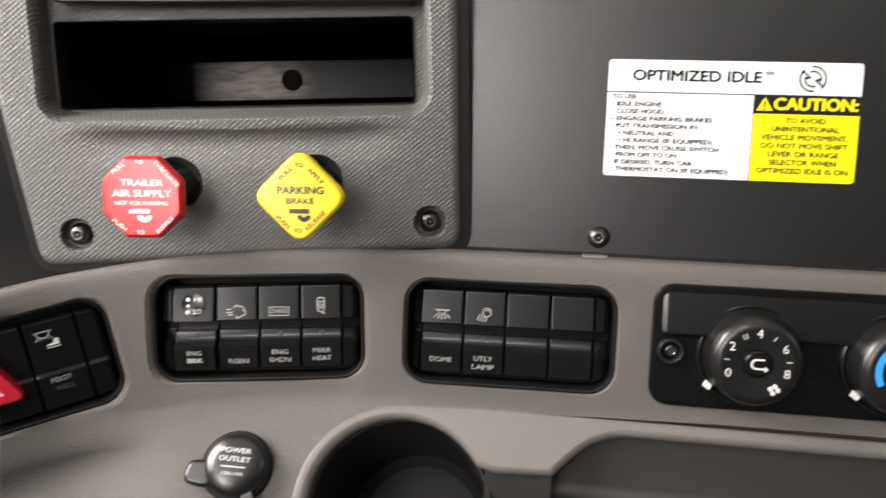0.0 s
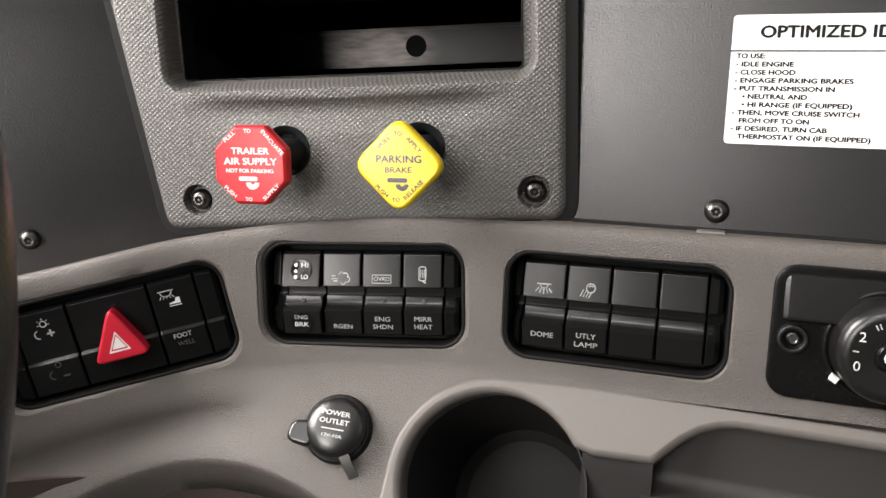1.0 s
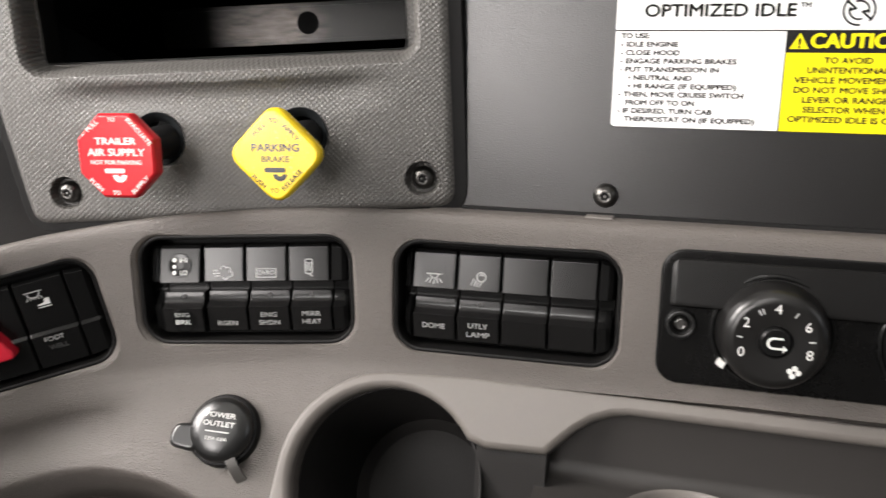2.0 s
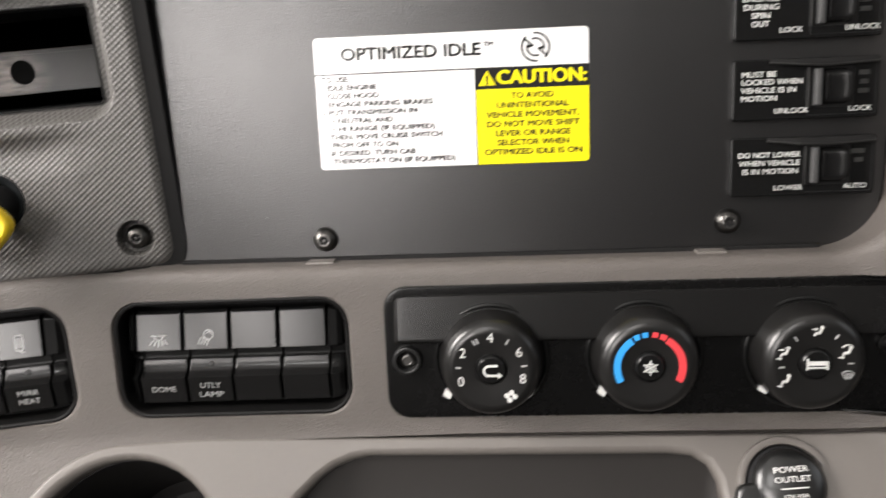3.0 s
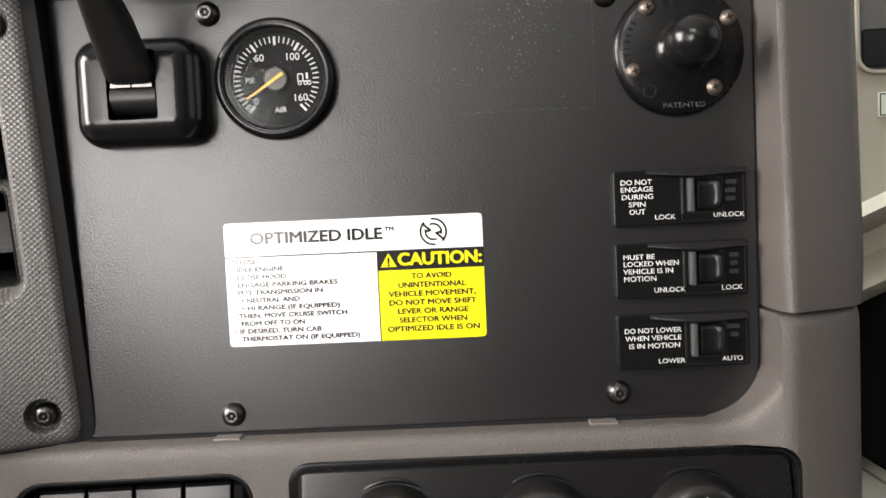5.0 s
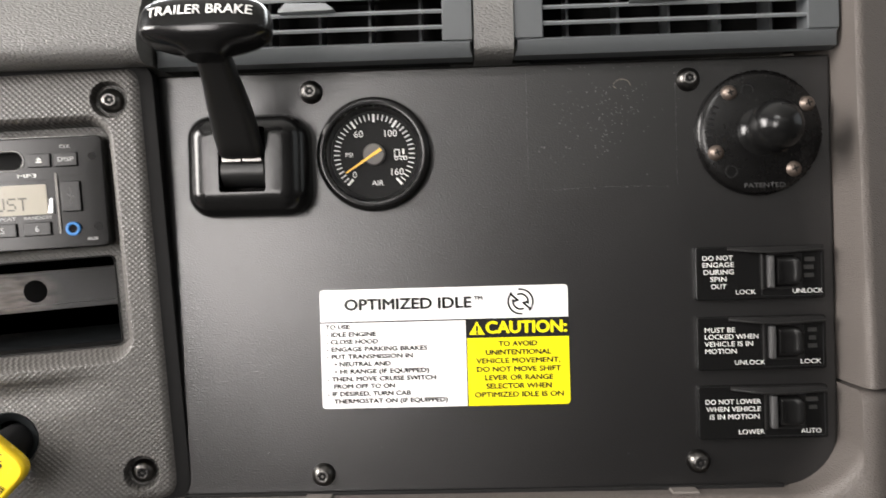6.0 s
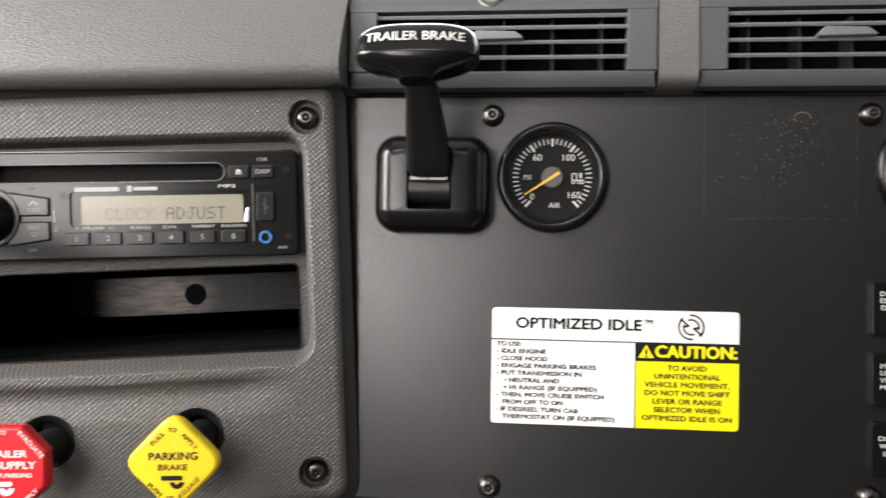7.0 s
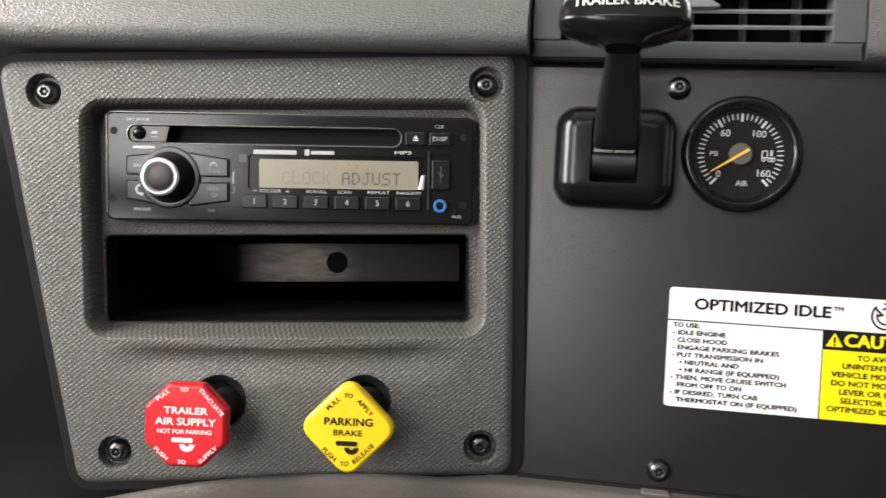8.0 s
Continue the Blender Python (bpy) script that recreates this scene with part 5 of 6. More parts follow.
DX = (-0.0703, -0.0003, 0.0710)
k = dial(DX[0], "black fan speed dial with white numerals")
FY = -0.0184
for s, a in (("0", -112), ("2", -58), ("4", 0), ("6", 58), ("8", 108)):
    x, z = polar(DX[0], a, 0.0148)
    words(s, M["paint"], k, x, z, FY, 0.0046, turn=0)
mark("ticks", [bar(*polar(DX[0], a, 0.0135), *polar(DX[0], a, 0.0160), 0.0006) for a in (-85, -30, -24, 30, 84)], -0.0180, M["faint"], k, 0.0006)
mark("fan_icon", [circle(0.0012, *polar(DX[0], 146 + q, 0.0152 + 0.0012 * w), 10) for q, w in ((5, 1), (-5, 1), (5, -1), (-5, -1))], -0.0180, M["paint"], k, 0.0006)
mark("recirculate_icon", [arc(0.0018, 0.0027, 180, 360, DX[0] - 0.0010, -0.0028), bar(DX[0] - 0.0010, -0.00055, DX[0] + 0.0028, -0.00055, 0.0008), bar(DX[0] - 0.0010, -0.00505, DX[0] + 0.0034, -0.00505, 0.0008), [(DX[0] + 0.0030, -0.0036), (DX[0] + 0.0030, -0.0066), (DX[0] + 0.0048, -0.0051)]], -0.0194, M["paint"], k, 0.0006)
k = dial(DX[1], "black temperature dial with blue and red arcs")
mark("cold_arc", [arc(0.0128, 0.0158, -118, -32, DX[1], -0.0028, 16), arc(0.0136, 0.0160, -28, -18, DX[1], -0.0028, 3), arc(0.0138, 0.0160, -13, -4, DX[1], -0.0028, 3)], -0.0180, M["blue"], k, 0.0006)
mark("hot_arc", [arc(0.0128, 0.0158, 32, 118, DX[1], -0.0028, 16), arc(0.0136, 0.0160, 18, 28, DX[1], -0.0028, 3), arc(0.0138, 0.0160, 4, 13, DX[1], -0.0028, 3)], -0.0180, M["redprint"], k, 0.0006)
mark("snowflake", [bar(DX[1] - 0.0034 * math.sin(q), -0.0028 - 0.0034 * math.cos(q), DX[1] + 0.0034 * math.sin(q), -0.0028 + 0.0034 * math.cos(q), 0.00045) for q in (0, 1.047, 2.094)] + [arc(0.0018, 0.0022, 0, 359, DX[1], -0.0028, 16)], -0.0194, M["paint"], k, 0.0006)
k = dial(DX[2], "black airflow dial with white figures of air vents")


def seated(x, z, arrows):
    """A small seated figure with streams of air at its face, its feet or both."""
    out = [circle(0.00075, x + 0.0012, z + 0.0021, 10), bar(x + 0.0011, z + 0.0014, x + 0.0003, z - 0.0008, 0.0009), bar(x + 0.0004, z - 0.0008, x - 0.0012, z - 0.0003, 0.0008), bar(x - 0.0011, z - 0.0002, x - 0.0018, z - 0.0018, 0.0007)]
    for dx, dz in arrows:
        out += [bar(x + dx - 0.0014, z + dz, x + dx + 0.0002, z + dz, 0.0004), [(x + dx, z + dz - 0.0007), (x + dx + 0.0010, z + dz), (x + dx, z + dz + 0.0007)]]
    return out


FACE, FEET = (-0.0014, 0.0014), (-0.0022, -0.0026)
for a, arrows in ((-120, (FEET,)), (-68, (FACE, FEET)), (2, (FACE,))):
    mark("airflow_icon", seated(*polar(DX[2], a, 0.0145), arrows), -0.0180, M["paint"], k, 0.0006)
x, z = polar(DX[2], 64, 0.0145)
mark("airflow_icon", seated(x, z - 0.0010, (FEET,)) + [arc(0.0022, 0.0026, -65, 65, x, z - 0.0002), bar(x - 0.0016, z + 0.0012, x - 0.0010, z + 0.0020, 0.0004)], -0.0180, M["paint"], k, 0.0006)
x, z = polar(DX[2], 110, 0.0145)
mark("defrost_icon", [arc(0.0030, 0.0034, -48, 48, x, z - 0.0016), bar(x - 0.0024, z + 0.0006, x - 0.0014, z - 0.0016, 0.0004), bar(x + 0.0024, z + 0.0006, x + 0.0014, z - 0.0016, 0.0004), bar(x - 0.0014, z - 0.0016, x + 0.0014, z - 0.0016, 0.0004)] +
     [bar(x + q, z - 0.0022, x + q + 0.0003, z + 0.0006, 0.00035) for q in (-0.0009, 0.0, 0.0009)], -0.0180, M["faint"], k, 0.0006)
mark("ticks", [bar(*polar(DX[2], a, 0.0135), *polar(DX[2], a, 0.0158), 0.0006) for a in (-95, -38, 34, 90)], -0.0180, M["faint"], k, 0.0006)
mark("bunk_icon", [bar(DX[2] - 0.0042, -0.0020, DX[2] + 0.0042, -0.0020, 0.0018), bar(DX[2] - 0.0042, -0.0050, DX[2] - 0.0042, 0.0, 0.0007), bar(DX[2] + 0.0042, -0.0050, DX[2] + 0.0042, -0.0012, 0.0007), bar(DX[2] - 0.0042, -0.0040, DX[2] + 0.0042, -0.0040, 0.0006)], -0.0194, M["paint"], k, 0.0006)

# ---- cup tray below ----
tray = thing("cup_tray", F_TRAY, "smooth greige plastic cup holder and tray insert in the lower console", "cup holder")
INSERT = [(-0.1225, -0.125)] + [(-0.0675 + 0.0545 * math.cos(radians(a)), -0.0566 + 0.0545 * math.sin(radians(a))) for a in range(180, 95, -9)] + [(-0.060, -0.0016), (-0.045, -0.0006), (-0.03, 0.0)]
INSERT += [(0.03, 0.0), (0.09, 0.0), (0.15, 0.0), (0.20, 0.0), (0.25, 0.0), (0.27, 0.0), (0.2860, 0.0)] + [(0.2860 + 0.0150 * math.sin(radians(a)), -0.0150 + 0.0150 * math.cos(radians(a))) for a in range(15, 91, 15)] + [(0.3010, -0.125)]
INSERT = INSERT[::-1]
bm = bmesh.new()
rows = [[(x, 0.004, z) for x, z in INSERT], [(x, -0.0008, z) for x, z in INSERT], [(x, -0.0017, z) for x, z in grown(INSERT, -0.0006)], [(x, -0.0021, z) for x, z in grown(INSERT, -0.0018)]]
loft(bm, rows)
ob = part("insert", bm, M["insert"], tray, "", 45)
bpy.context.view_layer.update()
opening = tray_opening()
rows = [[(x, 0.03, z) for x, z in opening], [(x, 0.002, z) for x, z in opening]]
for q in range(1, 6):
    a = radians(18 * q)
    rows.append([(x, 0.002 - 0.0042 * math.sin(a), z) for x, z in grown(opening, 0.0042 * (1 - math.cos(a)))])
rows.append([(x, -0.02, z) for x, z in grown(opening, 0.0050)])
carve(ob, [(loft(bmesh.new(), rows), F_TRAY)], 45)
for v in ob.data.vertices:
    # the insert follows the console as it curves towards the driver
    v.co.y += tray_bend(v.co.x)
# well and divider are coloured much darker than the insert
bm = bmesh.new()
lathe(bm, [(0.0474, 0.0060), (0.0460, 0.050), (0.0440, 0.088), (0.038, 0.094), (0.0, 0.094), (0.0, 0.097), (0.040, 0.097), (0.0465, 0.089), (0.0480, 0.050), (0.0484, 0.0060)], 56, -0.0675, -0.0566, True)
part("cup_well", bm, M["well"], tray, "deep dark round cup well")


def upright(y, z):
    """A place in the tray's sloping axes from metres behind the plane of its top edge, upright axes."""
    dy, dz = y - 0.437, z - 1.066
    return dy * 0.8575 - dz * 0.5145, dy * 0.5145 + dz * 0.8575


# the tray bed is the insert's tone, coloured several times darker
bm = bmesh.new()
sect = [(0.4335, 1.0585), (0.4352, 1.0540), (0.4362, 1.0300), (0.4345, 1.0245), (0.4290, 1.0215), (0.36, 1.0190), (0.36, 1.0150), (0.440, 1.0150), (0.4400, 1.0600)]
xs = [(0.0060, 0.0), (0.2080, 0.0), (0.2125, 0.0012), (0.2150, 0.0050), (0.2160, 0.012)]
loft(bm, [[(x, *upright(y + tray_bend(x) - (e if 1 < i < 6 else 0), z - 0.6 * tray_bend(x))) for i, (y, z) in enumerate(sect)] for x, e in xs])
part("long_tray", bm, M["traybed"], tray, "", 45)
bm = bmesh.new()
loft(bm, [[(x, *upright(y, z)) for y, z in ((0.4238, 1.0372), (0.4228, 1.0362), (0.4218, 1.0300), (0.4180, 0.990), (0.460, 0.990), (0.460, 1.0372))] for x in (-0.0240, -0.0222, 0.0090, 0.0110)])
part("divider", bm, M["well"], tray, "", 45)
bm = bmesh.new()
loft(bm, [[(0.079 + (0.033 + dr) * math.cos(radians(a)), *upright(0.3950 + (0.033 + dr) * math.sin(radians(a)), 1.0195 + h)) for dr, h in ((-0.0022, 0.0), (-0.0014, 0.0056), (0.0, 0.0068), (0.0014, 0.0056), (0.0022, 0.0))] for a in range(0, 181, 10)])
part("round_ridge", bm, M["insert"], tray, "", 45)
bm = bmesh.new()
ring(bm, circle(0.0222, 0.2420, -0.0238, 40), circle(0.0184, 0.2420, -0.0238, 40), 0.0006, 0.0080, 0.0012)
part("outlet_boss", bm, M["insert"], tray, "raised ring round the outlet")

# ---- power outlets ----


def power_outlet(m, label, turn):
    o = thing("power_outlet", m, label, "power outlet", "power outlets")
    bm = bmesh.new()
    lathe(bm, [(0.0175, -0.0060), (0.0200, -0.0050), (0.0212, -0.0020), (0.0215, 0.004)], 40)
    part("socket_ring", bm, M["matt"], o)
    bm = bmesh.new()
    lathe(bm, [(0.0, -0.0142), (0.0100, -0.0138), (0.0155, -0.0122), (0.0182, -0.0096), (0.0188, -0.0072), (0.0180, -0.0050)], 44)
    cap = part("cap", bm, M["rubber"], o, "glossy black rubber cap")
    bm = bmesh.new()
    tab = rounded([(-0.0296, -0.0130), (-0.0120, -0.0150), (-0.0080, 0.0020), (-0.0270, 0.0005)], 0.0062, 6)
    slab(bm, tab, -0.0105, -0.0045, 0.0028, 4)
    part("pull_tab", bm, M["rubber"], cap)
    bm = bmesh.new()
    rows = []
    for q in range(8):
        t = q / 7
        cx, cz, y = 0.0085 + 0.0075 * t, -0.0150 - 0.0120 * t, -0.0085 + 0.0100 * t * t
        rows.append([(cx - 0.0026, y - 0.0010, cz - 0.0014), (cx + 0.0026, y - 0.0010, cz + 0.0014), (cx + 0.0026, y + 0.0010, cz + 0.0014), (cx - 0.0026, y + 0.0010, cz - 0.0014)])
    loft(bm, rows)
    part("strap", bm, M["hub"], cap, "grey rubber strap")
    c, s = math.cos(radians(turn)), math.sin(radians(turn))

    def at(x, z):
        return x * c - z * s, x * s + z * c
    for t, x, z, h, w in (("POWER", 0.0, 0.0072, 0.0030, 0.0175), ("OUTLET", 0.0, 0.0022, 0.0030, 0.0185), ("12V-10A", 0.0, -0.0062, 0.0020, 0.0125)):
        ob = words(t, M["paint"], cap, *at(x, z), -0.0135, h, w, turn=turn, bold=0.022)
        for v in ob.data.vertices:
            r = math.hypot(v.co.x, v.co.z)
            v.co.y = -0.01445 + 0.00040 * (r / 0.0100) ** 2 + (0.0016 * ((r - 0.0100) / 0.0055) ** 1.3 if r > 0.0100 else 0.0)
    mark("rule", [bar(*at(-0.0070, -0.0022), *at(0.0070, -0.0022), 0.0006)], -0.0142, M["paint"], cap, 0.0004)
    return o


power_outlet(frame_of(-0.1530, 0.4035, 1.0345, 12.0, 31.0, -5.0) @ Matrix.Scale(0.88, 4), "round black capped power outlet in the sloping console face", 0.0)
power_outlet(F_TRAY @ Matrix.Translation((0.2420, 0.0044, -0.0238)) @ Matrix.Scale(0.87, 4), "round black capped power outlet beside the tray", 4.0)

# ---- idle label ----
LW, LH = 0.1268, 0.0612
lab = thing("warning_label", Matrix.Translation((0.0932, 0.455, 1.2247)), "white, black and yellow optimized idle instruction label on the panel", "label")
bm = bmesh.new()
slab(bm, rrect(LW, LH, 0.0022), -0.0003, 0.0, 0.0)
part("black_backing", bm, M["ink"], lab)
HX = LW / 2


def field(name, x0, x1, z0, z1, r, material):
    bm = bmesh.new()
    slab(bm, rounded([(x0, z0), (x1, z0), (x1, z1), (x0, z1)], r, 4), -0.0005, -0.0003)
    return part(name, bm, material, lab)


field("white_header", -HX + 0.0002, HX - 0.0002, 0.0140, LH / 2 - 0.0002, [0.0001, 0.0001, 0.0022, 0.0022], M["sticker_white"])
field("white_field", -HX + 0.0002, 0.0110, -LH / 2 + 0.0002, 0.0133, [0.0022, 0.0001, 0.0001, 0.0001], M["sticker_white"])
field("yellow_field", 0.0116, HX - 0.0002, -LH / 2 + 0.0002, 0.0041, [0.0001, 0.0022, 0.0001, 0.0001], M["sticker_yellow"])
LY = -0.00056
words("OPTIMIZED IDLE", M["ink"], lab, -0.0182, 0.0222, LY, 0.0057, 0.0645, bold=0.044)
words("TM", M["ink"], lab, 0.0178, 0.0244, LY, 0.0021, 0.0042, bold=0.05)
mark("cycle_mark", [arc(0.0058, 0.0067, -8, 138, 0.0392, 0.0222, 16), arc(0.0058, 0.0067, 172, 318, 0.0392, 0.0222, 16), arc(0.0034, 0.0043, -25, 110, 0.0392, 0.0222), arc(0.0034, 0.0043, 155, 290, 0.0392, 0.0222),
                    bar(0.0338, 0.0264, 0.0382, 0.0226, 0.0010), bar(0.0402, 0.0218, 0.0446, 0.0180, 0.0010), bar(0.0380, 0.0230, 0.0352, 0.0222, 0.0010), bar(0.0404, 0.0214, 0.0432, 0.0222, 0.0010)], LY, M["ink"], lab)
for i, (s, x, w) in enumerate((("TO USE:", -0.0605, 0.0128), ("- IDLE ENGINE", -0.0605, 0.0255), ("- CLOSE HOOD", -0.0605, 0.0265), ("- ENGAGE PARKING BRAKES", -0.0605, 0.0515), ("- PUT TRANSMISSION IN", -0.0605, 0.0440), ("\u2022 NEUTRAL AND", -0.0565, 0.0285),
                               ("\u2022 HI RANGE (IF EQUIPPED)", -0.0565, 0.0480), ("- THEN, MOVE CRUISE SWITCH", -0.0605, 0.0555), ("FROM OFF TO ON", -0.0572, 0.0310), ("- IF DESIRED, TURN CAB", -0.0605, 0.0425), ("THERMOSTAT ON (IF EQUIPPED)", -0.0572, 0.0580))):
    words(s, M["ink"], lab, x, 0.0112 - 0.00380 * i, LY, 0.0023, w, align="LEFT", bold=0.055)
words("CAUTION:", M["sticker_yellow"], lab, 0.0418, 0.0090, LY + 0.0001, 0.0062, 0.0405, bold=0.045)
mark("warning_sign", [[(0.0128, 0.0058), (0.0206, 0.0058), (0.0167, 0.0126)]], -0.0003, M["sticker_yellow"], lab, 0.0002)
mark("warning_sign", [rrect(0.0010, 0.0030, 0.0004, 0.0167, 0.0090), circle(0.0006, 0.0167, 0.0066, 10)], -0.0005, M["ink"], lab)
for i, (s, w) in enumerate((("TO AVOID", 0.0195), ("UNINTENTIONAL", 0.0330), ("VEHICLE MOVEMENT,", 0.0425), ("DO NOT MOVE SHIFT", 0.0425), ("LEVER OR RANGE", 0.0345), ("SELECTOR WHEN", 0.0330), ("OPTIMIZED IDLE IS ON", 0.0450))):
    words(s, M["ink"], lab, 0.0374, 0.0008 - 0.00430 * i, LY, 0.0027, w, bold=0.040)

# ---- air pressure gauge ----
ga = thing("air_pressure_gauge", Matrix.Translation((0.0602, 0.455, 1.3235)), "round black trailer air pressure gauge with orange needle near zero", "gauge")
bm = bmesh.new()
lathe(bm, [(0.0238, -0.0030), (0.0240, -0.0062), (0.0247, -0.0076), (0.0260, -0.0080), (0.0275, -0.0076), (0.0286, -0.0062), (0.0291, -0.0030), (0.0291, 0.002), (0.0238, 0.002)], 64, hollow=True)
part("rim", bm, M["gloss"], ga)
bm = bmesh.new()
lathe(bm, [(0.0222, -0.0012), (0.0238, -0.0052), (0.0239, -0.0040), (0.0239, 0.0), (0.0222, 0.0)], 64, hollow=True)
part("inner_ring", bm, M["black"], ga)
bm = bmesh.new()
lathe(bm, [(0.0, -0.0014), (0.0228, -0.0014), (0.0228, 0.0)], 56)
part("dial_face", bm, M["dark"], ga)
ticks, majors = [], []
for i in range(41):
    a = -138 + 276 * i / 40
    if i % 5 == 0 and i in (0, 15, 20, 25, 40):
        majors.append(bar(*polar(0, a, 0.0165, 0), *polar(0, a, 0.0206, 0), 0.0011))
    else:
        ticks.append(bar(*polar(0, a, 0.0176, 0), *polar(0, a, 0.0206, 0), 0.00052))
mark("scale_ticks", ticks, -0.0014, M["paint"], ga)
mark("scale_ticks", majors, -0.0014, M["paint"], ga)
for s, x, z, h in (("60", -0.0078, 0.0104, 0.0036), ("100", 0.0082, 0.0104, 0.0036), ("160", 0.0112, -0.0092, 0.0036), ("0", -0.0102, -0.0102, 0.0034), ("PSI", -0.0128, 0.0, 0.0025), ("AIR", 0.0014, -0.0146, 0.0028)):
    words(s, M["paint"], ga, x, z, -0.0016, h)
mark("truck_icon", [bar(0.0100, -0.0012, 0.0166, -0.0012, 0.0004), bar(0.0104, -0.0012, 0.0104, 0.0022, 0.0005), bar(0.0104, 0.0022, 0.0128, 0.0022, 0.0005), bar(0.0128, 0.0022, 0.0128, -0.0012, 0.0005), arc(0.0006, 0.0010, 0, 359, 0.0112, -0.0022), arc(0.0006, 0.0010, 0, 359, 0.0140, -0.0022), arc(0.0006, 0.0010, 0, 359, 0.0158, -0.0022), bar(0.0148, -0.0002, 0.0148, 0.0026, 0.0010)], -0.0014, M["paint"], ga)
bm = bmesh.new()
lathe(bm, [(0.0, -0.0040), (0.0050, -0.0039), (0.0056, -0.0032), (0.0056, -0.0016)], 32)
part("hub", bm, M["hub"], ga)
t0, t1 = polar(0, -123, 0.0170, 0), polar(0, 57, 0.0044, 0)
d = Vector((t1[0] - t0[0], t1[1] - t0[1])).normalized()
p = Vector((-d.y, d.x))
bm = bmesh.new()
slab(bm, [(t0[0] - p.x * 0.0003, t0[1] - p.y * 0.0003), (t1[0] - p.x * 0.0008, t1[1] - p.y * 0.0008), (t1[0] + p.x * 0.0008, t1[1] + p.y * 0.0008), (t0[0] + p.x * 0.0003, t0[1] + p.y * 0.0003)], -0.0046, -0.0041)
part("needle", bm, M["needle"], ga, "orange needle")
bm = bmesh.new()
bm.faces.new([bm.verts.new((x, -0.0058, z)) for x, z in circle(0.0239, n=48)])
pane = part("glass", bm, M["glass"], ga)
pane.visible_shadow = False

# ---- trailer brake lever ----
tb = thing("trailer_brake_lever", Matrix.Translation((-0.0020, 0.455, 1.3188)), "black trailer brake hand valve with lettered lever head", "brake lever")
bm = bmesh.new()
base = rrect(0.0606, 0.0514, 0.0120, 0.0, 0.0, n=7)
rows = [[(x, 0.0, z) for x, z in base], [(x, -0.0060, z) for x, z in base]]
for q in range(1, 8):
    a = radians(90 * q / 7)
    rows.append([(x, -0.0060 - 0.0160 * math.sin(a) ** 0.9, z) for x, z in grown(base, -0.0112 * (1 - math.cos(a)))])
loft(bm, rows)
hb = part("housing", bm, M["gloss"], tb)
bpy.context.view_layer.update()
carve(hb, [(slab(bmesh.new(), rounded([(-0.0118, -0.0138), (0.0112, -0.0138), (0.0112, 0.0180), (-0.0118, 0.0180)], 0.0018, 4), -0.04, -0.004), tb.matrix_world.copy())], 40)
bm = bmesh.new()
slab(bm, rrect(0.0228, 0.0318, 0.001, -0.0003, 0.0021), -0.0045, -0.0030)
part("slot_floor", bm, M["dark"], tb)
bm = bmesh.new()
loft(bm, [[(x, -0.0135 + 0.0080 * math.sin(radians(a)), -0.0030 + 0.0080 * math.cos(radians(a))) for a in range(0, 360, 15)] for x in (-0.0108, -0.0103, 0.0097, 0.0102)])
part("pivot_barrel", bm, M["black"], tb)
bm = bmesh.new()
for x0, x1 in ((-0.0100, -0.0004), (0.0, 0.0094)):
    box(bm, x0, x1, -0.0220, -0.0170, 0.0008, 0.0032, 0.0004)
part("worn_bar", bm, M["steel"], tb, "worn bare metal bar across the slot")
bm = bmesh.new()
rows = []
for y, z, w, t in ((-0.0195, 0.0052, 0.0106, 0.0044), (-0.0235, 0.0068, 0.0108, 0.0052), (-0.030, 0.0135, 0.0106, 0.0058), (-0.042, 0.0255, 0.0096, 0.0058), (-0.053, 0.0350, 0.0080, 0.0056), (-0.061, 0.0415, 0.0074, 0.0056), (-0.067, 0.0470, 0.0080, 0.0060)):
    n = Vector((0, -0.74, -0.67))
    rows.append([(w * math.copysign(abs(math.cos(radians(a))) ** 0.4, math.cos(radians(a))), y + n.y * t * math.copysign(abs(math.sin(radians(a))) ** 0.7, math.sin(radians(a))), z + n.z * t * math.copysign(abs(math.sin(radians(a))) ** 0.7, math.sin(radians(a)))) for a in range(0, 360, 10)])
loft(bm, rows)
part("lever", bm, M["black"], tb, "", 50)
HEAD = ((-0.0150, 0.0078, 0.0058), (-0.0132, 0.0090, 0.0070), (-0.0116, 0.0128, 0.0094), (-0.0100, 0.0186, 0.0112), (-0.0082, 0.0238, 0.0124), (-0.0062, 0.0271, 0.0130), (-0.0050, 0.0279, 0.0132), (-0.0042, 0.0281, 0.0126),
        (-0.0010, 0.0282, 0.0124), (0.0030, 0.0277, 0.0118), (0.0060, 0.0262, 0.0108), (0.0080, 0.0238, 0.0094), (0.0094, 0.0196, 0.0074), (0.0102, 0.0130, 0.0048), (0.0105, 0.0050, 0.0018))
head = Matrix.Translation((-0.0006, -0.0690, 0.0545)) @ Matrix.Rotation(radians(-10), 4, "X")


def head_ring(z, w, t):
    """One level of the lever's head: a flattened oval."""
    return [(w * math.copysign(abs(math.cos(a)) ** 0.72, math.cos(a)), t * math.copysign(abs(math.sin(a)) ** 0.72, math.sin(a)), z) for a in [2 * math.pi * k / 40 for k in range(40)]]


def head_front(x, z):
    """Depth of the head's front at a place on it."""
    for (z0, w0, t0), (z1, w1, t1) in zip(HEAD, HEAD[1:]):
        if z <= z1:
            break
    f = min(1.0, max(0.0, (z - z0) / (z1 - z0)))
    w, t = w0 + (w1 - w0) * f, t0 + (t1 - t0) * f
    c = min(1.0, abs(x) / w) ** (1 / 0.72)
    return -t * math.sqrt(1 - c * c) ** 0.72


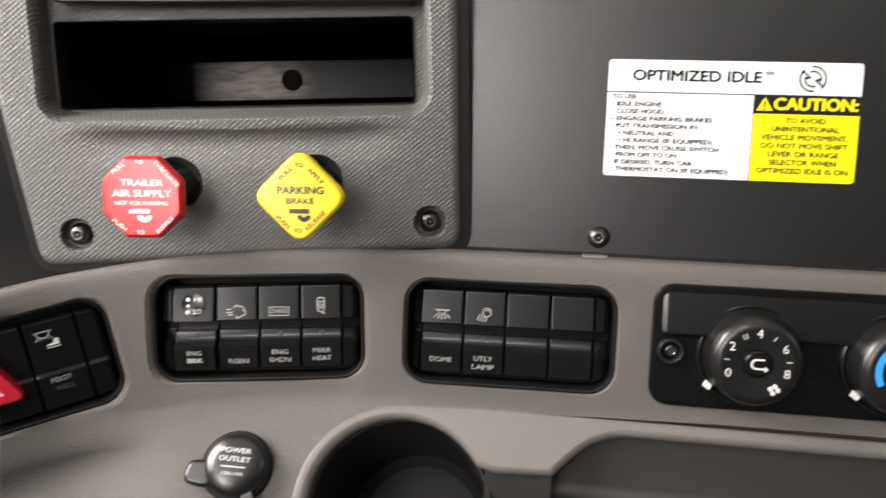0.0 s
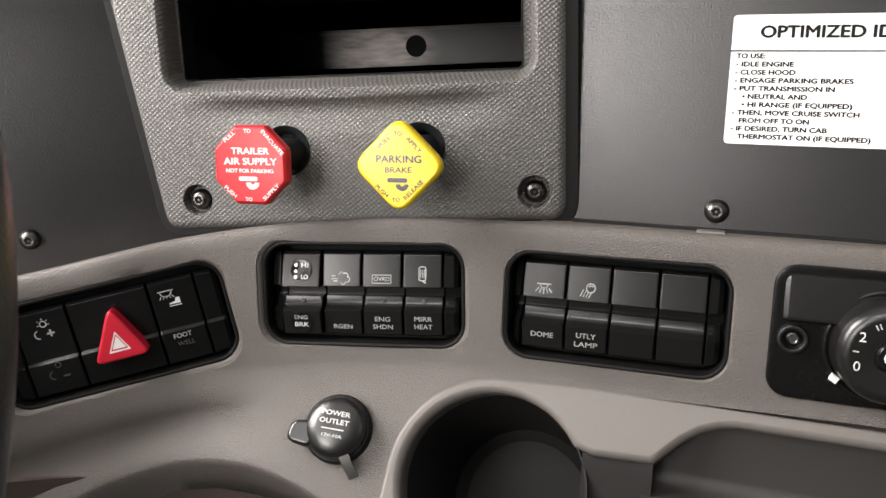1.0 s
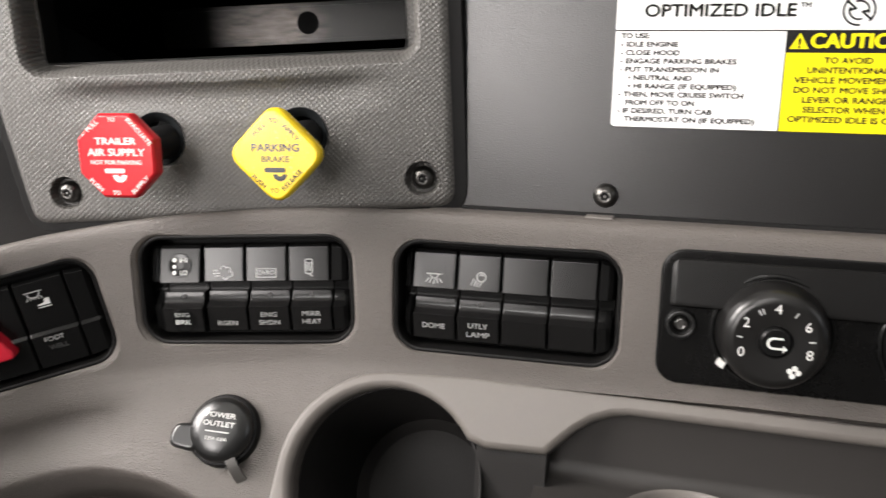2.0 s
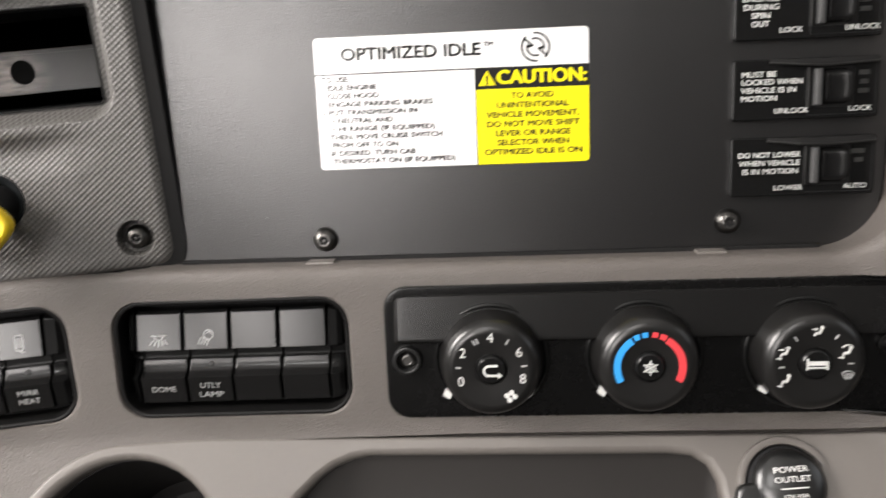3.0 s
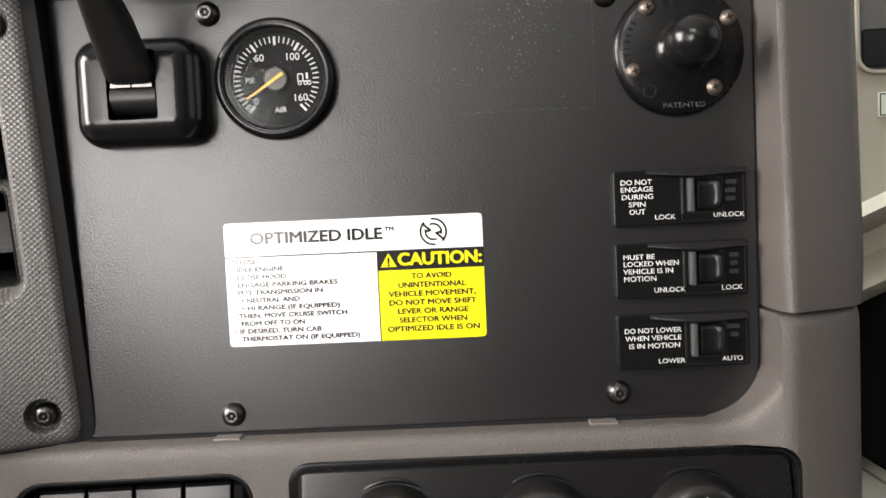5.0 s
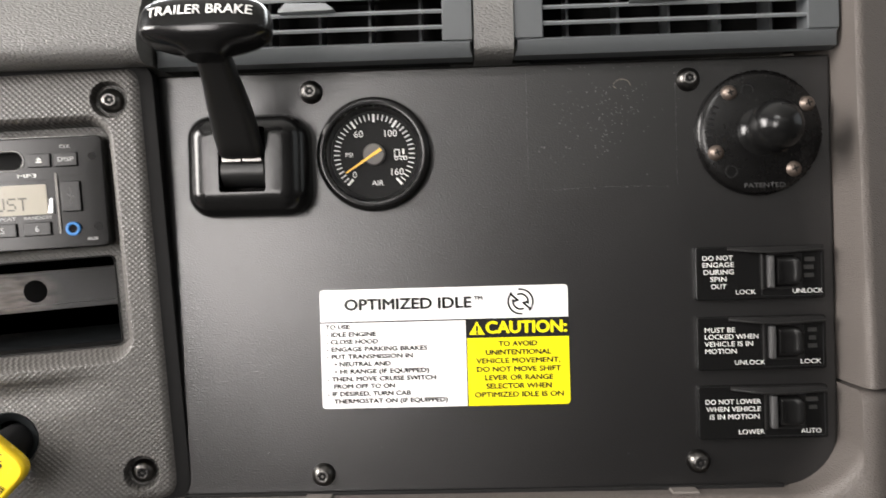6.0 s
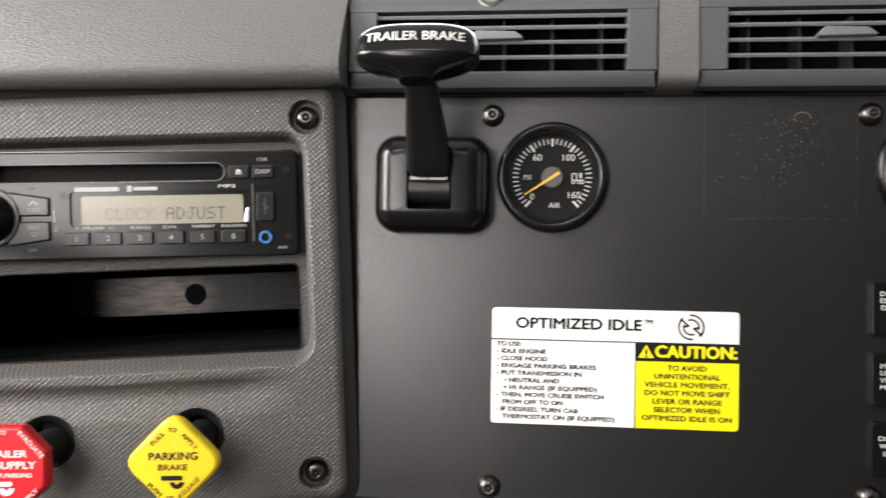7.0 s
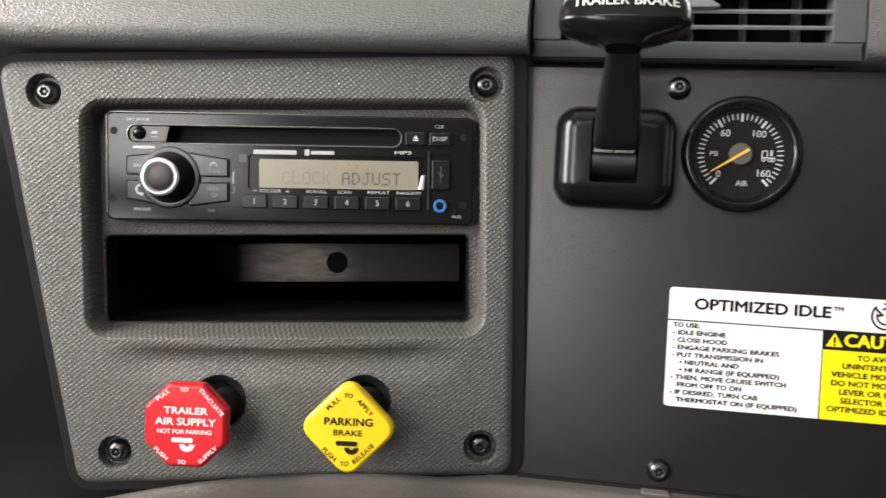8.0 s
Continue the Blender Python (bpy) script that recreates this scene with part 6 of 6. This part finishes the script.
bm = bmesh.new()
loft(bm, [head_ring(*row) for row in HEAD])
bmesh.ops.transform(bm, matrix=head, verts=bm.verts)
hd = part("lever_head", bm, M["gloss"], tb, "glossy black lever head with white lettering", 50)
ob = words("TRAILER BRAKE", M["paint"], hd, 0.0, 0.0012, 0.0, 0.0046, 0.0440, bold=0.012)
for v in ob.data.vertices:
    v.co.y = head_front(v.co.x, v.co.z) - 0.00016
ob.data.transform(head)

# ---- ball mount ----
ba = thing("ball_mount", Matrix.Translation((0.2535, 0.455, 1.3287)), "round black ball mount base fixed by four screws", "mount")
bm = bmesh.new()
lathe(bm, [(0.0, -0.0075), (0.0150, -0.0072), (0.0270, -0.0056), (0.0300, -0.0045), (0.0312, -0.0028), (0.0315, 0.0)], 56)
part("base_disc", bm, M["face"], ba)
bm = bmesh.new()
prof = [(0.0127 * math.sin(radians(a)), -0.0250 - 0.0127 * math.cos(radians(a))) for a in range(0, 141, 10)] + [(0.0070, -0.0130), (0.0095, -0.0085), (0.0130, -0.0068)]
lathe(bm, prof, 44)
part("ball", bm, M["gloss"], ba, "black rubber-coated ball", 60)
for x, z in ((0.2382, 1.3482), (0.2312, 1.3188), (0.2690, 1.3098), (0.2763, 1.3418)):
    bm = bmesh.new()
    lathe(bm, [(0.0, -0.0082), (0.0018, -0.0084), (0.0032, -0.0076), (0.0040, -0.0058), (0.0042, -0.0045)], 22, x - 0.2535, z - 1.3287)
    s = part("screw", bm, M["rust"], ba)
    mark("socket", [bar(x - 0.2535 - 0.0016, z - 1.3287 - 0.0006, x - 0.2535 + 0.0016, z - 1.3287 + 0.0006, 0.0007), bar(x - 0.2535 + 0.0006, z - 1.3287 - 0.0016, x - 0.2535 - 0.0006, z - 1.3287 + 0.0016, 0.0007)], -0.0083, M["dark"], s)
for x, z in ((-0.0065, 0.0205), (-0.0150, -0.0195)):
    bm = bmesh.new()
    ring(bm, circle(0.0032, x, z, 20), circle(0.0025, x, z, 20), -0.0066, -0.004)
    part("spare_hole", bm, M["black"], ba)
ob = words("PATENTED", M["dim"], ba, 0.0010, -0.0268, -0.0062, 0.0024, 0.0200)
mark("raised_bar", [bar(*polar(0, a, 0.0240, 0), *polar(0, a, 0.0268, 0), 0.0009) for a in (-60, -67, -74, -81, -88, -95, -102, -109)], -0.0058, M["matt"], ba, 0.0005)

# ---- guarded lock switches ----


def lock_switch(z, lines, marks, right, label):
    s = thing("guarded_switch", Matrix.Translation((0.2520, 0.455, z)), label, "switch", "guarded lock switches")
    bm = bmesh.new()
    slab(bm, rrect(0.0640, 0.0268, 0.0014), -0.0040, 0.0, 0.0007, 2)
    part("plate", bm, M["gloss"], s)
    bm = bmesh.new()
    ring(bm, rrect(0.0300, 0.0240, 0.0012, 0.0155, 0.0), rrect(0.0292, 0.0232, 0.0008, 0.0155, 0.0), -0.0044, -0.003, 0.0002)
    part("guard_frame", bm, M["matt"], s)
    # the guard's brow: a hood with a fine curved lip
    bm = bmesh.new()
    rows, lip = [], []
    for q in range(15):
        x = -0.0163 + 0.0463 * q / 14
        t = min(1.0, 0.10 + q / 5)
        low = 0.0116 - 0.0020 * math.sin(math.pi * min(1.0, q / 9) * 0.5) + 0.0012 * max(0.0, (q - 7) / 7)
        out = -0.0042 - 0.0040 * t
        rows.append([(x, -0.0038, 0.0132), (x, out * 0.6 - 0.0018, 0.0130), (x, out, low + 0.0006), (x, out, low), (x, -0.0038, low)])
        lip.append([(x, out - 0.0001 + 0.0005 * math.cos(a), low + 0.0002 + 0.0005 * math.sin(a)) for a in [math.pi * k / 4 for k in range(8)]])
    loft(bm, rows)
    hood = part("guard", bm, M["dark"], s, "", 30)
    bm = bmesh.new()
    loft(bm, lip)
    part("lip", bm, M["satin"], hood)
    # well, latch and rounded rocker
    bm = bmesh.new()
    slab(bm, rrect(0.0190, 0.0178, 0.0010, 0.0112, 0.0004), -0.0042, -0.003)
    part("rocker_well", bm, M["dark"], s)
    bm = bmesh.new()
    rows = []
    for q in range(13):
        u = -1 + q / 6
        ends = 0.0196 - 0.0022 * u ** 4 - 0.0010 * u * u
        zz = 0.0006 + 0.0078 * u
        rows.append([(0.0072 + (ends - 0.0072) * f, -0.0042 - d * (1 - 0.75 * abs(u) ** 7), zz) for f, d in ((0.0, 0.0), (0.0, 0.0028), (0.05, 0.0036), (0.18, 0.0032), (0.45, 0.0030), (0.70, 0.0040), (0.86, 0.0048), (0.94, 0.0046), (0.985, 0.0036), (1.0, 0.0020), (1.0, 0.0))])
    loft(bm, rows)
    part("rocker", bm, M["gloss"], s, "", 60)
    bm = bmesh.new()
    slab(bm, rrect(0.0030, 0.0162, 0.0006, 0.0044, 0.0006), -0.0078, -0.004, 0.0008, 2)
    part("latch", bm, M["dim"], s, "grey sliding latch")
    bm = bmesh.new()
    slab(bm, rrect(0.0008, 0.0175, 0.0003, 0.0008, 0.0004), -0.0058, -0.003, 0.0002, 2)
    part("well_edge", bm, M["satin"], s)
    for t, x, zz, w in lines:
        words(t, M["paint"], s, x, zz, -0.0042, 0.0025, w, align="LEFT", bold=0.014)
    for t, x, w in marks:
        words(t, M["paint"], s, x, -0.0095, -0.0049, 0.0024, w, bold=0.006)
    for i, (x, w) in enumerate(right):
        mark("worn_print", [rrect(w, 0.0021, 0.0003, x, 0.0062 - 0.0040 * i)], -0.0040, M["ghost"], s)
    return s


lock_switch(1.2585, (("DO NOT", -0.0288, 0.0076, 0.0150), ("ENGAGE", -0.0288, 0.0042, 0.0155), ("DURING", -0.0284, 0.0006, 0.0150), ("SPIN", -0.0250, -0.0030, 0.0080), ("OUT", -0.0248, -0.0066, 0.0076)),
            (("LOCK", -0.0078, 0.0098), ("UNLOCK", 0.0228, 0.0148)), ((0.0245, 0.0050), (0.0240, 0.0050), (0.0240, 0.0048)), "black guarded toggle switch lettered do not engage during spin out")
lock_switch(1.2233, (("MUST BE", -0.0285, 0.0068, 0.0150), ("LOCKED WHEN", -0.0285, 0.0034, 0.0265), ("VEHICLE IS IN", -0.0285, -0.0002, 0.0240), ("MOTION", -0.0285, -0.0038, 0.0155)),
            (("UNLOCK", -0.0065, 0.0150), ("LOCK", 0.0235, 0.0100)), ((0.0250, 0.0045), (0.0250, 0.0035), (0.0250, 0.0045)), "black guarded toggle switch lettered must be locked")
lock_switch(1.1886, (("DO NOT LOWER", -0.0290, 0.0055, 0.0275), ("WHEN VEHICLE", -0.0285, 0.0018, 0.0270), ("IS IN MOTION", -0.0270, -0.0020, 0.0245)),
            (("LOWER", -0.0065, 0.0128), ("AUTO", 0.0230, 0.0100)), ((0.0240, 0.0060), (0.0245, 0.0040)), "black guarded toggle switch lettered do not lower")

# ---- old adhesive on the panel ----
res = thing("adhesive_residue", Matrix.Translation((0.176, 0.455, 1.334)), "faint rectangle of old adhesive with flecks and a scratch", "residue")
rng = random.Random(4)
bm = bmesh.new()
for i in range(230):
    if i >= 150:
        x, z = rng.gauss(0.004, 0.012), rng.gauss(0.014, 0.008)
        if z > 0.029:
            continue
    elif i < 80:
        x, z = rng.gauss(-0.005, 0.018), rng.gauss(0.0, 0.016)
        if abs(x) > 0.037 or abs(z) > 0.029:
            continue
    elif i < 110:
        x, z = rng.uniform(-0.0375, 0.0375), (0.0300 if i % 3 == 0 else -0.0305) + rng.gauss(0, 0.0003)
    else:
        x, z = (-0.0378 if i % 2 else 0.0372) + rng.gauss(0, 0.0002), rng.uniform(-0.030, 0.030)
    r = rng.uniform(0.00012, 0.0004)
    slab(bm, [(x + r * rng.uniform(0.6, 1.6) * math.cos(a), z + r * rng.uniform(0.6, 1.6) * math.sin(a)) for a in (0.3, 1.5, 2.8, 4.0, 5.3)], -0.0003, 0.0002)
film = bmesh.new()
slab(film, rrect(0.0750, 0.0605, 0.0006, -0.0003, -0.0002), -0.00012, 0.0002)
part("film", film, M["film"], res, "dull film left by a sticker")
tagged(part("flecks", bm, M["residue"], res), kind="stuff")
mark("edge_line", [bar(-0.0378, -0.0305, -0.0378, 0.0300, 0.0003), bar(0.0372, -0.0290, 0.0372, 0.0250, 0.0002), bar(-0.0378, -0.0305, 0.0200, -0.0300, 0.0002)], -0.00008, M["panel"], res, 0.0002)
mark("scratch", [arc(0.0048, 0.0052, -60, 40, 0.0105, 0.0190), arc(0.0036, 0.0040, -20, 80, 0.0110, 0.0200), bar(0.0060, 0.0205, 0.0075, 0.0195, 0.0005)], -0.0002, M["sill"], res)

# ---- dust ----
rng = random.Random(11)
bm = bmesh.new()
for i in range(48):
    x, z = rng.uniform(-0.03, 0.28), rng.uniform(1.16, 1.36)
    if -0.04 < x < 0.165 and 1.19 < z < 1.36 and not (x > 0.095 and z > 1.262):
        continue
    if x > 0.212 and z > 1.17:
        continue
    r = rng.uniform(0.00008, 0.00026)
    box(bm, x - r, x + r * rng.uniform(0.6, 2.2), 0.4547, 0.4552, z - r, z + r)
solid("dust", bm, M["dim"], None, "tiny pale dust specks on the black panel", "dust", "stuff")

# ---- steering wheel ----
WHEEL = frame_of(-0.3298, 0.1204, 1.0710, -2.6, 26.8)
sw = thing("steering_wheel", WHEEL, "black grained leather steering wheel rim", "steering wheel")
bm = bmesh.new()
R, r = 0.2300, 0.0145
loft(bm, [[((R + r * math.cos(b)) * math.cos(a), r * 1.1 * math.sin(b), (R + r * math.cos(b)) * math.sin(a)) for b in [2 * math.pi * q / 20 for q in range(20)]] for a in [2 * math.pi * k / 120 for k in range(120)]], closed=True)
part("rim", bm, M["leather"], sw)
bm = bmesh.new()
lathe(bm, [(0.0, 0.02), (0.045, 0.024), (0.054, 0.034), (0.056, 0.06), (0.0, 0.065)], 40)
part("hub_cover", bm, M["black"], sw)
for a in (250, 290):
    bm = bmesh.new()
    c, s = math.cos(radians(a)), math.sin(radians(a))
    loft(bm, [[(c * q - s * w, y, s * q + c * w) for w, y in ((-0.018, yy), (0.018, yy), (0.018, yy + 0.012), (-0.018, yy + 0.012))] for q, yy in ((0.05, 0.035), (0.15, 0.018), (0.222, -0.004))])
    part("spoke", bm, M["black"], sw)
bm = bmesh.new()
lathe(bm, [(0.022, 0.062), (0.024, 0.10), (0.026, 0.16), (0.0, 0.16)], 28)
part("column", bm, M["matt"], sw)

# ---- passenger side and the cab's shell ----
bm = bmesh.new()
rows = []
for x in (0.36, 0.50, 0.56, 0.62, 0.68, 0.75, 0.9, 1.45):
    up = 0.42 * min(0.30, max(-0.12, x - 0.62))
    rows.append([(x, y, z + (up if z < 1.30 else 0.0)) for y, z in ((0.95, 1.85), (0.93, 1.40), (0.905, 1.262), (0.885, 1.252), (0.892, 1.240), (0.918, 1.225), (0.918, 1.200), (0.895, 1.188), (0.888, 1.176), (0.90, 1.160), (0.94, 1.145), (1.0, 1.145))] + [(x, 1.0, 1.85)])
loft(bm, rows)
solid("passenger_side_panel", bm, M["beige"], None, "beige moulded side panel with a swept armrest edge", "panel", "structure", 40)
bm = bmesh.new()
loft(bm, [[(x, y, z) for y, z in ((1.0, 1.30), (0.96, 1.30), (0.965, 0.97), (0.965, 0.60), (1.0, 0.60))] for x in (0.30, 1.45)])
solid("footwell_wall", bm, M["dark"], None, "black passenger footwell wall", "wall", "structure")
sill = thing("door_sill", Matrix.Identity(4), "pale beige plastic sill strip along the footwell", "sill", "", "structure")
bm = bmesh.new()
loft(bm, [[(x, y, z) for x, z in ((0.520, 0.900), (0.521, 0.950), (0.525, 0.957), (0.533, 0.960), (0.562, 0.961), (0.563, 0.958), (0.563, 0.900))] for y in (0.30, 0.955)])
part("tread", bm, M["sill"], sill, "", 40)
bm = bmesh.new()
loft(bm, [[(x, y, z) for x, z in ((0.565, 0.900), (0.565, 0.958), (0.566, 0.961), (0.578, 0.964), (0.584, 0.961), (0.586, 0.900))] for y in (0.30, 0.955)])
part("outer_lip", bm, M["sill"], sill, "", 40)
bm = bmesh.new()
box(bm, 0.34, 0.5195, 0.45, 0.955, 0.88, 0.945, 0.006)
solid("floor_mat", bm, M["mat_blue"], None, "dark blue rubber floor mat", "mat")
bm = bmesh.new()
box(bm, 0.588, 0.62, 0.30, 0.955, 0.60, 1.14)
solid("door_lower_panel", bm, M["dark"], None, "black lower door panel beyond the sill", "door", "structure")
bm = bmesh.new()
lathe(bm, [(0.0, -0.02), (0.011, -0.018), (0.014, -0.010), (0.012, 0.0), (0.007, 0.006), (0.007, 0.05)], 24)
solid("latch_knob", bm, M["gloss"], Matrix.Translation((0.5040, 0.80, 0.9560)), "small glossy black latch knob on the sill", "knob")


bm = bmesh.new()
slab(bm, rrect(0.040, 0.026, 0.002), -0.0015, 0.0, 0.0004, 2)
tag = solid("caution_tag", bm, M["pale"], frame_of(0.6130, 0.9145, 1.3420), "small pale sticker with a dark triangle on the beige side panel", "sticker")
mark("triangle_print", [bar(-0.017, -0.011, 0.017, -0.011, 0.0012), bar(-0.017, 0.011, 0.017, 0.011, 0.0012), bar(-0.018, -0.0115, -0.018, 0.0115, 0.0012), [(-0.008, -0.007), (0.008, -0.007), (0.003, 0.008)]], -0.0015, M["ink"], tag)
side = thing("storage_recess", frame_of(0.660, 0.9250, 1.4400), "dark-rimmed pale recess in the beige side panel", "recess")
bm = bmesh.new()
ring(bm, rrect(0.170, 0.130, 0.020), rrect(0.162, 0.122, 0.017), -0.004, 0.004, 0.001)
part("rim", bm, M["beige"], side)
bm = bmesh.new()
slab(bm, rrect(0.161, 0.121, 0.017), -0.001, 0.003)
part("back", bm, M["liner"], side)
bm = bmesh.new()
box(bm, -0.078, 0.078, -0.003, 0.0, -0.058, -0.018, 0.003)
part("tray", bm, M["dark"], side, "dark tray in the recess")


def cab_wall(name, x0, x1, y0, y1, z0, z1, hole=None, axis="y", label="dark grey-brown cab lining", category="wall"):
    """A wall of the cab with a window opening through it."""
    bm = bmesh.new()
    if not hole:
        box(bm, x0, x1, y0, y1, z0, z1)
    else:
        a0, a1, h0, h1 = hole
        if axis == "x":
            box(bm, x0, x1, y0, a0, z0, z1), box(bm, x0, x1, a1, y1, z0, z1), box(bm, x0, x1, a0, a1, z0, h0), box(bm, x0, x1, a0, a1, h1, z1)
        else:
            box(bm, x0, a0, y0, y1, z0, z1), box(bm, a1, x1, y0, y1, z0, z1), box(bm, a0, a1, y0, y1, z0, h0), box(bm, a0, a1, y0, y1, h1, z1)
    return solid(name, bm, M["headliner" if name == "wall_rear_reflector" else "liner"], None, label, category, "structure")


cab_wall("wall_driver_side", -0.77, -0.72, -1.15, 1.0, 0.1, 2.15, (-0.90, 0.47, 1.16, 1.95), "x")
cab_wall("wall_passenger_side", 1.45, 1.50, -1.2, 1.05, 0.1, 2.2, (-0.30, 0.62, 1.35, 2.0), "x")
cab_wall("wall_front", -0.85, 1.45, 1.00, 1.05, 0.1, 2.2, (-0.70, 1.30, 1.52, 2.10))
cab_wall("wall_rear", -0.85, 1.45, -1.20, -1.15, 0.1, 1.66, (-0.80, -0.28, 1.00, 1.62))
# unseen pale wall, added so its reflection brightens the top of the panel
cab_wall("wall_rear_reflector", -0.85, 1.45, -1.20, -1.15, 1.66, 2.2, label="pale unseen upper rear wall added to reflect light onto the panel")
cab_wall("floor", -0.85, 1.45, -1.15, 1.0, 0.05, 0.1, label="dark grey-brown cab floor", category="floor")
# unseen ceiling; its opening is added for the overhead fill light
bm = bmesh.new()
for x0, x1, y0, y1 in ((-0.85, -0.40, -1.15, 1.0), (0.08, 1.45, -1.15, 1.0), (-0.40, 0.08, -1.15, -1.07), (-0.40, 0.08, -0.69, 1.0)):
    box(bm, x0, x1, y0, y1, 2.15, 2.2)
solid("ceiling", bm, M["headliner"], None, "unseen pale cloth headliner with an opening added for the roof fill light", "ceiling", "structure")
